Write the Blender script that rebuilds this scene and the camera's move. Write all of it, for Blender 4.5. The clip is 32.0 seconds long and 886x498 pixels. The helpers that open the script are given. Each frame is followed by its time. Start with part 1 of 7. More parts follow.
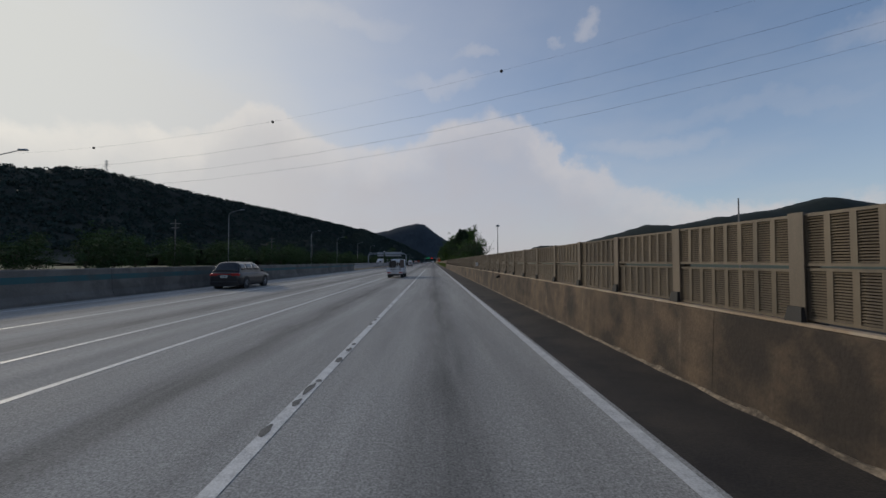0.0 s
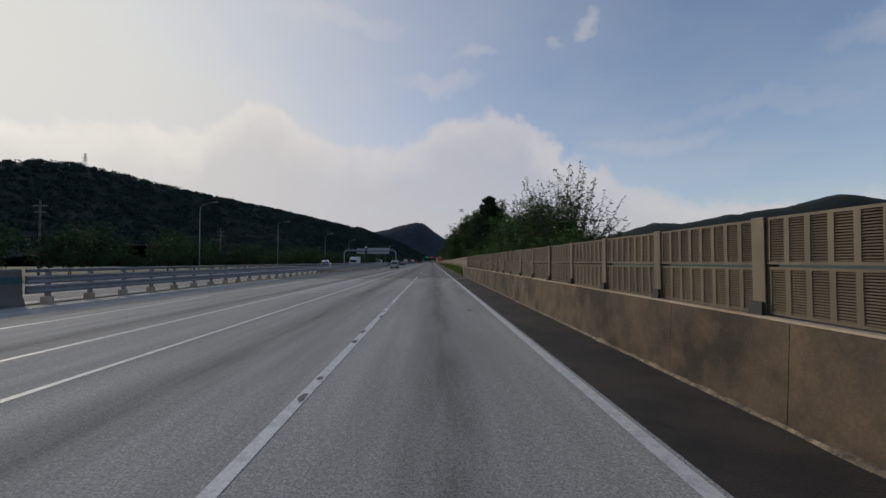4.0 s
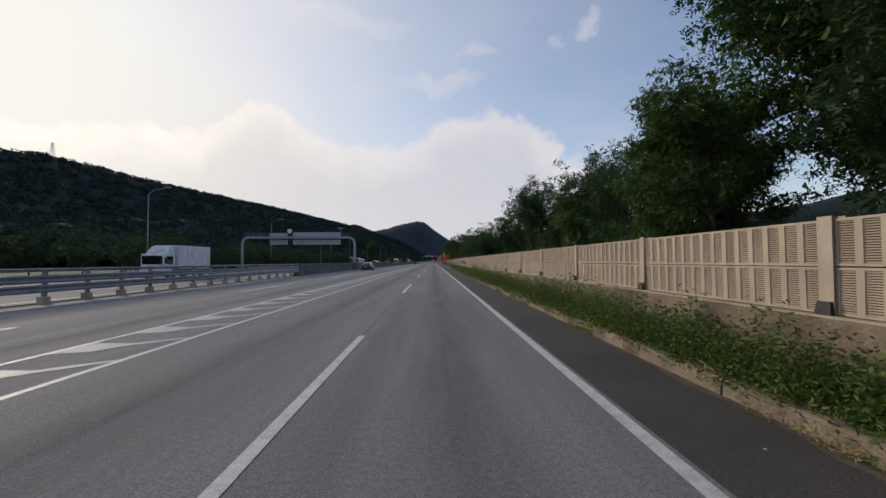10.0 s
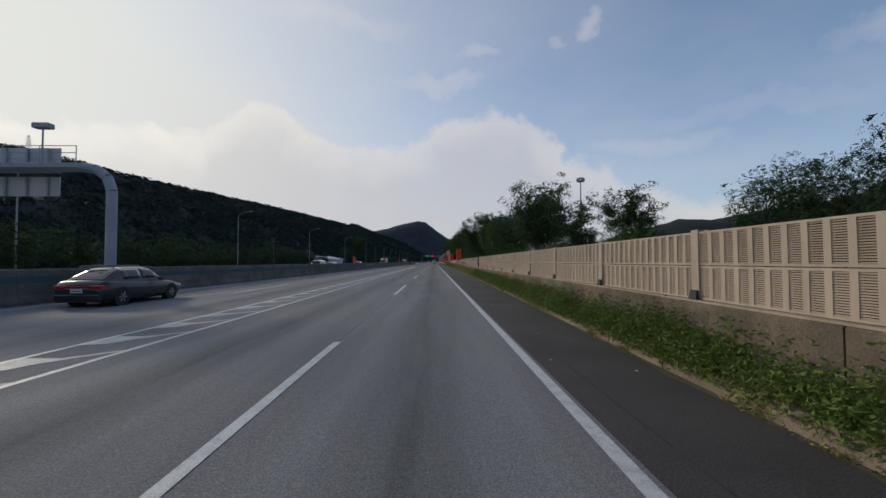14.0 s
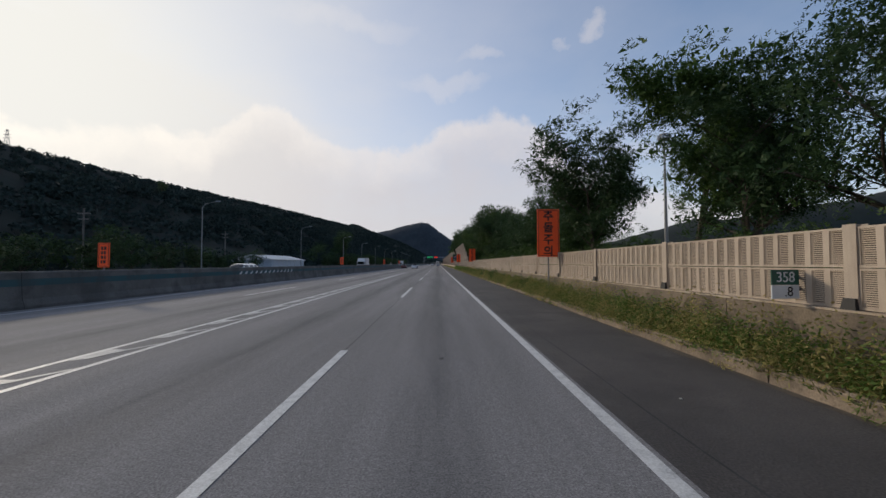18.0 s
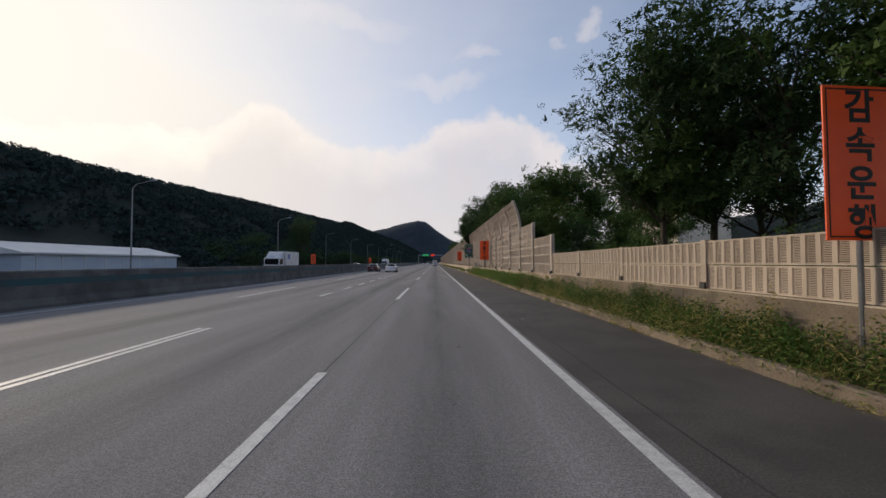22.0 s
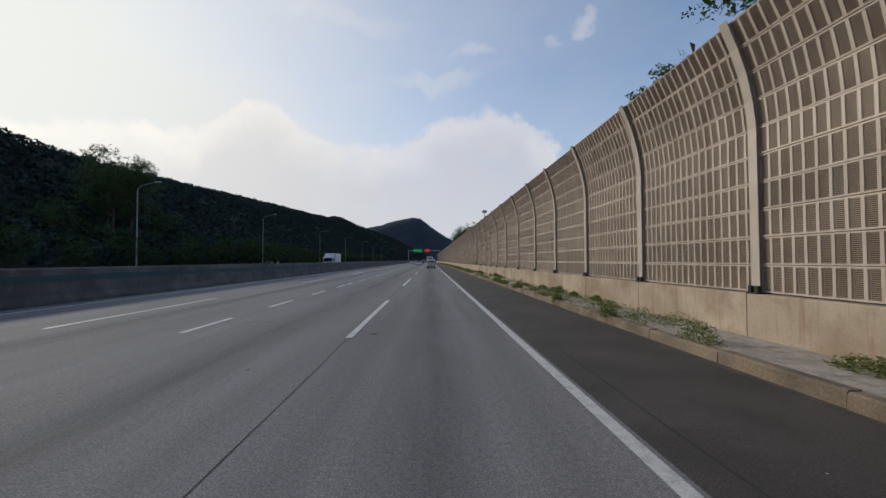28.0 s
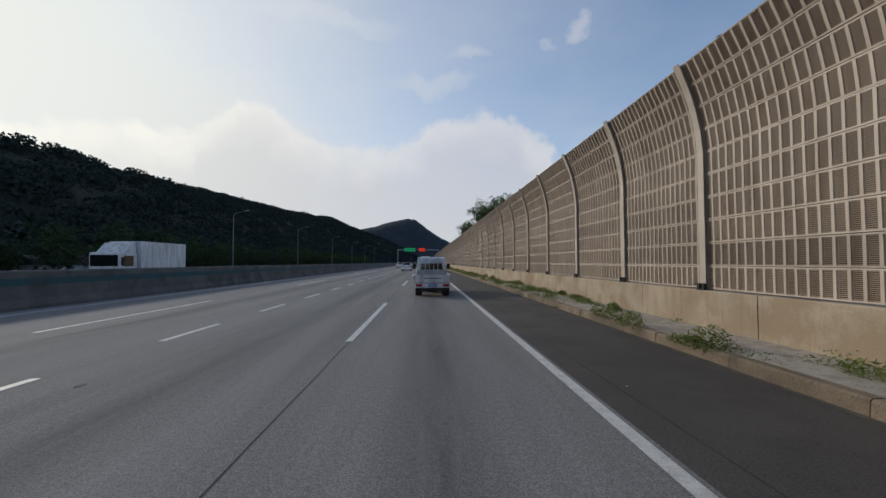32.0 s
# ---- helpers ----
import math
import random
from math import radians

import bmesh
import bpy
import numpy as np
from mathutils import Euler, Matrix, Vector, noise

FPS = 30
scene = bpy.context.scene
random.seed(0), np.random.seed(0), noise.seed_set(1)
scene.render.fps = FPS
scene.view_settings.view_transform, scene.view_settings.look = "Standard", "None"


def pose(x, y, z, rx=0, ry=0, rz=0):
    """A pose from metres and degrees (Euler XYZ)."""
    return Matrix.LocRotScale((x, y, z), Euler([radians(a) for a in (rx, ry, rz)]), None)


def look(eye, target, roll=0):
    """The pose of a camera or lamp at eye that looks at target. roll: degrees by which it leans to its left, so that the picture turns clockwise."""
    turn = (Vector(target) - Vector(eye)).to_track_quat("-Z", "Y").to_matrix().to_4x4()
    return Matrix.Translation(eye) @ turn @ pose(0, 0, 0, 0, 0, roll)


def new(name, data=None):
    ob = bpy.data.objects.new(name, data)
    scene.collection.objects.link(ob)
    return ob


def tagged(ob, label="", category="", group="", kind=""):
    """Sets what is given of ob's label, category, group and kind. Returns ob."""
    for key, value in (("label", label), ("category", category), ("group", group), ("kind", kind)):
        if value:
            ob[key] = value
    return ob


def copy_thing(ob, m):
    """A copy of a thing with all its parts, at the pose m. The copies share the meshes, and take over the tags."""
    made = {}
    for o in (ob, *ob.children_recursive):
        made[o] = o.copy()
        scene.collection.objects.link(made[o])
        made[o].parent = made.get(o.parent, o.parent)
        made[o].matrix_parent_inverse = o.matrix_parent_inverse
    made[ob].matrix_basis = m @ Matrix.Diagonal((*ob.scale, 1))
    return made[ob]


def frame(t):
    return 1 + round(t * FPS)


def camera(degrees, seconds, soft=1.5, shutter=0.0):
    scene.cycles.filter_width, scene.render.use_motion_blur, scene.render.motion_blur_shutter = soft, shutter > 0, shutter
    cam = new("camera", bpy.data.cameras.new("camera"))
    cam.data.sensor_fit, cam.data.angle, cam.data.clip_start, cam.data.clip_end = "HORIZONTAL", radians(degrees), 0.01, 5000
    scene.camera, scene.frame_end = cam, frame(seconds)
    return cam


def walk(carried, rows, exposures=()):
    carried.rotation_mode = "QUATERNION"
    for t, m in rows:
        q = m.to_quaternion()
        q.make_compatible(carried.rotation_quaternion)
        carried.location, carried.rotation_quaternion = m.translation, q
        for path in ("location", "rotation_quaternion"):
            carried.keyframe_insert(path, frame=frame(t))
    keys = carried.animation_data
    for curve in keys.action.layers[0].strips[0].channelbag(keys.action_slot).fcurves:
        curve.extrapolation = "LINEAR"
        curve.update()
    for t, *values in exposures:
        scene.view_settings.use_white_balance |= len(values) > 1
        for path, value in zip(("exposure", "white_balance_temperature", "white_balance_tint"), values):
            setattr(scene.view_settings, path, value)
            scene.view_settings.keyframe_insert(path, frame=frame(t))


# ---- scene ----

# ---- camera: a car in the right-hand lane; x = 0 is the right edge line, y runs along the road ----
LENS = 96.1
EYE = 1.675
PATH = [  # seconds, x, y, pitch, yaw
    (0.0, -1.98, 0.00, 1.84, -1.47),
    (0.5, -2.01, 8.03, 1.84, -1.47),
    (1.0, -2.04, 16.06, 1.96, -1.46),
    (1.5, -2.03, 24.09, 1.86, -1.46),
    (2.0, -2.02, 32.12, 1.76, -1.54),
    (2.5, -2.01, 40.15, 1.91, -1.57),
    (4.5, -1.98, 72.27, 1.75, -1.50),
    (5.0, -1.97, 80.30, 2.02, -1.43),
    (5.5, -2.01, 88.33, 1.91, -1.32),
    (6.0, -2.05, 96.35, 1.80, -1.26),
    (6.5, -2.08, 104.19, 1.81, -1.21),
    (7.0, -2.11, 111.92, 1.34, -1.16),
    (7.5, -2.14, 119.63, 1.61, -1.24),
    (8.0, -2.17, 127.36, 1.75, -1.27),
    (8.5, -2.14, 135.13, 1.67, -1.29),
    (9.0, -2.11, 142.91, 1.59, -1.18),
    (9.5, -2.05, 150.71, 1.72, -1.27),
    (10.0, -2.00, 158.49, 1.74, -1.39),
    (10.5, -1.86, 166.30, 1.83, -1.65),
    (11.0, -1.72, 174.08, 1.80, -1.78),
    (11.5, -1.68, 181.74, 1.77, -1.88),
    (12.0, -1.64, 189.29, 1.73, -1.81),
    (12.5, -1.61, 196.76, 1.82, -1.58),
    (13.0, -1.58, 204.18, 1.91, -1.34),
    (13.5, -1.57, 211.69, 1.91, -1.20),
    (14.0, -1.57, 219.20, 1.80, -1.23),
    (14.5, -1.59, 226.61, 1.82, -1.21),
    (16.5, -1.70, 256.29, 1.90, -0.91),
    (17.0, -1.73, 264.01, 1.93, -0.93),
    (17.5, -1.76, 271.92, 1.94, -0.84),
    (18.0, -1.80, 279.88, 2.07, -0.74),
    (18.5, -1.84, 287.74, 2.09, -0.65),
    (19.0, -1.87, 295.45, 2.10, -0.64),
    (19.5, -1.88, 303.02, 2.11, -0.67),
    (20.0, -1.88, 310.71, 1.99, -0.69),
    (20.5, -1.89, 318.45, 2.12, -0.76),
    (21.0, -1.89, 326.19, 2.13, -0.87),
    (21.5, -1.89, 333.90, 1.96, -0.99),
    (22.0, -1.89, 341.55, 1.92, -1.19),
    (22.5, -1.89, 349.05, 1.89, -1.31),
    (23.0, -1.88, 356.44, 1.85, -1.43),
    (23.5, -1.88, 363.75, 1.92, -1.42),
    (24.0, -1.88, 371.11, 1.86, -1.41),
    (24.5, -1.87, 378.59, 1.85, -1.54),
    (25.0, -1.87, 385.93, 1.71, -1.67),
    (25.5, -1.87, 393.14, 1.70, -1.80),
    (26.0, -1.87, 400.29, 1.68, -1.88),
    (26.5, -1.86, 407.66, 1.67, -1.91),
    (28.5, -1.84, 439.01, 1.60, -1.86),
    (29.0, -1.84, 446.90, 1.71, -1.90),
    (29.5, -1.85, 454.65, 2.08, -1.89),
    (30.0, -1.86, 462.25, 2.31, -1.88),
    (30.5, -1.89, 469.69, 2.21, -1.88),
    (31.0, -1.92, 476.74, 2.10, -2.13),
    (31.5, -1.96, 483.97, 1.98, -2.41),
    (32.0, -1.99, 491.29, 1.88, -2.55),

]
cam = camera(LENS, 32.0, soft=1.5, shutter=0.0)
walk(cam, [(t, pose(x, y, EYE, 90 + p, 0.17, w)) for t, x, y, p, w in PATH],
     exposures=[(0.0, -0.22, 6350, 8), (2.0, -0.22, 6350, 8), (5.0, -0.1, 6500, 9), (6.5, -0.2, 6400, 8), (7.0, -0.06, 6450, 9), (7.8, 0.34, 6650, 9), (8.5, 0.36, 6650, 9), (9.5, 0.28, 6600, 9), (11.0, 0.22, 6600, 9), (12.0, 0.12, 6550, 9), (14.0, 0.0, 6350, 7),
                (17.0, 0.04, 6500, 9), (18.0, 0.2, 6550, 9), (19.0, 0.2, 6550, 9), (20.0, 0.1, 6500, 8), (22.0, 0.34, 6900, 11), (24.0, 0.16, 6550, 9), (26.0, 0.22, 6500, 9), (29.0, 0.12, 6300, 6), (30.0, 0.06, 6300, 6), (31.0, 0.1, 6300, 5), (32.0, 0.14, 6300, 5)])

# ---- world: evening sky with thin cloud, the sun low ahead on the left ----
SUN_AZ, SUN_EL = radians(-52), radians(20)
world = bpy.data.worlds.new("evening_sky")
scene.world = world
world.use_nodes = True


class Nodes:
    """A short way to write node trees."""

    def __init__(self, tree):
        self.tree = tree
        tree.nodes.clear()

    def add(self, kind, ins=None, **sets):
        n = self.tree.nodes.new(kind)
        for k, v in sets.items():
            setattr(n, k, v)
        for k, v in (ins or {}).items():
            if isinstance(v, bpy.types.NodeSocket):
                self.tree.links.new(v, n.inputs[k])
            else:
                n.inputs[k].default_value = v
        return n

    def math(self, op, a, b=0.0, clamp=False):
        return self.add("ShaderNodeMath", {0: a, 1: b}, operation=op, use_clamp=clamp).outputs[0]

    def ramp(self, fac, stops):
        n = self.add("ShaderNodeValToRGB", {0: fac})
        e = n.color_ramp.elements
        while len(e) < len(stops):
            e.new(0.5)
        for el, (p, c) in zip(e, stops):
            el.position, el.color = p, (*c, 1) if len(c) == 3 else c
        return n.outputs[0]

    def mix(self, fac, a, b, blend="MIX"):
        return self.add("ShaderNodeMix", {0: fac, 6: a, 7: b}, data_type="RGBA", blend_type=blend).outputs[2]

    def noise(self, vec, scale, detail=4.0, rough=0.55):
        return self.add("ShaderNodeTexNoise", {"Vector": vec, "Scale": scale, "Detail": detail, "Roughness": rough}).outputs[0]


w = Nodes(world.node_tree)
sky = w.add("ShaderNodeTexSky", sky_type="NISHITA", sun_disc=False, sun_elevation=SUN_EL, sun_rotation=SUN_AZ,
            air_density=1.0, dust_density=0.5, ozone_density=3.5)
way = w.add("ShaderNodeTexCoord").outputs["Generated"]
sep = w.add("ShaderNodeSeparateXYZ", {0: way})
up = w.math("MAXIMUM", sep.outputs[2], 0.0)
toward = w.add("ShaderNodeVectorMath", {0: way, 1: (math.sin(SUN_AZ) * math.cos(SUN_EL), math.cos(SUN_AZ) * math.cos(SUN_EL), math.sin(SUN_EL))},
               operation="DOT_PRODUCT").outputs["Value"]
glow = w.math("POWER", w.math("MAXIMUM", toward, 0.0), 6.0)
spread_glow = w.math("POWER", w.math("MAXIMUM", toward, 0.0), 2.3)
haze = w.math("POWER", w.math("SUBTRACT", 1.0, up, clamp=True), 2.8)
# thin cloud sheet: noise on a flat layer high above
over = w.math("ADD", up, 0.12)
flat = w.add("ShaderNodeCombineXYZ", {0: w.math("DIVIDE", sep.outputs[0], over), 1: w.math("DIVIDE", sep.outputs[1], over), 2: 0.3})
sheet = w.ramp(w.noise(flat.outputs[0], 1.1, 7.0, 0.55), [(0.42, (0, 0, 0)), (0.68, (1, 1, 1))])
veil = w.math("ADD", w.math("MULTIPLY", spread_glow, 0.86), w.math("MULTIPLY", haze, 0.60))
veil = w.math("ADD", veil, w.math("ADD", w.math("MULTIPLY", sheet, 0.14), 0.0), clamp=True)
clear = w.add("ShaderNodeBackground", {0: sky.outputs[0], 1: 0.14})
tint = w.mix(glow, (0.585, 0.575, 0.61, 1), (0.80, 0.785, 0.745, 1))
misty = w.add("ShaderNodeBackground", {0: tint, 1: 1.0})
both = w.add("ShaderNodeMixShader", {0: veil, 1: clear.outputs[0], 2: misty.outputs[0]})
wisp = w.add("ShaderNodeTexNoise", {"Vector": way, "Scale": 9.0, "Detail": 8.0, "Roughness": 0.62}).outputs[1]
bent = w.add("ShaderNodeVectorMath", {0: way, 1: w.add("ShaderNodeVectorMath", {0: w.add("ShaderNodeVectorMath", {0: wisp, 1: (0.5, 0.5, 0.5)}, operation="SUBTRACT").outputs[0], 1: (0.13, 0.13, 0.13)}, operation="MULTIPLY").outputs[0]}, operation="ADD").outputs[0]
# a long bank of evening cloud: its upper edge rises and falls with the compass direction
b3 = w.add("ShaderNodeSeparateXYZ", {0: w.add("ShaderNodeVectorMath", {0: bent}, operation="NORMALIZE").outputs[0]})
az = w.add("ShaderNodeMapRange", {0: w.math("ARCTAN2", b3.outputs[0], b3.outputs[1]), 1: -math.pi, 2: math.pi, 3: 0.0, 4: 1.0}).outputs[0]
el = w.math("MULTIPLY", w.math("ARCSINE", b3.outputs[2]), 180 / math.pi)
TOPS = [(-180, 16), (-100, 18), (-60, 14), (-38, 15), (-30, 15.5), (-28, 18.5), (-25, 20.6), (-21.5, 20.6), (-18.5, 18), (-15, 16.2), (-8, 16.4), (-2, 17.6), (2, 20.2), (8, 21.0), (12, 19.6), (16, 17.0), (20, 14.0), (26, 10.0), (34, 7.0), (50, 6.0), (100, 15), (180, 16)]
top = w.math("MULTIPLY", w.ramp(az, [((a + 180) / 360, (t / 45,) * 3) for a, t in TOPS]), 45.0)
below = w.math("SUBTRACT", top, el)
bank = w.add("ShaderNodeMapRange", {0: below, 1: -0.5, 2: 1.3, 3: 0.0, 4: 1.0}, interpolation_type="SMOOTHSTEP").outputs[0]
lit_edge = w.add("ShaderNodeMapRange", {0: below, 1: 0.0, 2: 7.0, 3: 1.0, 4: 0.0}, interpolation_type="SMOOTHSTEP").outputs[0]
folds = w.ramp(w.noise(bent, 9.0, 6.0, 0.6), [(0.3, (0.72, 0.72, 0.72)), (0.7, (1, 1, 1))])
# loose wisps above the bank
heap = None
for a, e, wide, high, power in ((1.2, 24.2, 6.5, 1.5, 0.3), (6.0, 28.0, 3.4, 1.3, 0.3), (22.6, 29.4, 1.5, 1.3, 0.42), (18.6, 28.6, 0.9, 0.6, 0.25), (29, 14.2, 9.0, 1.6, 0.24), (40, 17.0, 12.0, 1.3, 0.12), (-12, 31.0, 9.0, 1.6, 0.2), (60, 22.0, 14.0, 2.5, 0.4)):
    c = Vector((math.sin(radians(a)) * math.cos(radians(e)), math.cos(radians(a)) * math.cos(radians(e)), math.sin(radians(e))))
    side = Vector((math.cos(radians(a)), -math.sin(radians(a)), 0))
    rise = side.cross(c)
    u = w.add("ShaderNodeVectorMath", {0: bent, 1: tuple(side / math.sin(radians(wide)))}, operation="DOT_PRODUCT").outputs["Value"]
    v = w.add("ShaderNodeVectorMath", {0: bent, 1: tuple(rise / math.sin(radians(high)))}, operation="DOT_PRODUCT").outputs["Value"]
    ahead = w.add("ShaderNodeVectorMath", {0: bent, 1: tuple(c)}, operation="DOT_PRODUCT").outputs["Value"]
    far = w.math("ADD", w.math("MULTIPLY", u, u), w.math("MULTIPLY", v, v))
    one = w.math("MULTIPLY", w.math("SUBTRACT", 1.0, far, clamp=True), w.math("GREATER_THAN", ahead, 0.5))
    one = w.math("MULTIPLY", w.ramp(one, [(0.0, (0, 0, 0)), (0.9, (1, 1, 1))]), power)
    heap = one if heap is None else w.math("MAXIMUM", heap, one)
bright = w.mix(glow, (0.69, 0.64, 0.635, 1), (1.06, 0.98, 0.87, 1))
dull = w.mix(glow, (0.535, 0.51, 0.545, 1), (0.74, 0.71, 0.675, 1))
bank_light = w.add("ShaderNodeBackground", {0: w.mix(w.math("MULTIPLY", lit_edge, folds), dull, bright), 1: 1.0})
puff = w.add("ShaderNodeBackground", {0: bright, 1: 1.0})
wisped = w.add("ShaderNodeMixShader", {0: w.math("MULTIPLY", heap, 0.80), 1: both.outputs[0], 2: puff.outputs[0]})
final = w.add("ShaderNodeMixShader", {0: w.math("MULTIPLY", bank, w.math("MULTIPLY", folds, 0.78)), 1: wisped.outputs[0], 2: bank_light.outputs[0]})
w.add("ShaderNodeOutputWorld", {0: final.outputs[0]})

sun = new("sun", bpy.data.lights.new("sun", "SUN"))
sun.data.energy, sun.data.angle, sun.data.color = 1.5, radians(6.0), (1.0, 0.86, 0.68)
sun.matrix_world = look((0, 0, 0), (-math.sin(SUN_AZ) * math.cos(SUN_EL), -math.cos(SUN_AZ) * math.cos(SUN_EL), -math.sin(SUN_EL)))


# ---- materials ----
def paint(name, base, other=None, scale=3.0, rough=0.6, metal=0.0, bump=0.0, bump_scale=60.0, fine=0.12, coat=0.0, streak=None, run=None, each=0.0, spread=(0.35, 0.65), blotch=None, run_from=0.54):
    """Two colours mixed by coarse noise, broken up by fine grain. streak: a second stain colour that runs down. each: change from object to object."""
    m = bpy.data.materials.new(name)
    m.use_nodes = True
    n = Nodes(m.node_tree)
    at = n.add("ShaderNodeTexCoord").outputs["Object"]
    geo = n.add("ShaderNodeNewGeometry").outputs["Position"]
    other = other or tuple(c * 0.8 for c in base)
    c = n.mix(n.ramp(n.noise(geo, scale, 5.0), [(spread[0], (0, 0, 0)), (spread[1], (1, 1, 1))]), (*base, 1), (*other, 1))
    if streak:
        tall = n.add("ShaderNodeMapping", {"Vector": geo, "Scale": (1.6, 1.6, 0.22)}).outputs[0]
        c = n.mix(n.ramp(n.noise(tall, 2.2, 6.0, 0.65), [(0.45, (0, 0, 0)), (0.68, (1, 1, 1))]), c, (*streak, 1))
    if run:
        thin = n.add("ShaderNodeMapping", {"Vector": geo, "Scale": (2.6, 2.6, 0.16), "Location": (7.0, 3.0, 1.0)}).outputs[0]
        c = n.mix(n.ramp(n.noise(thin, 2.0, 7.0, 0.7), [(run_from, (0, 0, 0)), (run_from + 0.16, (0.85, 0.85, 0.85))]), c, (*run, 1))
    if blotch:
        c = n.mix(n.ramp(n.noise(geo, 0.7, 5.0, 0.6), [(0.46, (0, 0, 0)), (0.60, (0.82, 0.82, 0.82))]), c, (*blotch, 1))
    grain = n.noise(geo, bump_scale, 3.0)
    c = n.mix(fine, c, n.ramp(grain, [(0.3, (0, 0, 0)), (0.7, (1, 1, 1))]), "OVERLAY")
    if each:
        r = n.add("ShaderNodeObjectInfo").outputs["Random"]
        v = n.add("ShaderNodeMapRange", {0: r, 3: 1 - each, 4: 1 + each}).outputs[0]
        c = n.add("ShaderNodeHueSaturation", {"Value": v, "Color": c}).outputs[0]
    s = n.add("ShaderNodeBsdfPrincipled", {"Base Color": c, "Metallic": metal, "Roughness": rough, "Coat Weight": coat})
    if bump:
        b = n.add("ShaderNodeBump", {"Strength": bump, "Distance": 0.02, "Height": grain})
        n.tree.links.new(b.outputs[0], s.inputs["Normal"])
    n.add("ShaderNodeOutputMaterial", {0: s.outputs[0]})
    return m


def road_paint(name, base, other, oil, lanes, grain_scale):
    """Road surface: coarse patches, fine aggregate, a band of oil drips along each lane's middle, wheel tracks polished by traffic."""
    m = bpy.data.materials.new(name)
    m.use_nodes = True
    n = Nodes(m.node_tree)
    geo = n.add("ShaderNodeNewGeometry").outputs["Position"]
    s = n.add("ShaderNodeSeparateXYZ", {0: geo})
    long = n.add("ShaderNodeMapping", {"Vector": geo, "Scale": (0.9, 0.06, 1)}).outputs[0]
    c = n.mix(n.ramp(n.noise(long, 1.3, 6.0, 0.6), [(0.35, (0, 0, 0)), (0.65, (1, 1, 1))]), (*base, 1), (*other, 1))
    band = 0.0
    for x in lanes:
        off = n.math("ABSOLUTE", n.math("SUBTRACT", s.outputs[0], x))
        one = n.math("SUBTRACT", 1.0, n.math("DIVIDE", off, 0.75), clamp=True)
        band = n.math("ADD", one, band) if not isinstance(band, float) else one
    drips = n.add("ShaderNodeMapping", {"Vector": geo, "Scale": (1.4, 0.16, 1)}).outputs[0]
    amount = n.math("MULTIPLY", band, n.ramp(n.noise(drips, 2.0, 5.0, 0.6), [(0.25, (0.25, 0.25, 0.25)), (0.7, (1, 1, 1))]))
    c = n.mix(n.math("MULTIPLY", amount, 0.8), c, (*oil, 1))
    spots = n.noise(geo, 5.0, 4.0, 0.6)
    c = n.mix(n.ramp(spots, [(0.66, (0, 0, 0)), (0.80, (0.5, 0.5, 0.5))]), c, (*oil, 1))
    grain = n.noise(geo, grain_scale, 3.0, 0.7)
    stone = n.noise(geo, 16.0, 4.0, 0.7)
    c = n.mix(0.20, c, n.ramp(stone, [(0.34, (0.12, 0.12, 0.12)), (0.66, (0.88, 0.88, 0.88))]), "OVERLAY")
    c = n.mix(0.5, c, n.ramp(grain, [(0.3, (0, 0, 0)), (0.7, (1, 1, 1))]), "OVERLAY")
    b = n.add("ShaderNodeBump", {"Strength": 0.35, "Distance": 0.01, "Height": grain})
    rough = n.ramp(n.noise(long, 0.9, 4.0), [(0.3, (0.84, 0.84, 0.84)), (0.7, (0.95, 0.95, 0.95))])
    p = n.add("ShaderNodeBsdfPrincipled", {"Base Color": c, "Roughness": rough, "Specular IOR Level": 0.2, "Normal": b.outputs[0]})
    n.add("ShaderNodeOutputMaterial", {0: p.outputs[0]})
    return m


LANES = (-1.8, -5.5, -10.2, -14.2)
M_CONCRETE_ROAD = road_paint("concrete_road", (0.37, 0.365, 0.345), (0.275, 0.27, 0.255), (0.085, 0.083, 0.08), LANES, 45)
M_ASPHALT = road_paint("asphalt", (0.242, 0.235, 0.234), (0.186, 0.181, 0.180), (0.09, 0.091, 0.095), LANES, 55)
M_SHOULDER = paint("shoulder_asphalt", (0.068, 0.060, 0.054), (0.044, 0.040, 0.037), 0.5, 0.85, bump=0.6, bump_scale=45, fine=0.45)
M_SHOULDER_WORN = paint("worn_shoulder", (0.085, 0.075, 0.069), (0.058, 0.053, 0.049), 0.4, 0.8, bump=0.6, bump_scale=45, fine=0.45, blotch=(0.048, 0.043, 0.040))
M_SHOULDER_OLD = paint("old_shoulder", (0.040, 0.033, 0.027), (0.020, 0.017, 0.015), 0.9, 0.85, bump=0.4, bump_scale=40, fine=0.35, blotch=(0.056, 0.045, 0.034))
M_LINE = paint("line_paint", (0.62, 0.62, 0.60), (0.45, 0.45, 0.44), 6.0, 0.6, bump=0.2, bump_scale=50, fine=0.25, spread=(0.42, 0.72))
M_CHEVRON = paint("chevron_paint", (0.50, 0.50, 0.49), (0.34, 0.34, 0.335), 2.0, 0.65, bump=0.2, bump_scale=40, fine=0.35)
M_BARRIER = paint("stained_concrete", (0.132, 0.094, 0.061), (0.076, 0.058, 0.042), 2.2, 0.9, bump=0.4, bump_scale=26, fine=0.14, blotch=(0.027, 0.023, 0.020), run=(0.19, 0.15, 0.105), run_from=0.59, each=0.14)
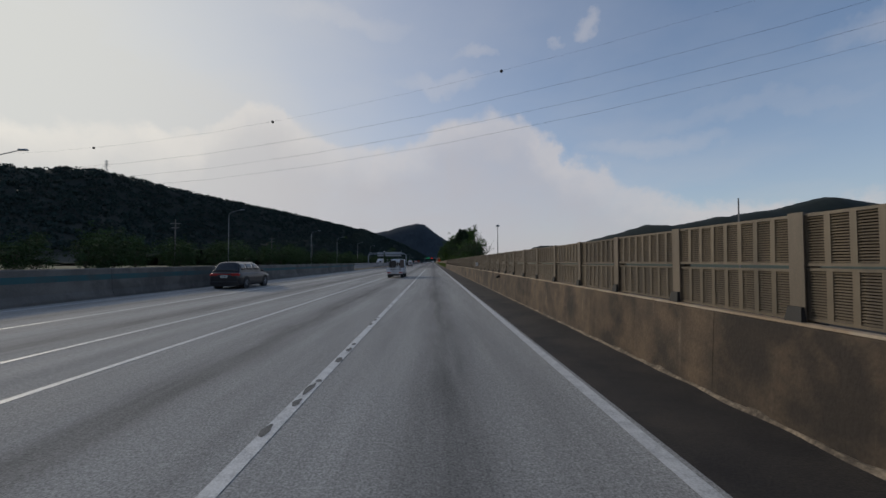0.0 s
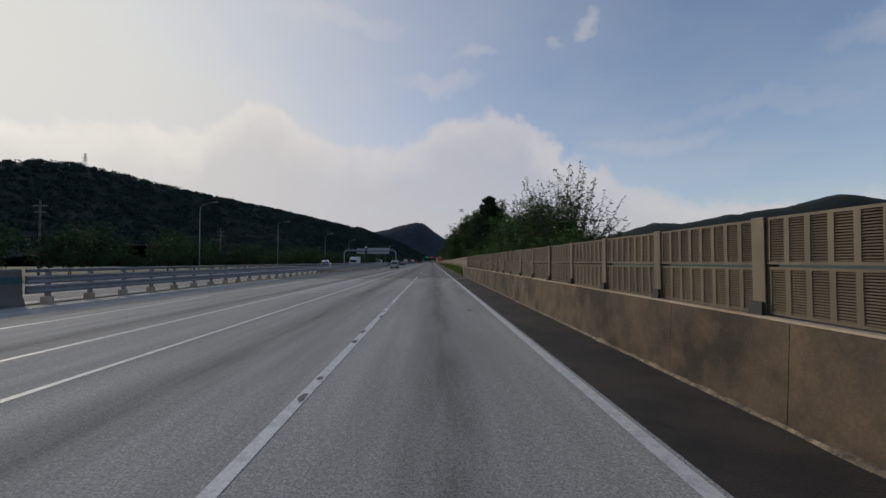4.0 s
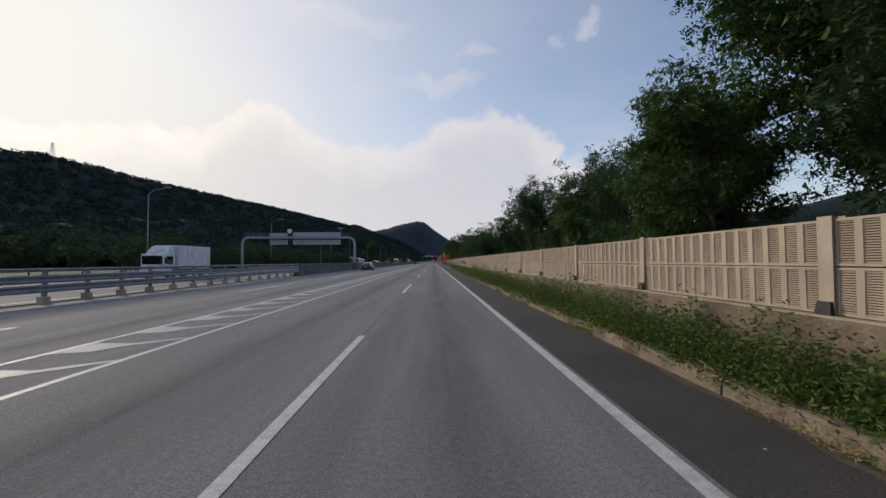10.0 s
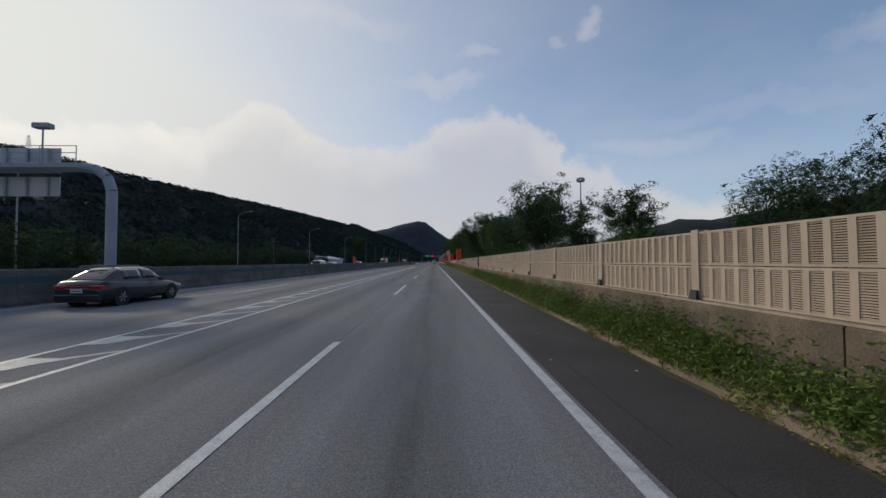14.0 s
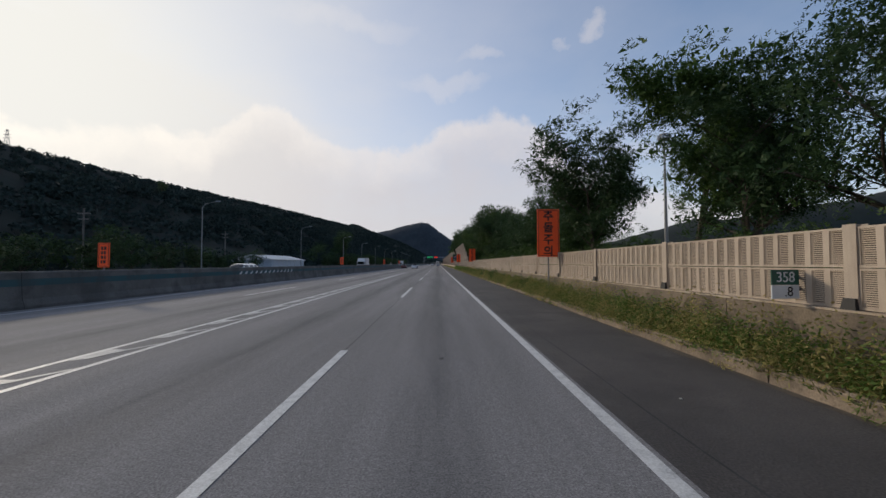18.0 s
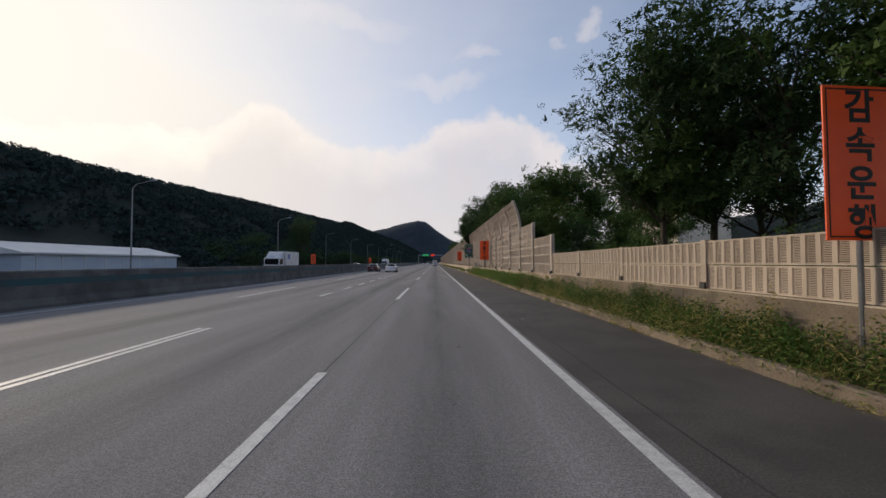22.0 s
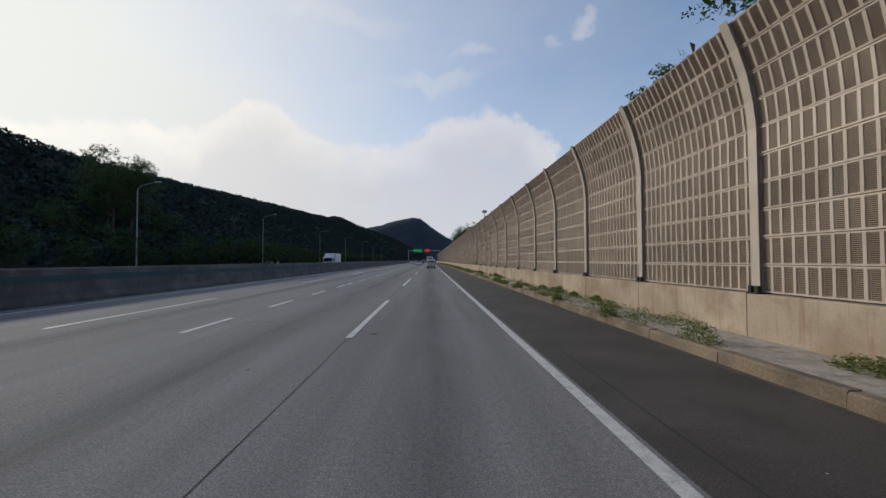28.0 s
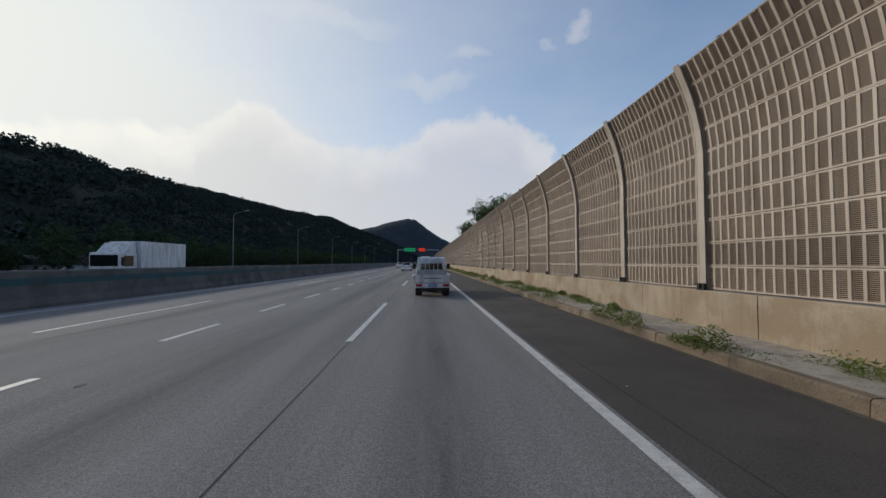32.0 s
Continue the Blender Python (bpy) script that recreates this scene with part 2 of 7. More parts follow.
M_WALL_BASE = paint("concrete_wall", (0.225, 0.175, 0.122), (0.15, 0.117, 0.084), 1.0, 0.9, bump=0.4, bump_scale=30, fine=0.22, blotch=(0.09, 0.073, 0.055), run=(0.28, 0.225, 0.165), run_from=0.62, each=0.08)
M_WALL_PALE = paint("pale_concrete", (0.50, 0.42, 0.32), (0.37, 0.30, 0.22), 0.8, 0.9, bump=0.2, bump_scale=30, fine=0.08, blotch=(0.32, 0.24, 0.16), run=(0.26, 0.135, 0.065), run_from=0.55, each=0.06)
M_KERB = paint("kerb_concrete", (0.27, 0.21, 0.15), (0.14, 0.11, 0.08), 1.2, 0.9, bump=0.5, bump_scale=35, fine=0.25, each=0.18)
M_PANEL = paint("beige_panel", (0.475, 0.385, 0.295), (0.415, 0.333, 0.256), 1.5, 0.5, fine=0.05, each=0.06, streak=(0.355, 0.283, 0.213))
M_PANEL_OLD = paint("tan_panel", (0.152, 0.119, 0.078), (0.113, 0.089, 0.060), 1.5, 0.55, fine=0.06, each=0.12, streak=(0.086, 0.069, 0.048))
M_POST_OLD = paint("tan_post", (0.165, 0.131, 0.093), (0.13, 0.104, 0.075), 2.0, 0.55, fine=0.08, streak=(0.095, 0.078, 0.057))
M_POST = paint("beige_post", (0.47, 0.385, 0.297), (0.40, 0.325, 0.253), 2.0, 0.5, fine=0.06, streak=(0.34, 0.27, 0.205))
M_PANEL_TALL = paint("taupe_panel", (0.56, 0.475, 0.40), (0.47, 0.395, 0.335), 1.2, 0.5, fine=0.05, each=0.12, streak=(0.40, 0.32, 0.26))
M_POST_TALL = paint("taupe_post", (0.55, 0.48, 0.41), (0.46, 0.40, 0.34), 2.0, 0.5, fine=0.06)
# panel backs: near-black colour stands in for shade between the slats
M_PANEL_SHADE = paint("panel_back", (0.07, 0.055, 0.043), (0.05, 0.04, 0.032), 2.0, 0.8)
M_DARK = paint("dark_rubber", (0.022, 0.021, 0.02), None, 6.0, 0.7)
M_RUST = paint("rusted_steel", (0.07, 0.04, 0.025), (0.03, 0.022, 0.018), 8.0, 0.85)
M_MEDIAN = paint("median_concrete", (0.155, 0.148, 0.135), (0.105, 0.10, 0.092), 0.8, 0.9, bump=0.3, bump_scale=30, fine=0.2, blotch=(0.07, 0.068, 0.062))
M_TEAL = paint("teal_paint", (0.014, 0.085, 0.10), (0.03, 0.075, 0.082), 1.5, 0.7, blotch=(0.04, 0.055, 0.055))
M_GALV = paint("galvanised_steel", (0.25, 0.265, 0.28), (0.19, 0.205, 0.22), 3.0, 0.5, metal=0.5)
M_SOIL = paint("verge_soil", (0.085, 0.075, 0.045), (0.05, 0.055, 0.026), 2.0, 0.95, bump=0.6, bump_scale=20)
M_WALK = paint("walkway_concrete", (0.45, 0.41, 0.36), (0.32, 0.29, 0.25), 0.9, 0.9, bump=0.4, bump_scale=30, streak=(0.25, 0.22, 0.18), fine=0.2)
M_GROUND = paint("rough_grass", (0.045, 0.06, 0.022), (0.03, 0.042, 0.016), 0.05, 0.95, bump=0.4, bump_scale=2.0)
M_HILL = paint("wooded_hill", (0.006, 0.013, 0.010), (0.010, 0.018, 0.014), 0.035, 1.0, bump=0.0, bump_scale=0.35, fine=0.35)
# the blue of aerial haze is mixed into the far mountain's base colour
M_HAZED_HILL = paint("distant_hill", (0.016, 0.027, 0.039), (0.022, 0.035, 0.047), 0.01, 1.0, bump_scale=0.05, fine=0.2)


# ---- mesh helpers ----
def mesh_of(name, bm, material):
    me = bpy.data.meshes.new(name)
    bm.to_mesh(me)
    bm.free()
    for mm in material if isinstance(material, (list, tuple)) else (material,):
        me.materials.append(mm)
    return me


def part(name, bm, material, parent=None, label=""):
    ob = new(name, mesh_of(name, bm, material) if isinstance(bm, bmesh.types.BMesh) else bm)
    ob.parent = parent
    return tagged(ob, label)


def thing(name, at, label, category, group="", kind="", turn=0.0):
    e = new(name)
    e.empty_display_size = 0.2
    e.matrix_world = pose(*at, 0, 0, turn)
    return tagged(e, label, category, group, kind)


def box(bm, x0, x1, y0, y1, z0, z1, mi=0):
    v = [bm.verts.new((x, y, z)) for z in (z0, z1) for x, y in ((x0, y0), (x1, y0), (x1, y1), (x0, y1))]
    for f in ((3, 2, 1, 0), (4, 5, 6, 7), (0, 1, 5, 4), (1, 2, 6, 5), (2, 3, 7, 6), (3, 0, 4, 7)):
        bm.faces.new([v[i] for i in f]).material_index = mi
    return v


def bevelled(bm, width=0.01, segments=1):
    bmesh.ops.bevel(bm, geom=list(bm.edges), offset=width, segments=segments, affect="EDGES")
    return bm


def boxes(*dims, bevel=0.0):
    bm = bmesh.new()
    for d in dims:
        box(bm, *d)
    return bevelled(bm, bevel) if bevel else bm


def tube(bm, a, b, ra, rb, sides=8, mi=0):
    a, b = Vector(a), Vector(b)
    q = (b - a).to_track_quat("Z", "Y")
    rings = [[bm.verts.new(p + q @ Vector((r * math.cos(k * 2 * math.pi / sides), r * math.sin(k * 2 * math.pi / sides), 0))) for k in range(sides)]
             for p, r in ((a, ra), (b, rb))]
    for k in range(sides):
        bm.faces.new((rings[0][k], rings[0][(k + 1) % sides], rings[1][(k + 1) % sides], rings[1][k])).material_index = mi
    bm.faces.new(rings[0][::-1]).material_index = mi
    bm.faces.new(rings[1]).material_index = mi
    return bm


def prism(bm, outline, axis_from, axis_to, mi=0):
    """outline: (y, z) points counter-clockwise seen from +x; swept along x."""
    a = [bm.verts.new((axis_from, y, z)) for y, z in outline]
    b = [bm.verts.new((axis_to, y, z)) for y, z in outline]
    n = len(outline)
    for k in range(n):
        bm.faces.new((a[k], a[(k + 1) % n], b[(k + 1) % n], b[k])).material_index = mi
    bm.faces.new(a[::-1]).material_index = mi
    bm.faces.new(b).material_index = mi
    bmesh.ops.recalc_face_normals(bm, faces=bm.faces)
    return bm


def along(table):
    """A function of y from a short table of (y, value)."""
    ys, vs = zip(*table)
    return lambda y: float(np.interp(y, ys, vs))


def strip(name, left, right, y0, y1, z, material, step=10.0, thick=0.0):
    """A ribbon of road between two lines x = left(y) and x = right(y)."""
    bm = bmesh.new()
    n = max(1, int(round((y1 - y0) / step)))
    rows = []
    for i in range(n + 1):
        y = y0 + (y1 - y0) * i / n
        rows.append((bm.verts.new((left(y), y, z)), bm.verts.new((right(y), y, z))))
    for p, q in zip(rows, rows[1:]):
        bm.faces.new((p[0], p[1], q[1], q[0]))
    if thick:
        out = bmesh.ops.extrude_face_region(bm, geom=list(bm.faces))
        bmesh.ops.translate(bm, verts=[v for v in out["geom"] if isinstance(v, bmesh.types.BMVert)], vec=(0, 0, -thick))
        bmesh.ops.recalc_face_normals(bm, faces=bm.faces)
    return bm


# ---- plan: lines of the road as functions of y ----
END = 900.0
JOINT = 103.3
WALL_X = along([(-40, 1.75), (106, 1.75), (140, 2.4), (215, 2.45), (226, 2.6), (252, 2.95), (270, 3.36), (304, 3.72), (336, 3.95), (362, 4.42), (600, 4.5), (END, 4.5)])
KERB_X = along([(106, 1.5), (200, 1.6), (224, 1.95), (268, 2.68), (300, 2.85), (376, 2.98), (445, 2.76), (END, 2.76)])
MEDIAN_X = along([(-60, -17.6), (240, -17.6), (340, -16.9), (370, -16.3), (END, -16.5)])
EDGE_X = along([(-60, -16.7), (236, -16.7), (340, -16.1), (368, -15.3), (END, -15.6)])
HATCH_R = along([(-60, -7.15), (86, -7.2), (228, -7.4), (335, -7.68), (END, -7.68)])
HATCH_L = along([(-60, -9.1), (97, -9.35), (228, -8.8), (335, -7.9), (END, -7.9)])
MID_X = along([(-60, -12.9), (92, -12.9), (225, -12.6), (306, -12.05), (345, -12.0), (366, -11.4), (END, -11.4)])
zero = lambda y: 0.0

# ground sheet to the horizon
bm = bmesh.new()
for x0, x1 in ((-4800, -37.0), (-37.0, 8.0), (8.0, 4800)):
    for y0, y1 in ((-900, 900), (900, 4900)):
        bm.faces.new([bm.verts.new((x, y, -0.35)) for x, y in ((x0, y0), (x1, y0), (x1, y1), (x0, y1))])
tagged(part("ground", bm, M_GROUND), "rough dark green grass land beside the motorway", "ground", kind="structure")

road = thing("road", (0, 0, 0), "straight motorway carriageway, pale concrete changing to grey asphalt", "road", kind="structure")
edge_in = lambda y: 0.14
part("concrete_slab", strip("c", MEDIAN_X, edge_in, -60, JOINT - 0.28, 0.0, M_CONCRETE_ROAD, thick=0.25), M_CONCRETE_ROAD, road, "pale worn concrete road slab")
part("asphalt_surface", strip("a", MEDIAN_X, edge_in, JOINT + 0.28, END, 0.0, M_ASPHALT, thick=0.25), M_ASPHALT, road, "grey worn asphalt")
part("shoulder", strip("s", edge_in, lambda y: WALL_X(y) - 0.1, -60, JOINT - 0.28, -0.002, M_SHOULDER_OLD, thick=0.25), M_SHOULDER_OLD, road, "dirty brown shoulder")
part("shoulder", strip("s", edge_in, lambda y: KERB_X(y) + 0.02 if y > 111.3 else WALL_X(y) - 0.1, JOINT + 0.28, 262, -0.002, M_SHOULDER, step=2.0, thick=0.25), M_SHOULDER, road, "dark asphalt shoulder")
part("shoulder", strip("s", edge_in, lambda y: KERB_X(y) + 0.02, 262, END, -0.002, M_SHOULDER_WORN, thick=0.25), M_SHOULDER_WORN, road, "worn grey asphalt shoulder")
# bridge joint across the road: two steel-edged concrete strips and a gap
for y0, y1, z in ((JOINT - 0.28, JOINT - 0.04, 0.006), (JOINT + 0.04, JOINT + 0.28, 0.006)):
    part("joint_strip", boxes((MEDIAN_X(JOINT), 1.7, y0, y1, -0.25, z)), M_WALL_PALE, road, "pale concrete strip of the bridge joint")
part("joint_gap", boxes((MEDIAN_X(JOINT), 1.7, JOINT - 0.04, JOINT + 0.04, -0.25, -0.02)), M_DARK, road, "black rubber joint")

# painted lines
marks = thing("road_markings", (0, 0, 0), "worn white lane lines and hatching painted on the road", "markings", kind="structure")


def line(name, mid, width, y0, y1, label=""):
    part(name, strip("l", lambda y: mid(y) - width / 2, lambda y: mid(y) + width / 2, y0, y1, 0.005, M_LINE, 8.0), M_LINE, marks, label)


line("edge_line", zero, 0.16, -60, JOINT - 0.3)
line("edge_line", zero, 0.16, JOINT + 0.3, END)
line("lane_line", lambda y: -3.6, 0.15, -60, 98.0, "solid worn lane line")
line("hatch_line", HATCH_R, 0.13, -60, JOINT - 0.3)
line("hatch_line", HATCH_R, 0.13, JOINT + 0.3, 352)
line("hatch_line", HATCH_L, 0.13, -60, JOINT - 0.3)
line("hatch_line", HATCH_L, 0.13, JOINT + 0.3, 352)
line("lane_line", MID_X, 0.13, -60, 84)
line("edge_line", EDGE_X, 0.14, -60, JOINT - 0.3)
line("edge_line", EDGE_X, 0.14, JOINT + 0.3, END)
dash = strip("d", lambda y: -0.075, lambda y: 0.075, -8.0, 0.0, 0.0, M_LINE, 2.0)
dash = mesh_of("dash", dash, M_LINE)
for k in range(34):
    y = 107.5 + 20.017 * k
    lane = part("dash", dash, None, marks)
    lane.location = (-3.6, y + (0.8 if k == 0 else 0.0), 0.006)
    if k == 18:
        lane.scale = (1, 1.3, 1)
    if y > 150:
        part("dash", dash, None, marks).location = (MID_X(y - 4), y + 1.5, 0.006)
part("dash", dash, None, marks).location = (-12.9, 97.0, 0.006)
short = mesh_of("dash", strip("d", lambda y: -0.075, lambda y: 0.075, 0.0, 2.4, 0.0, M_LINE, 2.0), M_LINE)
for k in range(70):
    part("short_dash", short, None, marks).location = (-7.63, 361.6 + 5.13 * k + (2.0 if 15 <= k <= 18 else 0.0), 0.006)
for k in range(120):
    y = 86 + 2.05 * k
    if abs(y - JOINT) < 2.2 or y > 332:
        continue
    l, r = HATCH_L(y) + 0.08, HATCH_R(y) - 0.08
    m = l + (r - l) * 0.38
    bm = bmesh.new()
    pts = [(l, y), (m, y + 0.18), (l + (r - l) * 0.5, y + 0.62), (r, y + 1.42), (r, y + 1.62), (l + (r - l) * 0.5, y + 0.95), (m, y + 0.95), (l, y + 0.98)]
    bm.faces.new([bm.verts.new((px, py, 0.006)) for px, py in pts])
    part("chevron", bm, M_CHEVRON, marks)

# the opposite carriageway behind the median
far_road = thing("opposite_road", (0, 0, 0), "opposite asphalt carriageway behind the median barrier", "road", kind="structure")
part("asphalt_surface", strip("o", lambda y: -35.5, lambda y: MEDIAN_X(y) - 0.62, -200, END + 300, 0.0, M_ASPHALT, 20, thick=0.2), M_ASPHALT, far_road)
for x in (-33.5, -19.0):
    part("edge_line", strip("l", lambda y: x - 0.08, lambda y: x + 0.08, -60, END, 0.006, M_LINE, 40), M_LINE, far_road)
for k in range(45):
    for x in (-22.7, -26.3, -29.9):
        part("dash", dash, None, far_road).location = (x, 10 + 20.0 * k, 0.006)

# median barrier: concrete, with a steel rail stretch on a bridge
median = thing("median_barrier", (0, 0, 0), "grey concrete median barrier with a teal painted stripe", "barrier", kind="structure")


def median_piece(y0, y1):
    bm = bmesh.new()
    prof = [(0.0, -0.2), (0.0, 0.12), (-0.1, 0.38), (-0.16, 1.36), (-0.20, 1.42), (-0.42, 1.42), (-0.46, 1.36), (-0.52, 0.38), (-0.62, 0.12), (-0.62, -0.2)]
    rows = [[bm.verts.new((MEDIAN_X(y) + px, y, pz)) for px, pz in prof] for y in (y0, y1)]
    n = len(prof)
    for k in range(n):
        bm.faces.new((rows[0][k], rows[0][(k + 1) % n], rows[1][(k + 1) % n], rows[1][k]))
    bm.faces.new(rows[0][::-1])
    bm.faces.new(rows[1])
    bmesh.ops.recalc_face_normals(bm, faces=bm.faces)
    seg = part("barrier_segment", bm, M_MEDIAN, median)
    bm = bmesh.new()
    for xo, z0, z1 in ((-0.125, 0.87, 1.13),):
        q = [bm.verts.new((MEDIAN_X(y) + xo + dx, y, z)) for y, z, dx in ((y0, z0, 0.003), (y1, z0, 0.003), (y1, z1, -0.014), (y0, z1, -0.014))]
        bm.faces.new(q)
    part("teal_stripe", bm, M_TEAL, seg)


def hatch(y0, count):
    """Slanted white marks across the stripe."""
    for k in range(count):
        y = y0 + 0.88 * k
        x0, x1 = MEDIAN_X(y) - 0.118, MEDIAN_X(y) - 0.135
        bm = bmesh.new()
        bm.faces.new([bm.verts.new(q) for q in ((x0, y, 0.875), (x0, y + 0.34, 0.875), (x1, y + 0.80, 1.125), (x1, y + 0.46, 1.125))])
        part("white_mark", bm, M_LINE, median)


GUARD0, GUARD1 = 80.0, 205.0
y = -60.0
while y < END:
    y1 = min(y + (10 if y < 600 else 50), GUARD0 if y < GUARD0 else END)
    if not GUARD0 <= y < GUARD1:
        median_piece(y + 0.01, y1 - 0.01)
    y = GUARD1 if GUARD0 <= y < GUARD1 else y1

hatch(311.0, 13)
hatch(427.0, 13)
guard = thing("guard_rail", (0, 0, 0), "galvanised steel guard rail with three beams on short posts", "guard rail", kind="structure")
for z, r in ((0.62, 0.16), (1.0, 0.16), (1.36, 0.07)):
    bm = bmesh.new()
    prof = [(0.0, -r), (0.05, -r * 0.6), (0.0, -r * 0.15), (0.0, r * 0.15), (0.05, r * 0.6), (0.0, r), (-0.06, r), (-0.06, -r)]
    rows = [[bm.verts.new((MEDIAN_X(yy) + 0.02 + px, yy, z + pz)) for px, pz in prof] for yy in (GUARD0, GUARD1)]
    for k in range(len(prof)):
        bm.faces.new((rows[0][k], rows[0][(k + 1) % 8], rows[1][(k + 1) % 8], rows[1][k]))
    bmesh.ops.recalc_face_normals(bm, faces=bm.faces)
    part("rail", bm, M_GALV, guard)
post = mesh_of("guard_post", boxes((-0.2, -0.06, -0.07, 0.07, -0.2, 1.42), bevel=0.008), M_GALV)
foot = mesh_of("post_foot", boxes((-0.28, 0.02, -0.16, 0.16, -0.2, 0.3), bevel=0.02), M_WALL_PALE)
for k in range(int((GUARD1 - GUARD0) / 2)):
    yy = GUARD0 + 1 + 2 * k
    p = part("guard_post", post, None, guard)
    p.location = (MEDIAN_X(yy) + 0.02, yy, 0)
    part("post_foot", foot, None, guard).location = (MEDIAN_X(yy), yy, 0)


# ---- noise barrier on the right ----
def panel_mesh(length, height, cells, slats, material, rib=0.3, margin=0.05, low=0.18, high=0.78, hood=False):
    """A louvred sound panel in the y-z plane, its face towards -x: rim and ribs, with a back coloured dark like the
    shade in the gaps, and tilted slats in every cell.
    """
    bm = bmesh.new()
    d, rim = 0.09, 0.03
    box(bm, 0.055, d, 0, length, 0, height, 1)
    box(bm, 0, 0.055, 0, length, 0, rim)
    box(bm, 0, 0.055, 0, length, height - rim, height)
    pitch = (length - 2 * margin) / cells
    half = pitch * rib / 2
    for k in range(cells + 1):
        y = margin + k * pitch
        box(bm, 0.002, 0.055, 0 if k == 0 else y - half, length if k == cells else y + half, rim, height - rim)
    sp = (height - 2 * rim) / slats
    for k in range(cells):
        y0, y1 = margin + k * pitch + half, margin + (k + 1) * pitch - half
        for j in range(slats):
            z = rim + j * sp
            a = [bm.verts.new((x, y, zz)) for x, zz in (((0.05, z + sp * (high - 0.08)), (0.006, z + sp * high), (0.022, z + sp * low)) if hood else ((0.05, z + sp * (low + 0.08)), (0.006, z + sp * low), (0.020, z + sp * high))) for y in (y0, y1)]
            bm.faces.new((a[0], a[1], a[3], a[2]))
            bm.faces.new((a[2], a[3], a[5], a[4]))
    return mesh_of("sound_panel", bm, (material, M_PANEL_SHADE))


def hbeam(bm, outline, y, half=0.075, mi=0):
    """A beam swept up along outline (x, z): wide face to the road, web, back face."""
    for x0, x1, h in ((-0.055, -0.04, half), (-0.04, 0.10, 0.008), (0.10, 0.115, half)):
        rows = [[bm.verts.new((px + xx, y + yy, pz)) for xx, yy in ((x0, -h), (x1, -h), (x1, h), (x0, h))] for px, pz in outline]
        for p, q in zip(rows, rows[1:]):
            for k in range(4):
                bm.faces.new((p[k], p[(k + 1) % 4], q[(k + 1) % 4], q[k])).material_index = mi
        bm.faces.new(rows[0][::-1]).material_index = mi
        bm.faces.new(rows[-1]).material_index = mi
    bmesh.ops.recalc_face_normals(bm, faces=bm.faces)
    return bm


BASE = 1.04
ROW = 0.535
low_post = mesh_of("post", hbeam(bmesh.new(), [(0, BASE), (0, BASE + 2 * ROW + 0.05)], 0, 0.085), M_POST)
foot_bm = boxes((-0.135, 0.12, -0.14, 0.14, BASE - 0.01, BASE + 0.022))
wedge = [[foot_bm.verts.new((x, y * h, z)) for x, y in ((-0.115 + lean, -1), (-0.058, -1), (-0.058, 1), (-0.115 + lean, 1))] for h, z, lean in ((0.10, BASE + 0.02, 0.0), (0.075, BASE + 0.175, 0.025))]
for k in range(4):
    foot_bm.faces.new((wedge[0][k], wedge[0][(k + 1) % 4], wedge[1][(k + 1) % 4], wedge[1][k]))
foot_bm.faces.new(wedge[1])
bmesh.ops.recalc_face_normals(foot_bm, faces=foot_bm.faces)
post_foot = mesh_of("post_foot", foot_bm, M_DARK)


def low_barrier(name, first, last, post_y, cells, label, doors=(), skin=M_PANEL, posts=None, rib=0.33, sag=0.0):
    wall = thing(name, (0, 0, 0), label, "noise barrier", kind="structure")
    meshes = {}
    n = last
    for k in range(first, last + 1):
        y = post_y(k)
        span = post_y(k + 1) - y
        x = WALL_X(y)
        p = part("post", posts or low_post, None, wall)
        p.location = (x, y, 0)
        part("post_foot", post_foot, None, p).location = (0, 0, 0)
        if k == n:
            continue
        x2 = WALL_X(y + span)
        length = math.hypot(span, x2 - x)
        key = round(length, 1)
        if key not in meshes:
            meshes[key] = panel_mesh(length - 0.03, ROW - 0.016, cells, 17, skin, rib)
        turn = -math.degrees(math.atan2(x2 - x, span))
        shift, shrink = (1.05, 1 - 1.05 / span) if k in doors else (0.0, 1.0)
        for r in range(2):
            q = part("sound_panel", meshes[key], None, wall)
            jog = random.uniform(-0.012, 0.012)
            q.matrix_world = Matrix.Translation((0, shift, 0)) @ pose(x - 0.03 + jog, y + 0.015, BASE + 0.03 + r * ROW + random.uniform(0, 0.008) + r * sag, random.uniform(-0.35, 0.35) if sag else 0, random.uniform(-0.8, 0.8), turn + random.uniform(-0.15, 0.15)) @ Matrix.Diagonal((1, shrink, 1, 1))
    return wall


def wall_run(name, y0, y1, seg, z0, z1, thick, material, label, slope=0.0):
    base = thing(name, (0, 0, 0), label, "concrete wall", kind="structure")
    y = y0
    while y < y1 - 0.01:
        e = min(y + seg, y1)
        bm = bmesh.new()
        prof = [(-0.16 - slope, z0), (-0.16, z1 - 0.02), (-0.14, z1), (thick - 0.02, z1), (thick, z1 - 0.02), (thick, z0)]
        gap = 0.004 if seg < 3 else 0.012
        rows = [[bm.verts.new((WALL_X(yy) + px, yy, pz)) for px, pz in prof] for yy in (y + gap, e - gap)]
        m = len(prof)
        for k in range(m):
            bm.faces.new((rows[0][k], rows[0][(k + 1) % m], rows[1][(k + 1) % m], rows[1][k]))
        bm.faces.new(rows[0][::-1])
        bm.faces.new(rows[1])
        bmesh.ops.recalc_face_normals(bm, faces=bm.faces)
        part("wall_segment", bm, material, base)
        y = e
    return base


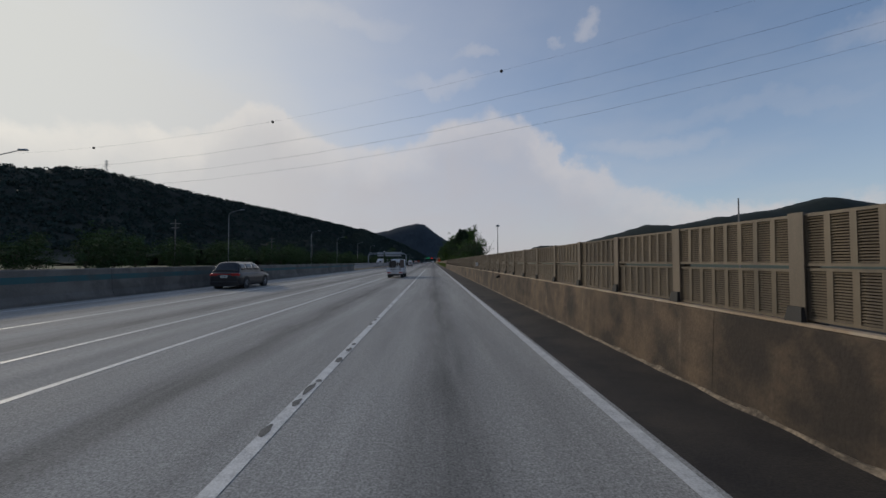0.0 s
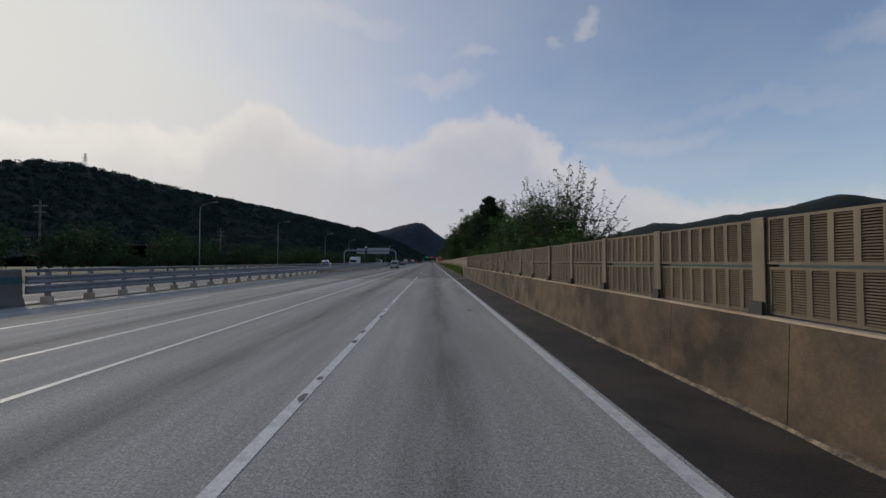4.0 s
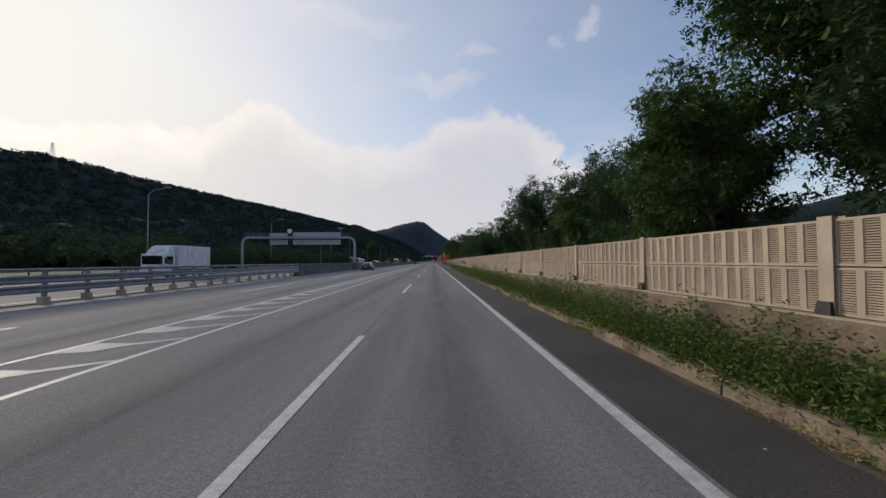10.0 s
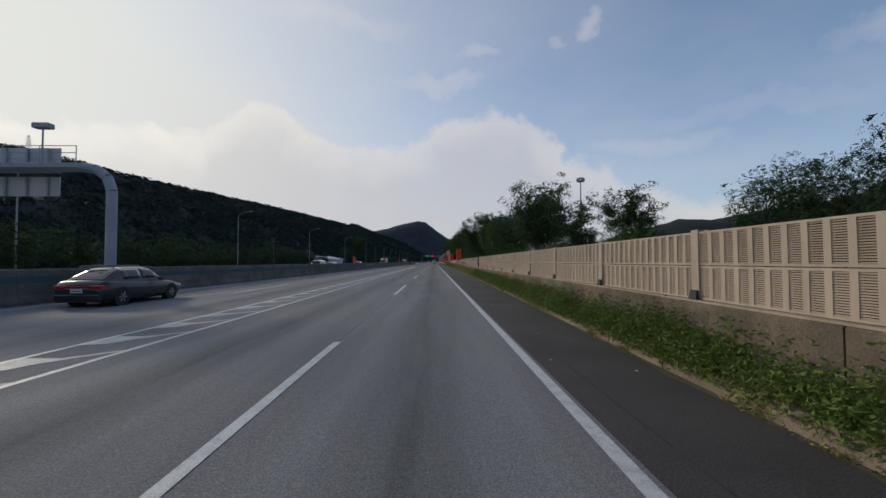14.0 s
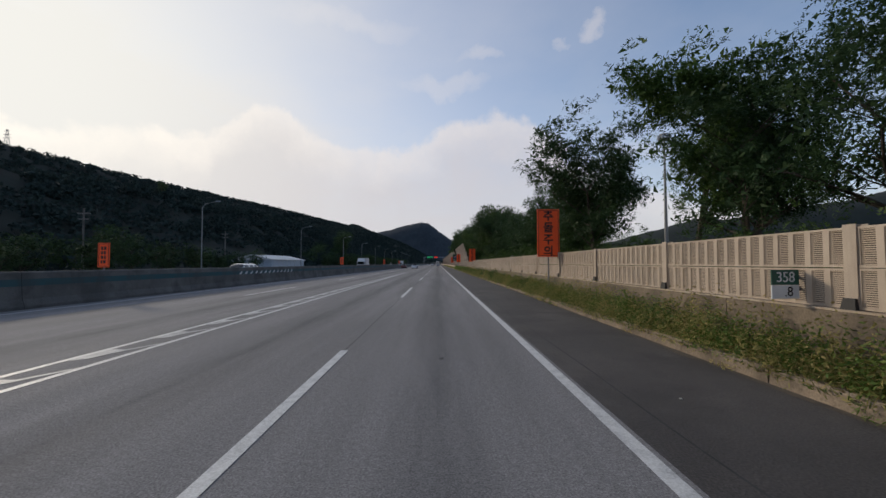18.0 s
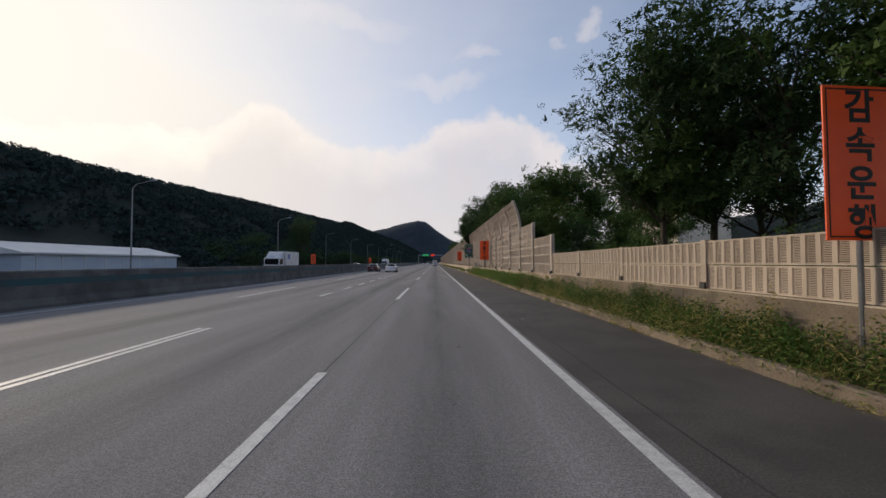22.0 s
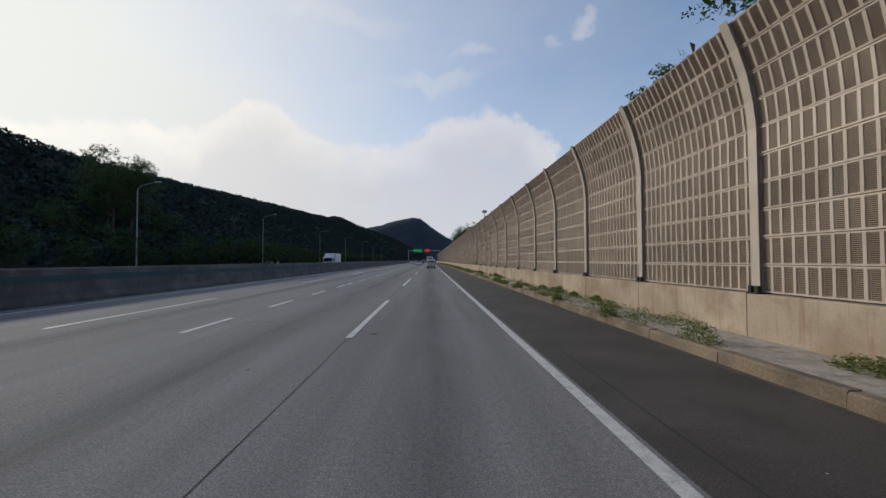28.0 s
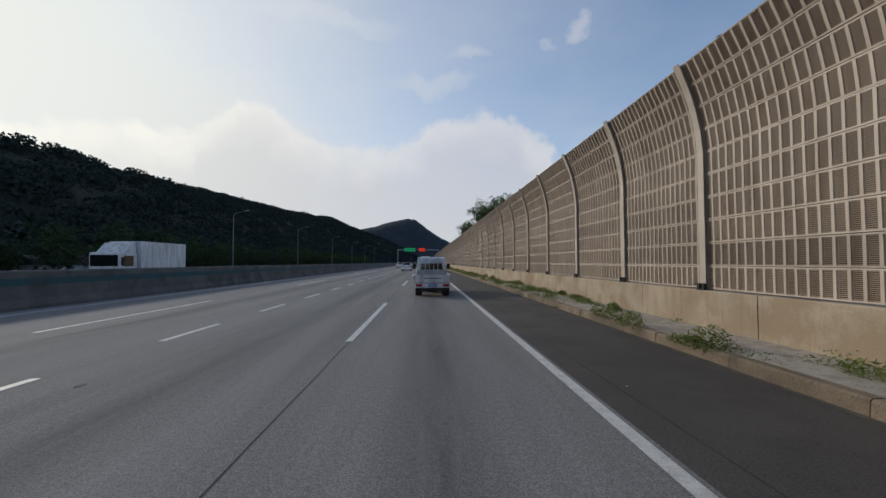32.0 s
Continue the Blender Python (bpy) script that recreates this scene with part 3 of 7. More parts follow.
wall_run("wall_bridge", -60.15, 111.0, 1.974, -0.1, BASE, 0.3, M_BARRIER, "stained brown concrete parapet of the bridge", 0.06)
wall_run("wall_low", 111.0, 362.6, 8.0, -0.1, BASE, 0.28, M_WALL_BASE, "weathered brown concrete wall under the sound panels")
wall_run("wall_tall", 362.6, END, 4.0, -0.1, BASE - 0.02, 0.3, M_WALL_PALE, "pale concrete plinth under the tall sound barrier")
for y0, y1 in ((-14.0, 111.0), (111.0, 362.6)):
    tagged(part("mortar_strip", strip("m", lambda q: WALL_X(q) - 0.155, lambda q: WALL_X(q) - 0.045, y0, y1, BASE + 0.028, M_WALL_PALE, 2.0, thick=0.026), M_WALL_PALE), "pale mortar strip under the sound panels", "trim", kind="structure")
BRIDGE_POST = along([(-10, -14.0), (0, 5.93), (1, 7.9), (39, 84.85), (40, 86.8), (47, 101.1), (48, 103.05), (50, 107.0)])
LOW_POST = along([(-7, 107.0), (0, 135.0), (1, 138.9), (3, 147.2), (4, 151.1), (19, 209.7), (20, 213.4), (23, 225.4), (24, 229.1), (34, 268.9), (35, 272.7), (36, 276.4), (42, 301.9), (43, 305.7), (46, 318.3), (50, 334.3), (51, 338.1), (57, 362.7), (58, 366.7)])
TALL_POST = along([(0, 362.8), (1, 366.9), (2, 370.8), (4, 378.65), (5, 382.4), (11, 405.94), (12, 409.8), (13, 413.5), (21, 446.8), (22, 450.7), (23, 454.55), (26, 468.1), (27, 472.0), (28, 475.7), (29, 479.6), (30, 483.4), (31, 488.1), (34, 500.2), (35, 503.9), (135, 903.9)])
old_post = low_post.copy()
old_post.materials.clear()
old_post.materials.append(M_POST_OLD)
low_barrier("noise_barrier_bridge", -8, 50, BRIDGE_POST, 8, "low tan louvred sound barrier of two panel rows on the bridge parapet", skin=M_PANEL_OLD, posts=old_post, rib=0.26, sag=0.014)
low_barrier("noise_barrier_low", -7, 57, LOW_POST, 15, "low beige louvred sound barrier of two panel rows on a concrete wall", doors=(-6, 32))

# tall barrier with posts that bend over the road at the top
tall = thing("noise_barrier_tall", (0, 0, 0), "tall grey-beige louvred sound barrier with curved steel posts", "noise barrier", kind="structure")
rest = []
TALL_ROW = 0.525


def tall_outline(n):
    """(x, z) at each row boundary above the plinth; bends towards the road from the seventh row on."""
    pts, x, z, lean = [(0.0, BASE)], 0.0, BASE, 0.0
    for k in range(n):
        if k >= 6:
            lean += radians(6.0)
        x -= TALL_ROW * math.sin(lean)
        z += TALL_ROW * math.cos(lean)
        pts.append((x, z))
    return pts


OUT10 = tall_outline(10)
tall_post = {}
panel_tall = panel_mesh(3.96, TALL_ROW - 0.012, 18, 15, M_PANEL_TALL, 0.24, 0.03, 0.16, 0.80, True)
panel_far = panel_mesh(3.96, TALL_ROW - 0.012, 18, 4, M_PANEL_TALL, 0.24, 0.03, 0.16, 0.80, True)
foot_pair = mesh_of("post_foot", boxes((-0.13, 0.13, -0.14, 0.14, BASE - 0.03, BASE), (-0.12, -0.05, -0.12, -0.04, BASE - 0.01, BASE + 0.13), (-0.12, -0.05, 0.04, 0.12, BASE - 0.01, BASE + 0.13), bevel=0.006), M_DARK)
made = 0
for k in range(100):
    y, span = TALL_POST(k), TALL_POST(k + 1) - TALL_POST(k)
    x = WALL_X(y)
    n = 4 if k == 0 else 6 if k == 1 else 10
    if n not in tall_post:
        pts = tall_outline(n)
        pts[-1] = (pts[-1][0], pts[-1][1] + 0.04)
        tall_post[n] = mesh_of("post", hbeam(bmesh.new(), pts, 0, 0.10), M_POST_TALL)
    p = part("post", tall_post[n], None, tall)
    p.location = (x - 0.02, y, 0)
    part("post_foot", foot_pair, None, p)
    turn = -math.degrees(math.atan2(WALL_X(y + 4) - x, 4))
    for r in range(n):
        (xa, za), (xb, zb) = OUT10[r], OUT10[r + 1]
        lean = math.degrees(math.atan2(xa - xb, zb - za))
        gap = 0.85 if k == 7 and r < 4 else 0.0
        m = Matrix.Translation((0, gap, 0)) @ pose(x + xa + random.uniform(-0.008, 0.008), y + 0.02, za + 0.01, 0, -lean + random.uniform(-0.4, 0.4), turn) @ Matrix.Diagonal((1, (span - gap) / 4.0, 1, 1))
        if made < 300 or (420 <= y < 530 and made < 560 and r < 6):
            part("sound_panel", panel_tall if y < 530 else panel_far, None, tall).matrix_world = m
            made += 1
        else:
            rest.append((m, y > 530))


def joined(name, items, parent, label, pick):
    """Many copies of a mesh, turned by their poses, in one mesh."""
    vs, fs, mi, base = [], [], [], 0
    cache = {}
    for m, key in items:
        me = pick(key)
        if me.name not in cache:
            co = np.empty(len(me.vertices) * 3)
            me.vertices.foreach_get("co", co)
            cache[me.name] = (co.reshape(-1, 3), [tuple(p.vertices) for p in me.polygons], [p.material_index for p in me.polygons])
        co, polys, mats = cache[me.name]
        mm = np.array(m)
        vs.append(co @ mm[:3, :3].T + mm[:3, 3])
        fs += [tuple(i + base for i in p) for p in polys]
        mi += mats
        base += len(co)
    me = bpy.data.meshes.new(name)
    me.from_pydata(np.concatenate(vs).tolist(), [], fs)
    me.polygons.foreach_set("material_index", mi)
    for mm in pick(items[0][1]).materials:
        me.materials.append(mm)
    ob = new(name, me)
    ob.parent = parent
    return tagged(ob, label, kind="stuff")


extra = part("post", tall_post[10], None, tall)
extra.location = (WALL_X(484.5) - 0.02, 484.5, 0)
part("post_foot", foot_pair, None, extra)
joined("far_panels", rest, tall, "upper and distant louvred panels", lambda far: panel_far if far else panel_tall)

# kerb, verge soil, walkway
kerb = thing("kerb", (0, 0, 0), "worn brownish concrete kerb along the shoulder", "kerb", kind="structure")
y = 111.4
while y < 640:
    bm = bmesh.new()
    rows = [[bm.verts.new((KERB_X(yy) + px, yy, pz)) for px, pz in ((0.0, -0.1), (0.02, 0.17), (0.05, 0.20), (0.2, 0.20), (0.2, -0.1))] for yy in (y + 0.01, y + 1.99)]
    for k in range(5):
        bm.faces.new((rows[0][k], rows[0][(k + 1) % 5], rows[1][(k + 1) % 5], rows[1][k]))
    bm.faces.new(rows[0][::-1])
    bm.faces.new(rows[1])
    bmesh.ops.recalc_face_normals(bm, faces=bm.faces)
    ob = part("kerb_stone", bm, M_KERB, kerb)
    ob.location = (random.uniform(-0.012, 0.012), 0, random.uniform(-0.01, 0.012))
    y += 2.0
tagged(part("verge", strip("v", lambda q: KERB_X(q) + 0.15, lambda q: WALL_X(q) - 0.1, 111.4, 398, 0.16, M_SOIL, 4, thick=0.2), M_SOIL), "strip of earth between kerb and wall", "verge", kind="structure")
tagged(part("walkway", strip("v", lambda q: KERB_X(q) + 0.2, lambda q: WALL_X(q) - 0.1, 398, END, 0.19, M_WALK, 4, thick=0.2), M_WALK), "cracked concrete strip between kerb and barrier", "walkway", kind="structure")


# ---- hills ----
def ridge(name, crest, foot, back, material, label, step, rough, seed):
    """A hill range: crest points (x, y, z); foot: sideways distance from crest to its near foot; back: to its far foot."""
    ys = [c[1] for c in crest]
    n = max(2, int((ys[-1] - ys[0]) / step))
    across = 26
    noise.seed_set(seed)
    bm = bmesh.new()
    rows = []
    for i in range(n + 1):
        y = ys[0] + (ys[-1] - ys[0]) * i / n
        cx = np.interp(y, ys, [c[0] for c in crest])
        cz = np.interp(y, ys, [c[2] for c in crest])
        row = []
        for j in range(across + 1):
            u = j / across * 2 - 1
            f = foot(y, cx) if u > 0 else back
            x = cx + u * f
            z = cz * (0.5 + 0.5 * math.cos(math.pi * min(1, abs(u) ** 0.85))) - 0.4
            g = min(1.0, max(0.0, (cz - abs(u) * cz) / cz) * 3 + 0.15)
            z += rough * g * (noise.noise((x / (rough * 5), y / (rough * 5), 3.1)) + 0.7 * noise.noise((x / (rough * 1.6), y / (rough * 1.6), 9.0)))
            row.append(bm.verts.new((x, y, z)))
        rows.append(row)
    for p, q in zip(rows, rows[1:]):
        for k in range(across):
            bm.faces.new((p[k], p[k + 1], q[k + 1], q[k]))
    bmesh.ops.recalc_face_normals(bm, faces=bm.faces)
    for f in bm.faces:
        f.smooth = True
    return tagged(part(name, bm, material), label, "hill", kind="structure")


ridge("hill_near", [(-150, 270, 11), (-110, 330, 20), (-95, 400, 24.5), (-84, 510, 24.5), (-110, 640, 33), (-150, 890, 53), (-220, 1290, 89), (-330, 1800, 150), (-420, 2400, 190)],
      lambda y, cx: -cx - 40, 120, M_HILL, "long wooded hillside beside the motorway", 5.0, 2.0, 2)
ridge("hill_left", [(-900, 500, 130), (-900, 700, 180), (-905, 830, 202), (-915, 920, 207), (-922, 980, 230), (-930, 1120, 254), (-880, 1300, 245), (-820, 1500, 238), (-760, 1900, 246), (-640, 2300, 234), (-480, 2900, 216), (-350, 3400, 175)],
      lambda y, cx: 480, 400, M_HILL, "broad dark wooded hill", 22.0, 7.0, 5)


def far_mountain(name, pts, dist, depth, material, label, seed):
    """A far mountain seen end on: heights over x at a distance, with slopes towards and away from the viewer."""
    noise.seed_set(seed)
    xs = [p[0] for p in pts]
    bm = bmesh.new()
    rows = []
    for j in range(15):
        u = j / 14 * 2 - 1
        row = []
        for i in range(141):
            x = xs[0] + (xs[-1] - xs[0]) * i / 140
            z = np.interp(x, xs, [p[1] for p in pts]) * (0.5 + 0.5 * math.cos(math.pi * u)) - 1
            z += 6.0 * (1 - abs(u)) * (noise.noise((x / 60, u * 6, 1)) + 0.5 * noise.noise((x / 20, u * 15, 4)))
            row.append(bm.verts.new((x, dist + u * depth, z)))
        rows.append(row)
    for p, q in zip(rows, rows[1:]):
        for k in range(140):
            bm.faces.new((p[k], p[k + 1], q[k + 1], q[k]))
    bmesh.ops.recalc_face_normals(bm, faces=bm.faces)
    for f in bm.faces:
        f.smooth = True
    return tagged(part(name, bm, material), label, "mountain", kind="structure")


# the mountain ahead gets its haze from its bluish material only
far_mountain("mountain_ahead", [(-1150, 0), (-900, 150), (-640, 300), (-480, 330), (-330, 375), (-170, 408), (-90, 395), (20, 310), (130, 235), (240, 180), (400, 90), (520, 0)], 4200, 500, M_HAZED_HILL,
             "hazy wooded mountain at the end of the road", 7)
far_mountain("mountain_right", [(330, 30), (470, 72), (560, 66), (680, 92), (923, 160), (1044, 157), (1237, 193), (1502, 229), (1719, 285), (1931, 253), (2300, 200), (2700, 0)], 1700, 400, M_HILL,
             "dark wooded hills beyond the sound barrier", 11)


# ---- trees and plants ----
def leaf_paint(name, base, other, rough=0.55, thin=0.28):
    m = bpy.data.materials.new(name)
    m.use_nodes = True
    n = Nodes(m.node_tree)
    geo = n.add("ShaderNodeNewGeometry")
    r = n.add("ShaderNodeObjectInfo").outputs["Random"]
    c = n.mix(geo.outputs["Random Per Island"], (*base, 1), (*other, 1))
    big = n.noise(geo.outputs["Position"], 0.35, 3.0)
    v = n.add("ShaderNodeMapRange", {0: n.math("ADD", n.math("MULTIPLY", r, 0.4), big), 1: 0.3, 2: 1.1, 3: 0.65, 4: 1.35}).outputs[0]
    c = n.add("ShaderNodeHueSaturation", {"Value": v, "Color": c}).outputs[0]
    d = n.add("ShaderNodeBsdfPrincipled", {"Base Color": c, "Roughness": rough, "Specular IOR Level": 0.15})
    t = n.add("ShaderNodeBsdfTranslucent", {0: c})
    s = n.add("ShaderNodeMixShader", {0: thin, 1: d.outputs[0], 2: t.outputs[0]})
    n.add("ShaderNodeOutputMaterial", {0: s.outputs[0]})
    return m


M_LEAF = leaf_paint("green_leaves", (0.040, 0.084, 0.020), (0.082, 0.135, 0.033), thin=0.22)
M_LEAF_BRIGHT = leaf_paint("fresh_leaves", (0.045, 0.095, 0.018), (0.085, 0.15, 0.032))
M_LEAF_DARK = leaf_paint("dark_leaves", (0.028, 0.058, 0.023), (0.053, 0.094, 0.034))
M_NEEDLE = leaf_paint("pine_needles", (0.014, 0.032, 0.018), (0.028, 0.05, 0.024))
# hillside leaves carry a blue-grey haze tone in place of hazy air
M_HAZED_LEAF = leaf_paint("hillside_leaves", (0.021, 0.038, 0.037), (0.038, 0.058, 0.053), 0.95, 0.08)
M_BELT = leaf_paint("belt_leaves", (0.023, 0.046, 0.020), (0.046, 0.077, 0.028), 0.9, 0.08)
M_DRY = leaf_paint("dry_grass", (0.43, 0.345, 0.15), (0.25, 0.25, 0.075), 0.8)
M_WEED = leaf_paint("weed_leaves", (0.080, 0.145, 0.030), (0.165, 0.225, 0.055))
M_STRIP = leaf_paint("strip_grass", (0.12, 0.185, 0.045), (0.25, 0.27, 0.085))
M_BARK = paint("bark", (0.075, 0.058, 0.043), (0.045, 0.036, 0.028), 4.0, 0.9, bump=0.6, bump_scale=18)
rng = np.random.default_rng(5)


def leaf_mesh(name, corners, n, material):
    """A mesh of n separate leaves from an array (n, corners, 3)."""
    v = np.asarray(corners)
    k = v.shape[1]
    me = bpy.data.meshes.new(name)
    me.vertices.add(k * n)
    me.vertices.foreach_set("co", v.ravel())
    me.loops.add(k * n)
    me.loops.foreach_set("vertex_index", np.arange(k * n))
    me.polygons.add(n)
    me.polygons.foreach_set("loop_start", np.arange(n) * k)
    me.update(calc_edges=True)
    me.materials.append(material)
    return me


def unit(a):
    return a / np.linalg.norm(a, axis=-1, keepdims=True)


def leaf_cloud(name, at, size, aspect, material, droop=0.0, slim=False):
    """Leaves round the points at (n x 3), each turned its own way: folded four-cornered blades, or slim pointed ones."""
    n = len(at)
    a = rng.normal(size=(n, 3))
    a[:, 2] = a[:, 2] * 0.6 - droop
    a = unit(a)
    b = unit(np.cross(a, rng.normal(size=(n, 3))))
    s = (size * rng.uniform(0.6, 1.3, n))[:, None]
    lift = np.cross(a, b) * s * 0.15
    if slim:
        v = np.stack([at + b * s * aspect - a * s * 0.5, at - b * s * aspect - a * s * 0.3, at + a * s], 1)
    else:
        v = np.stack([at - a * s, at + b * s * aspect + lift, at + a * s, at - b * s * aspect + lift], 1)
    return leaf_mesh(name, v, n, material)


def sprays(name, at, out, length, leaflets, size, aspect, material, droop=0.35, inner=None):
    """Feathered leaves: each has leaflets in two rows along a drooping stalk that starts at a point and runs outwards."""
    n = len(at)
    d = unit(out + rng.normal(size=(n, 3)) * 0.75 + np.array((0, 0, -droop)))
    flat = unit(np.cross(d, np.array((0.0, 0.0, 1.0)) + rng.normal(size=(n, 3)) * 0.35))
    ln = (length * rng.uniform(0.6, 1.25, n))[:, None]
    all_v = []
    for k in range(leaflets):
        f = (k + 0.6) / leaflets
        side = 1.0 if k % 2 else -1.0
        root = at + d * ln * f + np.array((0, 0, -1.0)) * ln * 0.35 * f * f
        s = (size * (1.15 - 0.5 * abs(f - 0.4)) * rng.uniform(0.8, 1.2, n))[:, None]
        way = unit(flat * side + d * 0.55 + rng.normal(size=(n, 3)) * 0.22 + np.array((0, 0, -0.2)))
        wide = unit(np.cross(way, np.cross(d, flat)))
        all_v.append(np.stack([root + way * s * 0.7 + wide * s * aspect, root + way * s * 0.2 - wide * s * aspect * 0.8, root + way * s * 2.0], 1))
    if inner is not None:
        m = len(inner)
        a, b = unit(rng.normal(size=(m, 3))), unit(rng.normal(size=(m, 3)))
        s = (size * 2.6 * rng.uniform(0.6, 1.2, m))[:, None]
        all_v.append(np.stack([inner - a * s, inner + b * s * 0.8, inner + a * s], 1))
    v = np.concatenate(all_v)
    return leaf_mesh(name, v, len(v), material)


def grow(seed, height, spread, stems=1, lean=0.15, levels=3, first=0.3, limbs=5):
    """A branching skeleton: list of (start, end, r0, r1) and the tips."""
    r = random.Random(seed)
    segs, tips = [], []

    def branch(p, d, length, rad, level):
        steps = 4 if level == 0 else 3
        for i in range(steps):
            d2 = (d + Vector((r.uniform(-1, 1), r.uniform(-1, 1), r.uniform(-0.3, 0.6))) * (0.12 + 0.1 * level)).normalized()
            q = p + d2 * (length / steps)
            r2 = rad * (1 - 0.22)
            segs.append((p, q, rad, r2))
            if level < levels and (level > 0 or i >= steps * first):
                for k in range(limbs if level == 0 else 2 if level == 1 else 2):
                    ang = r.uniform(0, 2 * math.pi)
                    out = Vector((math.cos(ang), math.sin(ang), 0))
                    side = (d2 * r.uniform(0.35, 0.8) + out * r.uniform(0.6, 1.0) + Vector((0, 0, 0.15))).normalized()
                    branch(q, side, length * (spread if level == 0 else 0.62) * r.uniform(0.7, 1.1), r2 * 0.55, level + 1)
            p, d, rad = q, d2, r2
            if level >= 2:
                tips.append(q.copy())
        tips.append(p.copy())

    for s in range(stems):
        ang = r.uniform(0, 2 * math.pi)
        d = Vector((math.cos(ang) * lean * (1 + s * 0.5), math.sin(ang) * lean * (1 + s * 0.5), 1)).normalized()
        branch(Vector((0, 0, -0.4)), d, height * 0.72 * r.uniform(0.85, 1.0), height * 0.017, 0)
    return segs, tips


def wood(segs, least=0.012):
    bm = bmesh.new()
    for a, b, ra, rb in segs:
        if ra > least:
            tube(bm, a, b, ra, rb, 6 if ra > 0.06 else 4)
    return mesh_of("trunk", bm, M_BARK)


def leafy_tree(seed, height, spread, count, length, material, stems=1, puff=0.2, first=0.3, droop=0.35, leaflets=7, size=0.05, aspect=0.36, share=0.3, thick=0.0):
    """Trunk and crown; the crown's feathered leaves start near the twigs' ends."""
    segs, tips = grow(seed, height, spread, stems, first=first)
    t = np.array([tuple(p) for p in tips])
    heads = t[rng.permutation(len(t))[:max(30, int(len(t) * share))]]
    ball = unit(rng.normal(size=(count, 3))) * rng.uniform(0.1, 1.0, (count, 1)) ** 0.5
    at = heads[rng.integers(0, len(heads), count)] + ball * np.array((puff, puff, puff * 0.7))
    at = at[at[:, 2] > 0.25 * height * first]
    core = int(count * thick)
    inner = heads[rng.integers(0, len(heads), core)] + unit(rng.normal(size=(core, 3))) * rng.uniform(0.0, 0.95, (core, 1)) ** 0.5 * np.array((puff, puff, puff * 0.7)) if core else None
    mid = t.mean(0)
    return wood(segs), sprays("crown", at, unit(at - mid + 1e-6), length, leaflets, size, aspect, material, droop, inner)


def conifer(seed, height, radius, needles, size, step=0.035, arms=6, start=0.14):
    """A pointed tree: uneven tiers of rising arms, needle tufts along their outer halves."""
    r = random.Random(seed)
    segs = [(Vector((0, 0, -0.4)), Vector((0, 0, height * 0.5)), 0.14, 0.09), (Vector((0, 0, height * 0.5)), Vector((0, 0, height)), 0.09, 0.02)]
    pts = []
    z = height * start
    while z < height * 0.985:
        reach = radius * (1 - z / height) ** 0.8 * r.uniform(0.55, 1.2) + 0.10
        for k in range(arms):
            ang = r.uniform(0, 6.28)
            ln = reach * r.uniform(0.35, 1.2)
            root = z + r.uniform(-0.5, 0.5) * height * step
            e = Vector((math.cos(ang) * ln, math.sin(ang) * ln, root + ln * r.uniform(-0.05, 0.5)))
            segs.append((Vector((0, 0, root)), e, 0.03, 0.012))
            for i in range(6):
                f = 0.25 + 0.8 * (i + r.random()) / 6
                pts.append((e.x * f, e.y * f, root + (e.z - root) * f * f))
        z += height * step * r.uniform(0.7, 1.4)
    t = np.array(pts)
    at = t[rng.integers(0, len(t), needles)] + rng.normal(size=(needles, 3)) * np.array((0.13, 0.13, 0.11))
    return wood(segs), leaf_cloud("crown", at, size, 0.20, M_NEEDLE, -0.25, slim=True)


def shoot_tree(seed, height, material):
    """A fan of long straight shoots, leaves set alternately along them, with short side shoots below."""
    r = random.Random(seed)
    segs, at, way = [], [], []
    for k in range(17):
        ang, lean = r.uniform(0, 6.283), r.uniform(0.08, 0.8)
        d = Vector((math.cos(ang) * lean, math.sin(ang) * lean, 1)).normalized()
        ln = height * r.uniform(0.7, 1.0) * (1.0 - 0.25 * lean)
        shoots = [(Vector((r.uniform(-0.3, 0.3), r.uniform(-0.3, 0.3), -0.3)), d, ln, 0.035)]
        for j in range(14):
            f = r.uniform(0.08, 0.72)
            a2 = r.uniform(0, 6.283)
            shoots.append((shoots[0][0] + d * ln * f, (d + Vector((math.cos(a2), math.sin(a2), 0.1)) * 0.7).normalized(), ln * r.uniform(0.14, 0.3), 0.016))
        for base, dd, length, rad in shoots:
            p, steps = base, 6
            for i in range(steps):
                q = p + (dd + Vector((0, 0, 0.05)) + Vector((r.uniform(-1, 1), r.uniform(-1, 1), 0)) * 0.06).normalized() * (length / steps)
                segs.append((p, q, rad * (1 - 0.13 * i), rad * (1 - 0.13 * (i + 1))))
                if rad < 0.03 or i >= 1:
                    m = max(2, int(length / steps / 0.085))
                    for w in range(m):
                        a2 = r.uniform(0, 6.283)
                        at.append(tuple(p.lerp(q, (w + r.random()) / m)))
                        way.append((math.cos(a2), math.sin(a2), r.uniform(-0.5, 0.35)))
                p = q
    at, way = np.array(at), unit(np.array(way))
    n = len(at)
    side = unit(np.cross(way, np.array((0, 0, 1.0)) + rng.normal(size=(n, 3)) * 0.4))
    s = (0.19 * rng.uniform(0.6, 1.25, n))[:, None]
    sag = np.array((0, 0, -0.25)) * s
    v = np.stack([at, at + way * s * 0.55 + side * s * 0.30, at + way * s * 1.2 + sag, at + way * s * 0.55 - side * s * 0.30], 1)
    return wood(segs, 0.004), leaf_mesh("crown", v, n, material)


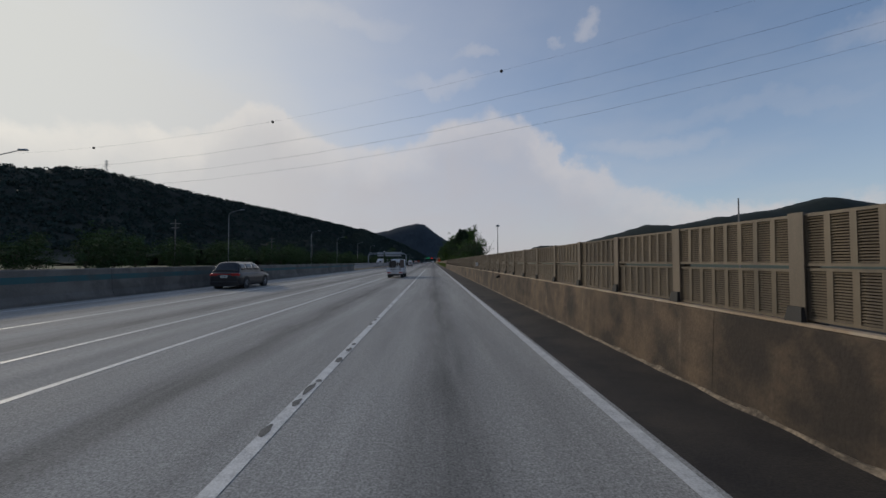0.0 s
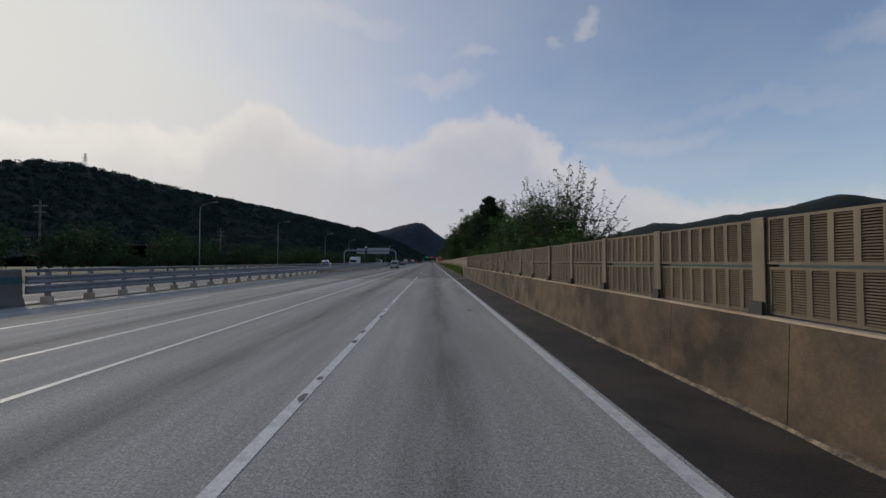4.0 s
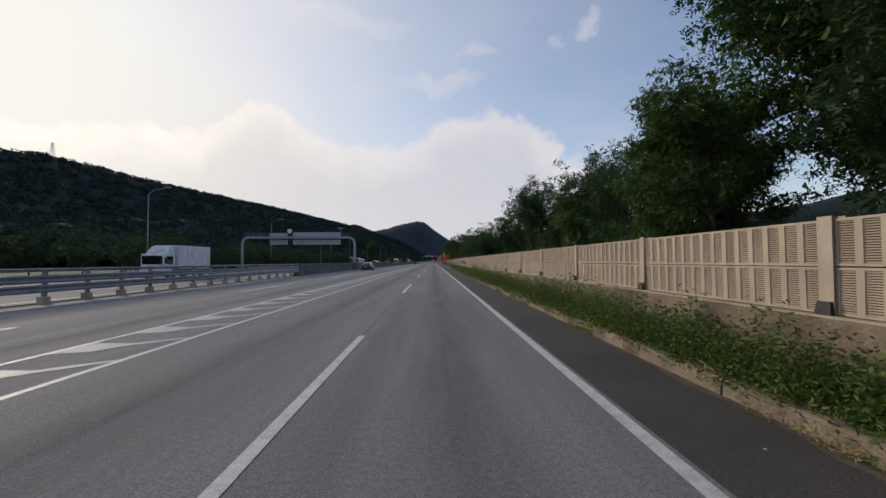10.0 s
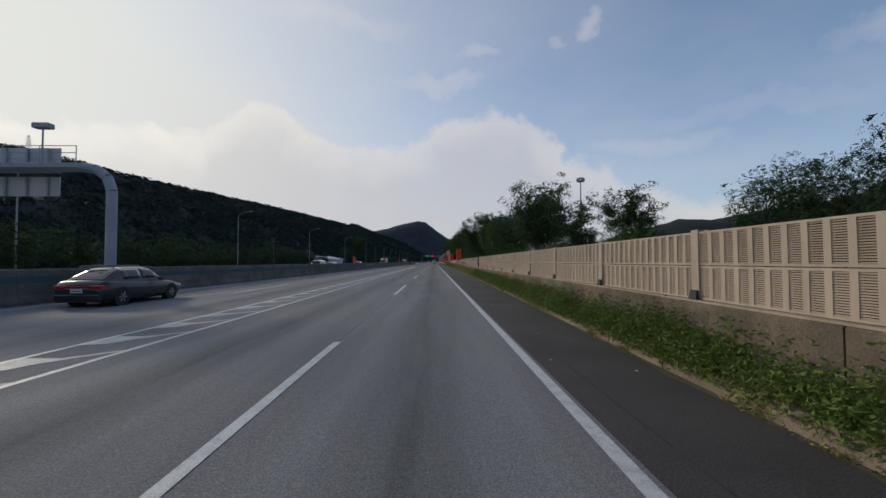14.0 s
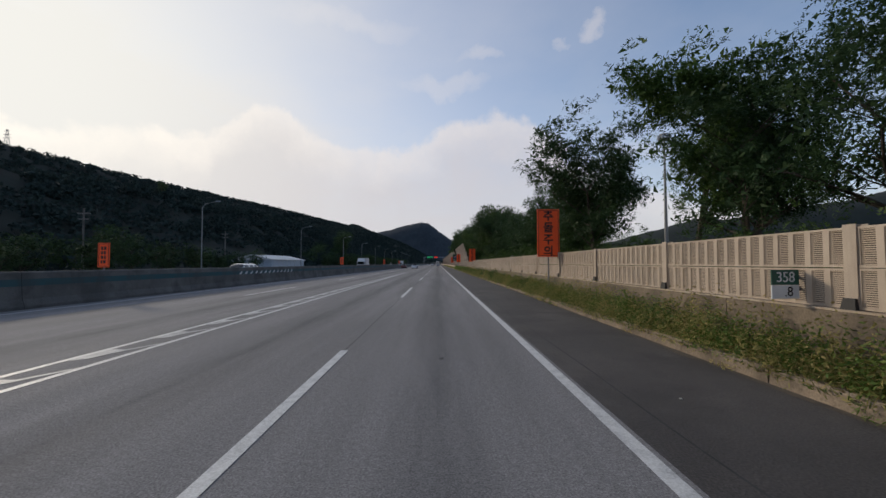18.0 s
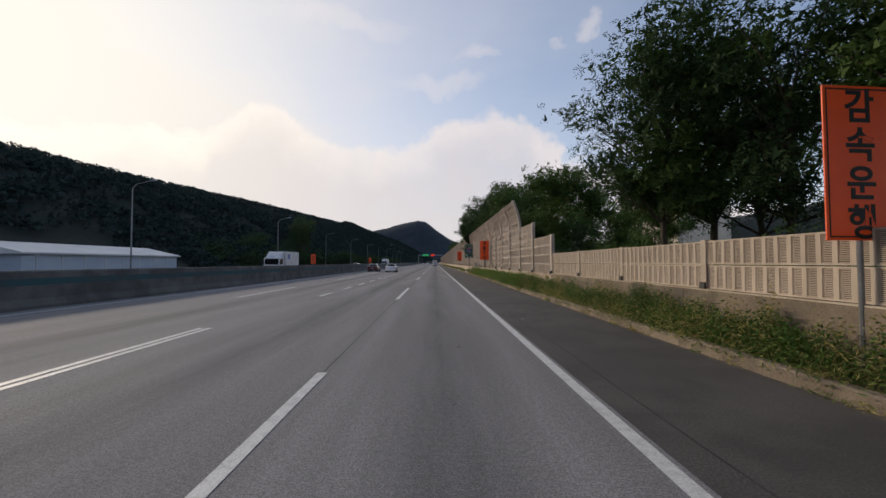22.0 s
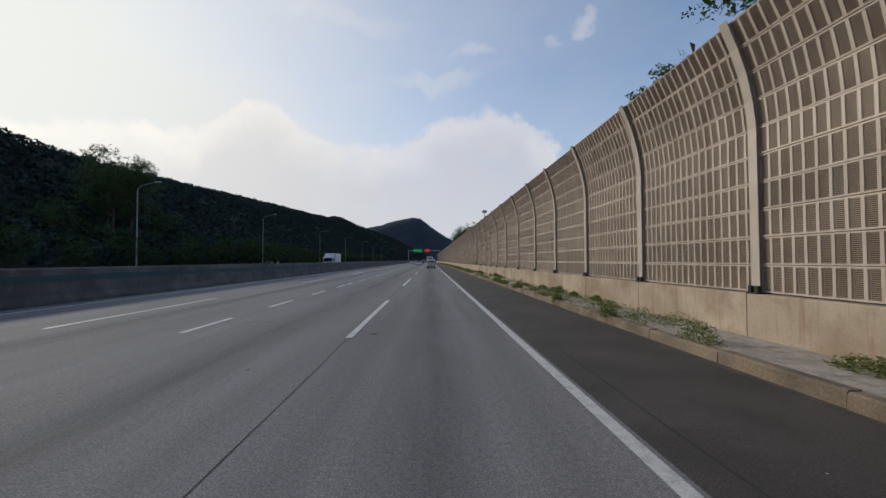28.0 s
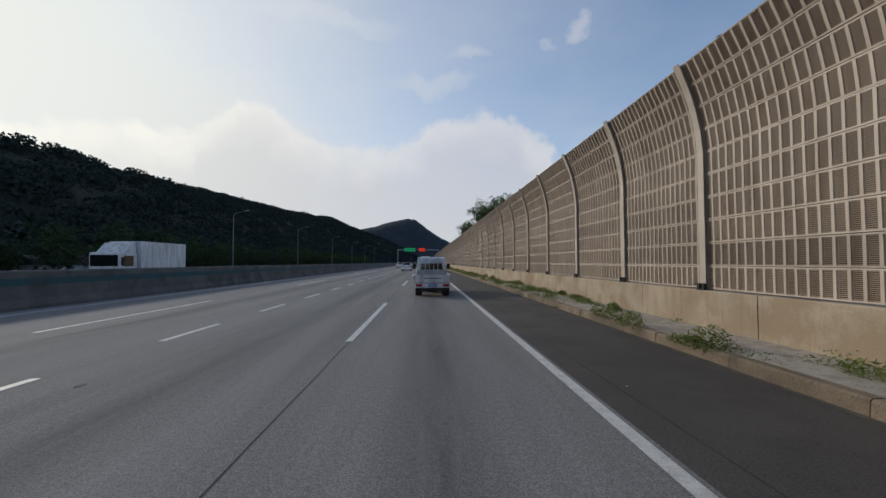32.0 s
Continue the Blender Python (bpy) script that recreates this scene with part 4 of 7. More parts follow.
KINDS = {
    "broad": [leafy_tree(s, 10.0, 0.42, 4000, 0.36, M_LEAF, puff=0.55, first=0.05, size=0.066, aspect=0.46, share=0.24, thick=2.0) for s in (1, 2, 3)],
    "dark": [leafy_tree(s, 10.0, 0.44, 4200, 0.34, M_LEAF_DARK, puff=0.60, first=0.1, size=0.064, aspect=0.46, share=0.22, thick=2.0) for s in (16, 18)],
    "canopy": [leafy_tree(s, 10.0, 0.40, 3800, 0.34, M_LEAF_DARK, puff=0.60, first=0.55, size=0.064, aspect=0.46, share=0.3, thick=2.0) for s in (19, 20)],
    "airy": [leafy_tree(s, 10.0, 0.40, 3500, 0.40, M_LEAF_DARK, stems=2, puff=0.44, share=0.15, first=0.15, size=0.068, aspect=0.44, thick=0.8) for s in (4, 5, 6)],
    "bright": [leafy_tree(s, 8.0, 0.42, 3600, 0.40, M_LEAF_BRIGHT, puff=0.45, first=0.05, size=0.062, aspect=0.48) for s in (7, 8)],
    "shoots": [shoot_tree(s, 9.0, M_LEAF_DARK) for s in (9, 10)],
    "conifer": [conifer(s, 12.0, 4.2, 34000, 0.19, 0.03, 7) for s in (11, 12)],
    "pine": [conifer(s, 12.0, 5.2, 36000, 0.19, 0.032, 6, 0.30) for s in (21, 22)],
    "sparse": [conifer(17, 9.0, 1.9, 6000, 0.15, 0.05, 4, 0.35)],
    "bare": [(wood(grow(13, 8.0, 0.45, 2)[0], 0.004), None)],
    "bush": [leafy_tree(s, 3.0, 0.6, 1000, 0.34, M_LEAF, stems=3, puff=0.26, first=0.0, size=0.066, aspect=0.45) for s in (14, 15)],
}
SIZE = {}
for kind, made in KINDS.items():
    for wood_mesh, crown_mesh in made:
        me = crown_mesh or wood_mesh
        co = np.empty(len(me.vertices) * 3)
        me.vertices.foreach_get("co", co)
        SIZE.setdefault(kind, []).append(float(np.percentile(co[2::3], 99.7)))
LABEL = {"broad": "dense green broadleaf tree behind the sound barrier", "dark": "dense dark green broadleaf tree leaning over the barrier", "canopy": "dark tree whose crown hangs over the tall barrier", "airy": "dark airy tree with thin leaning stems behind the barrier",
         "bright": "fresh green broadleaf tree growing over the barrier", "shoots": "young tree with long upright leafy shoots",
         "conifer": "dark pointed conifer behind the sound barrier", "pine": "spreading dark pine with a bare lower trunk", "sparse": "thin young conifer with few short branches", "bare": "leafless grey tree with fine bare twigs", "bush": "low green shrub beside the road"}
stands = random.Random(21)


def plant(kind, x, y, height, group="trees behind the barrier", z=-0.3, which=None):
    own = random.Random(int(x * 100) * 7919 + int(y * 100))
    k = own.randrange(len(KINDS[kind])) if which is None else which
    trunk, crown = KINDS[kind][k]
    e = new("tree" if kind != "bush" else "shrub")
    s = height / SIZE[kind][k]
    e.matrix_world = pose(x, y, z, 0, 0, own.uniform(0, 360)) @ Matrix.Diagonal((s * own.uniform(0.9, 1.08), s * own.uniform(0.9, 1.08), s, 1))
    tagged(e, LABEL[kind], "tree" if kind != "bush" else "shrub", group)
    part("trunk", trunk, None, e)
    if crown:
        part("crown", crown, None, e)
    return e


RIGHT_TREES = [  # kind, distance behind the wall, y, height
    ("bush", 3.0, 84, 3.6), ("shoots", 4.5, 91, 6.9), ("shoots", 4.2, 96, 7.1), ("shoots", 4.0, 87, 6.5), ("shoots", 6.0, 93.5, 8.7), ("bush", 4.6, 88, 4.6), ("bush", 4.6, 92, 5.0),
    ("bush", 4.6, 95.5, 5.2), ("bright", 6.0, 101, 8.0), ("bright", 5.0, 107.5, 7.5), ("bright", 5.2, 111.5, 4.6), ("bright", 4.5, 114.0, 4.5), ("sparse", 5.0, 104, 6.5), ("bright", 6.5, 104, 6.5),
    ("bush", 3.0, 99, 4.2), ("bush", 3.4, 103, 4.4), ("airy", 6.0, 138, 7.8), ("broad", 4.0, 142, 9.9), ("broad", 3.5, 146.5, 10.6), ("airy", 5.0, 151, 12.3), ("broad", 6.0, 153, 14.7),
    ("broad", 4.0, 150, 11.8), ("broad", 3.2, 155, 9.1), ("broad", 3.8, 160, 9.4), ("broad", 5.0, 165, 9.5), ("broad", 3.5, 169, 6.8), ("broad", 5.0, 173.5, 9.6), ("airy", 6.0, 178, 7.9),
    ("broad", 5.4, 183, 7.6), ("airy", 7.5, 187, 10.2), ("broad", 2.4, 148, 9.9), ("broad", 2.2, 152.5, 6.9), ("broad", 2.6, 157, 9.7), ("bright", 1.6, 150.5, 8.1), ("bright", 1.5, 154, 8.7),
    ("bright", 1.8, 147, 7.8), ("broad", 7.0, 150, 13.1), ("broad", 7.0, 143, 9.7), ("broad", 8.0, 159, 16.3), ("broad", 7.0, 168, 13.3), ("broad", 2.6, 163, 6.9), ("broad", 2.6, 138.5, 6.6),
    ("airy", 9.0, 193, 9.8), ("airy", 8.0, 198, 10.2), ("broad", 7.0, 203, 10.0), ("airy", 8.0, 208, 7.6), ("airy", 10.5, 226, 6.6), ("airy", 10.0, 230.0, 7.4), ("airy", 10.5, 233.5, 6.2),
    ("airy", 10.5, 237, 6.4), ("bush", 5.0, 239, 3.8), ("broad", 10.0, 247, 7.2), ("broad", 9.0, 256, 7.4), ("airy", 7.0, 262, 10.4), ("broad", 8.0, 268, 11.4), ("airy", 5.5, 273, 10.0),
    ("airy", 5.0, 276.5, 9.0), ("broad", 6.0, 280, 8.4), ("airy", 5.0, 285, 8.6), ("airy", 6.4, 290, 10.6), ("airy", 6.8, 295, 11.6), ("broad", 6.6, 299, 11.4), ("airy", 4.5, 305, 11.1),
    ("airy", 5.0, 309.5, 9.4), ("broad", 6.0, 314, 9.3), ("airy", 5.0, 318, 8.8), ("broad", 5.5, 327, 8.0), ("broad", 5.0, 332, 8.8), ("airy", 4.0, 337, 8.9), ("broad", 4.0, 341.5, 10.6),
    ("broad", 4.5, 346, 11.6), ("broad", 5.0, 351, 11.6), ("airy", 6.0, 356, 11.8), ("airy", 4.0, 359, 12.0), ("broad", 5.8, 358, 12.8), ("airy", 4.0, 371, 5.6), ("broad", 6.0, 377, 10.4),
    ("broad", 4.5, 381, 10.6), ("broad", 3.6, 386, 11.4), ("airy", 3.2, 384.5, 11.0), ("broad", 3.4, 388, 9.4), ("broad", 4.0, 394, 12.4), ("airy", 4.0, 399, 12.6), ("broad", 4.4, 409, 14.6), ("broad", 4.2, 411.5, 10.7), ("broad", 3.6, 413.5, 13.1),
    ("broad", 2.8, 415, 11.4), ("broad", 3.2, 418, 12.7), ("broad", 2.8, 420.5, 12.8), ("broad", 3.4, 422, 12.5), ("broad", 1.5, 424.5, 10.8), ("broad", 2.6, 428, 14.1), ("broad", 4.0, 433, 11.7),
    ("broad", 5.0, 440, 14.2), ("broad", 3.4, 446, 10.5), ("dark", 2.0, 503.4, 8.3), ("dark", 2.2, 507.6, 7.9), ("broad", 5.0, 548, 11.8), ("airy", 6.0, 568, 14.2), ("broad", 6.0, 578, 14.6),
    ("airy", 7.0, 600, 13.2), ("bare", 9.0, 222.5, 7.2), ("bare", 11.0, 225, 6.8), ("bare", 9.5, 219, 6.0), ("bare", 10.0, 221, 6.8), ("pine", 4.4, 121, 11.2), ("pine", 7.0, 127, 9.0),
    ("sparse", 5.0, 115.2, 8.2), ("conifer", 5.0, 132, 12.7), ("conifer", 6.5, 135.5, 12.8), ("airy", 4.2, 125, 7.2), ("airy", 4.6, 129.5, 7.2), ("airy", 7.0, 122, 6.4), ("broad", 6.5, 117.5, 5.2),
    ("airy", 9.0, 120, 6.0), ("airy", 9.5, 126, 9.6), ("broad", 9.0, 131, 7.6), ("bush", 3.4, 119, 4.6), ("bush", 3.4, 123, 5.0), ("bush", 3.6, 127, 5.2), ("broad", 8.0, 366.5, 6.9),
    ("broad", 9.0, 371, 6.7), ("airy", 1.6, 204, 5.2), ("broad", 4.7, 208.7, 8.2), ("airy", 5.6, 321, 6.6), ("broad", 6.6, 324.5, 7.8), ("bush", 5.4, 319, 4.6), ("bush", 5.4, 322.5, 4.8),
    ("conifer", 4.6, 137.5, 9.8), ("conifer", 5.5, 129, 9.4), ("canopy", 3.6, 215.6, 4.8), ("canopy", 3.4, 218.4, 5.1), ("canopy", 3.0, 221.2, 5.4), ("airy", 4.6, 217.4, 4.8),
    ("bush", 3.2, 216.5, 3.4), ("bush", 3.0, 220.5, 3.6),
]
for kind, off, ty, th in RIGHT_TREES:
    if ty > 370 and off < 4.2:
        off = off + 1.2
    dense = kind == "broad" and (138 < ty < 166 or 396 < ty < 430) and int(ty * 2) % 3 or kind in ("airy", "broad") and (196 < ty < 216 or 243 < ty < 262 or 300 < ty < 342)
    plant("dark" if dense else kind, WALL_X(ty) + off, ty, th)
for off, ty, th in ((3.6, 410, 12.6), (3.2, 413, 12.0), (3.8, 417, 12.4)):
    plant("dark", WALL_X(ty) + off, ty, th)
for off, ty, th in ((1.7, 404.5, 9.6), (1.5, 407.5, 9.8), (1.6, 410.5, 10.0), (1.6, 413.5, 9.6)):
    plant("canopy", WALL_X(ty) + off, ty, th)
for ty, th in ((148.5, 7.6), (153.0, 8.2), (157.0, 7.4)):
    plant("dark", WALL_X(ty) + 0.9, ty, th)
for k in range(120):
    ty = 86 + k * 2.4
    if not 210 < ty < 240 and ty < 374:
        plant("bush", WALL_X(ty) + stands.uniform(3.0, 4.6), ty + stands.uniform(-1, 1), stands.uniform(2.4, 3.9), "shrubs behind the barrier")

# tree belt beyond the opposite carriageway
KINDS["belt"] = [leafy_tree(s, 6.0, 0.55, 420, 0.6, M_BELT, stems=2, puff=0.55, first=0.05, leaflets=4, size=0.2, aspect=0.5) for s in (31, 32)] + [leafy_tree(33, 6.0, 0.55, 420, 0.6, M_BELT, stems=2, puff=0.55, first=0.05, leaflets=4, size=0.2, aspect=0.5)]
SIZE["belt"], LABEL["belt"] = [7.5] * 3, "dark green tree in the belt beyond the opposite carriageway"
for k in range(190):
    ty = -30 + k * 4.3
    if 372 < ty < 426:
        continue
    plant("belt", -41.5 - stands.uniform(0, 5), ty, stands.uniform(4.2, 7.2) * (1.15 if ty > 420 else 1.0), "tree belt beyond the road")
back_row = []
for k in range(100):
    ty = 60 + k * 7.0
    if not 340 < ty < 430:
        q = stands.uniform(6.5, 9.8) / 7.5
        back_row.append((pose(-50 - stands.uniform(0, 7), ty + stands.uniform(-2, 2), -0.3, 0, 0, stands.uniform(0, 360)) @ Matrix.Diagonal((q, q, q, 1)), k % 3))
tagged(joined("belt_trees", back_row, None, "dense dark green trees behind the belt", lambda k: KINDS["belt"][k][1]), category="trees")
for tx, ty, th in ((-54, 498, 13), (-55, 503.5, 14), (-56, 509, 8), (-57, 489, 12), (-60, 515, 13), (-60, 470, 12), (-56, 455, 11), (-58, 440, 9), (-90, 408, 33), (-93, 413, 31)):
    plant("airy", tx, ty, 4.5 if th > 30 else 15.5 if 490 < ty < 505 and tx > -57 else th, "trees on the hillside", z=24 if th > 30 else 4.0 if 490 < ty < 505 and tx > -57 else -0.3)

# woods on the hills: crowns scattered over the slopes, aerial haze painted into their leaves
def hillside_crowns(name, hill, count, radius, per, size, keep):
    co = np.empty(len(hill.data.vertices) * 3)
    hill.data.vertices.foreach_get("co", co)
    co = co.reshape(-1, 3)
    quads = np.array([p.vertices[:] for p in hill.data.polygons])
    quads = quads[[keep(*c) for c in co[quads].mean(1)]]
    q = co[quads[rng.integers(0, len(quads), count)]]
    a, b = rng.uniform(0, 1, (count, 1)), rng.uniform(0, 1, (count, 1))
    base = (q[:, 0] * (1 - a) + q[:, 1] * a) * (1 - b) + (q[:, 3] * (1 - a) + q[:, 2] * a) * b
    d = rng.normal(size=(count, per, 3))
    d /= np.linalg.norm(d, axis=2)[:, :, None]
    d[:, :, 2] = np.abs(d[:, :, 2]) * 1.1
    at = base[:, None, :] + d * radius * rng.uniform(0.6, 1.2, (count, 1, 1))
    me = leaf_cloud(name, at.reshape(-1, 3), size, 0.75, M_HAZED_LEAF, slim=True)
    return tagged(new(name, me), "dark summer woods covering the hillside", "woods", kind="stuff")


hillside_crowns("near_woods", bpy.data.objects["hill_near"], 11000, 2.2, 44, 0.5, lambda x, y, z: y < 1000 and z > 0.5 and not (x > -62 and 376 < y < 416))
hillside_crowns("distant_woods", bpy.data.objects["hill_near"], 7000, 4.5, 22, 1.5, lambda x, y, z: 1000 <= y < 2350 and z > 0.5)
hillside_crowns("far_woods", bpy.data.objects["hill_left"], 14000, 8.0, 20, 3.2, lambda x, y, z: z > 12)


# plants on the verge: leafy weeds and grass
QS = np.arange(100, 640, 4)
KERB_LINE, WALL_LINE = [KERB_X(q) for q in QS], [WALL_X(q) for q in QS]


def clumps(count, y0, y1, lo, hi, seed, full=0.7):
    """Middles of plant clumps on the strip between kerb and wall, in uneven patches."""
    y = rng.uniform(y0, y1, count)
    y = y[np.array([noise.noise((q * 0.21, seed, 1.7)) + full > rng.uniform(-0.2, 0.75) for q in y])]
    k = np.interp(y, QS, KERB_LINE) + 0.12
    w = np.interp(y, QS, WALL_LINE) - 0.26
    return np.stack([k + (w - k) * rng.uniform(lo, hi, len(y)), y, np.full(len(y), 0.15)], 1)


def weeds(name, count, per, y0, y1, seed, tall, wide, size, material, label, lo=0.05, hi=1.0):
    """Rounded leafy clumps, the leaves thickest near their tops."""
    c = clumps(count, y0, y1, lo, hi, seed)
    n = len(c)
    h = tall * rng.uniform(0.45, 1.15, n)
    r = wide * rng.uniform(0.6, 1.3, n)
    d = rng.normal(size=(n, per, 3))
    d = unit(d) * rng.uniform(0.35, 1.0, (n, per, 1)) ** 0.6
    d[:, :, 2] = np.abs(d[:, :, 2])
    at = c[:, None, :] + d * np.stack([r, r * 1.2, h], 1)[:, None, :]
    return tagged(new(name, leaf_cloud(name, at.reshape(-1, 3), size, 0.42, material, 0.1)), label, "weeds", kind="stuff")


def grass(name, count, per, y0, y1, seed, tall, size, material, label, lo=0.0, hi=1.0, wide=0.14, full=0.7):
    """Tousled tufts: short slim leaves, thickest near the ground."""
    c = clumps(count, y0, y1, lo, hi, seed, full)
    n = len(c)
    h = tall * rng.uniform(0.5, 1.2, n)
    off = rng.normal(size=(n, per, 3)) * wide
    off[:, :, 1] *= 1.4
    off[:, :, 2] = rng.uniform(0, 1, (n, per)) ** 1.2 * h[:, None] * np.exp(-(off[:, :, 0] ** 2 + off[:, :, 1] ** 2) / (5 * wide * wide))
    return tagged(new(name, leaf_cloud(name, (c[:, None, :] + off).reshape(-1, 3), size, 0.17, material, -0.4)), label, "grass", kind="stuff")


weeds("verge_weeds", 3000, 92, 112, 262, 1.0, 0.85, 0.36, 0.034, M_WEED, "leafy green weeds crowding the verge", 0.1, 1.0)
weeds("verge_weeds", 1100, 70, 112, 262, 1.4, 0.44, 0.22, 0.034, M_LEAF_BRIGHT, "low broad-leaved weeds on the verge")
weeds("verge_weeds", 1500, 80, 262, 330, 2.0, 0.8, 0.34, 0.034, M_WEED, "patchy green weeds on the verge", 0.3, 1.0)
weeds("verge_weeds", 1100, 84, 330, 372, 2.5, 0.8, 0.32, 0.038, M_LEAF_BRIGHT, "bushy green weeds along the low wall", 0.15, 1.0)
weeds("verge_weeds", 1150, 84, 364, 397, 3.0, 0.85, 0.36, 0.04, M_WEED, "leafy green weeds below the tall barrier")
grass("verge_grass", 1500, 34, 112, 262, 1.0, 0.34, 0.055, M_WEED, "green grass among the weeds")
grass("verge_grass", 900, 30, 112, 262, 5.0, 0.30, 0.055, M_DRY, "dry yellow grass on the verge", 0.0, 0.5)
grass("verge_grass", 3000, 60, 262, 366, 2.0, 0.66, 0.05, M_DRY, "dry yellow grass on the verge")
grass("verge_grass", 1700, 56, 262, 366, 6.0, 0.60, 0.05, M_WEED, "long green grass on the verge")
grass("verge_grass", 400, 32, 366, 402, 3.0, 0.32, 0.055, M_DRY, "dry grass on the verge")


weeds("verge_weeds", 900, 84, 202, 262, 4.4, 0.62, 0.32, 0.034, M_WEED, "dense green weeds on the verge", 0.05, 1.0)
grass("verge_grass", 1500, 56, 196, 262, 4.0, 0.62, 0.05, M_STRIP, "long yellow-green grass on the verge")
weeds("tall_weeds", 260, 150, 112, 200, 7.0, 1.25, 0.34, 0.036, M_WEED, "tall bushy weeds reaching the sound panels", 0.4, 1.0)
weeds("tall_weeds", 430, 130, 262, 366, 7.7, 1.1, 0.30, 0.034, M_DRY, "tall seeding stalks on the verge", 0.3, 1.0)

# tufts at the kerb's foot, in its joints and hanging over it
def kerb_tufts(name, count, per, y0, y1, choices, tall, material, label):
    y = rng.uniform(y0, y1, count)
    y = y[np.array([noise.noise((q * 0.3, 8.0, tall)) > rng.uniform(-0.6, 0.45) for q in y])]
    o = rng.choice(choices, len(y))
    x = np.interp(y, QS, KERB_LINE) + o
    z = np.where(o < 0, 0.0, np.where(o < 0.2, 0.19, 0.17))
    c = np.stack([x, y, z], 1)
    off = rng.normal(size=(len(c), per, 3)) * np.array((0.035, 0.16, 0.0))
    off[:, :, 2] = rng.uniform(0, 1, (len(c), per)) ** 1.3 * tall * rng.uniform(0.4, 1.2, (len(c), 1))
    return tagged(new(name, leaf_cloud(name, (c[:, None, :] + off).reshape(-1, 3), 0.04, 0.2, material, -0.3)), label, "grass", kind="stuff")


kerb_tufts("kerb_tufts", 620, 40, 112, 400, (-0.04, -0.02, -0.05, 0.12, 0.18), 0.17, M_DRY, "dry tufts along the foot of the kerb")
kerb_tufts("kerb_tufts", 460, 40, 112, 400, (-0.04, -0.03, 0.16), 0.17, M_WEED, "green tufts growing from the kerb joints")
kerb_tufts("kerb_tufts", 170, 44, 402, 620, (-0.03, 0.12, 0.24, 0.9, 1.25, 1.4), 0.14, M_WEED, "tufts of grass on the concrete strip")
for side in (0.12, 0.95, 1.35):
    my = rng.uniform(404, 640, 44)
    mid = np.stack([np.interp(my, QS, KERB_LINE) + side + rng.normal(0, 0.08, 44), my, np.full(44, 0.17)], 1)
    ln, hi = rng.uniform(0.25, 0.95, 44), rng.uniform(0.16, 0.42, 44)
    off = unit(rng.normal(size=(44, 420, 3))) * rng.uniform(0.2, 1.0, (44, 420, 1)) ** 0.5
    off[:, :, 2] = np.abs(off[:, :, 2])
    at = (mid[:, None, :] + off * np.stack([0.14 + 0.16 * ln, ln, hi], 1)[:, None, :]).reshape(-1, 3)
    tagged(new("strip_weeds", leaf_cloud("strip_weeds", at, 0.05, 0.2, M_STRIP, -0.4)), "mounds of green grass growing on the concrete strip", "weeds", kind="stuff")
grass("strip_grass", 1500, 70, 440, 620, 9.0, 0.30, 0.05, M_STRIP, "yellow-green grass along the concrete strip", 0.0, 0.9, 0.15, 0.12)
grass("strip_grass", 500, 50, 402, 440, 9.5, 0.22, 0.045, M_STRIP, "thin tufts of grass along the concrete strip", 0.0, 0.9, 0.12, -0.12)
spots = [(KERB_X(q) + stands.choice((0.25, 1.1, 1.3, 1.4)), q) for q in [stands.uniform(402, 620) for _ in range(70)]]
low = np.concatenate([np.array([(sx, sy, 0.24)]) + rng.normal(size=(60, 3)) * np.array((0.08, 0.16, 0.05)) for sx, sy in spots])
tagged(new("kerb_weeds", leaf_cloud("kerb_weeds", low, 0.026, 0.45, M_WEED)), "small weeds on the concrete strip", "weeds", kind="stuff")

plant("bush", 3.75, 395.4, 1.25, "shrubs on the verge", z=0.15)
plant("bush", 3.3, 170.5, 0.9, "shrubs on the verge", z=0.12)
plant("bush", 3.6, 352.0, 1.0, "shrubs on the verge", z=0.12)
for bx, by, bh in ((3.5, 316.3, 1.05), (3.35, 317.7, 0.9), (3.6, 311.8, 0.85), (3.3, 322.6, 0.9), (3.2, 302.0, 0.8)):
    plant("bush", bx, by, bh, "shrubs on the verge", z=0.12)
plant("bush", 3.5, 328.5, 1.05, "shrubs on the verge", z=0.12)

# dead creeper hanging over the top of the tall barrier
n = 15000
cy = rng.normal(412.0, 2.3, n)
cu = rng.beta(1.0, 2.2, n)
strand = np.array([0.55 + 0.75 * noise.noise((q * 2.4, 3.0, 0.5)) for q in cy])
cz = 6.15 - cu * 2.9 * np.clip(strand, 0.08, 1.0) * np.exp(-((cy - 412.0) / 3.4) ** 2)
cx = np.interp(cz, [1, 4.2, 5.0, 5.7, 6.2], [0, 0, -0.13, -0.38, -0.65]) + np.array([WALL_X(q) for q in cy]) - 0.09 - np.abs(rng.normal(0, 0.07, n))
M_CREEPER = leaf_paint("dark_creeper", (0.012, 0.017, 0.009), (0.022, 0.028, 0.014), 0.9, 0.1)
tagged(new("creeper", leaf_cloud("creeper", np.stack([cx, cy, cz], 1), 0.06, 0.28, M_CREEPER, 1.2)), "dark creeper hanging over the barrier's top", "creeper", kind="stuff")


# ---- vehicles ----
def gloss(name, base, rough=0.25, metal=0.0, coat=0.6):
    return paint(name, base, tuple(c * 0.93 for c in base), 1.2, rough, metal, fine=0.02, coat=coat)


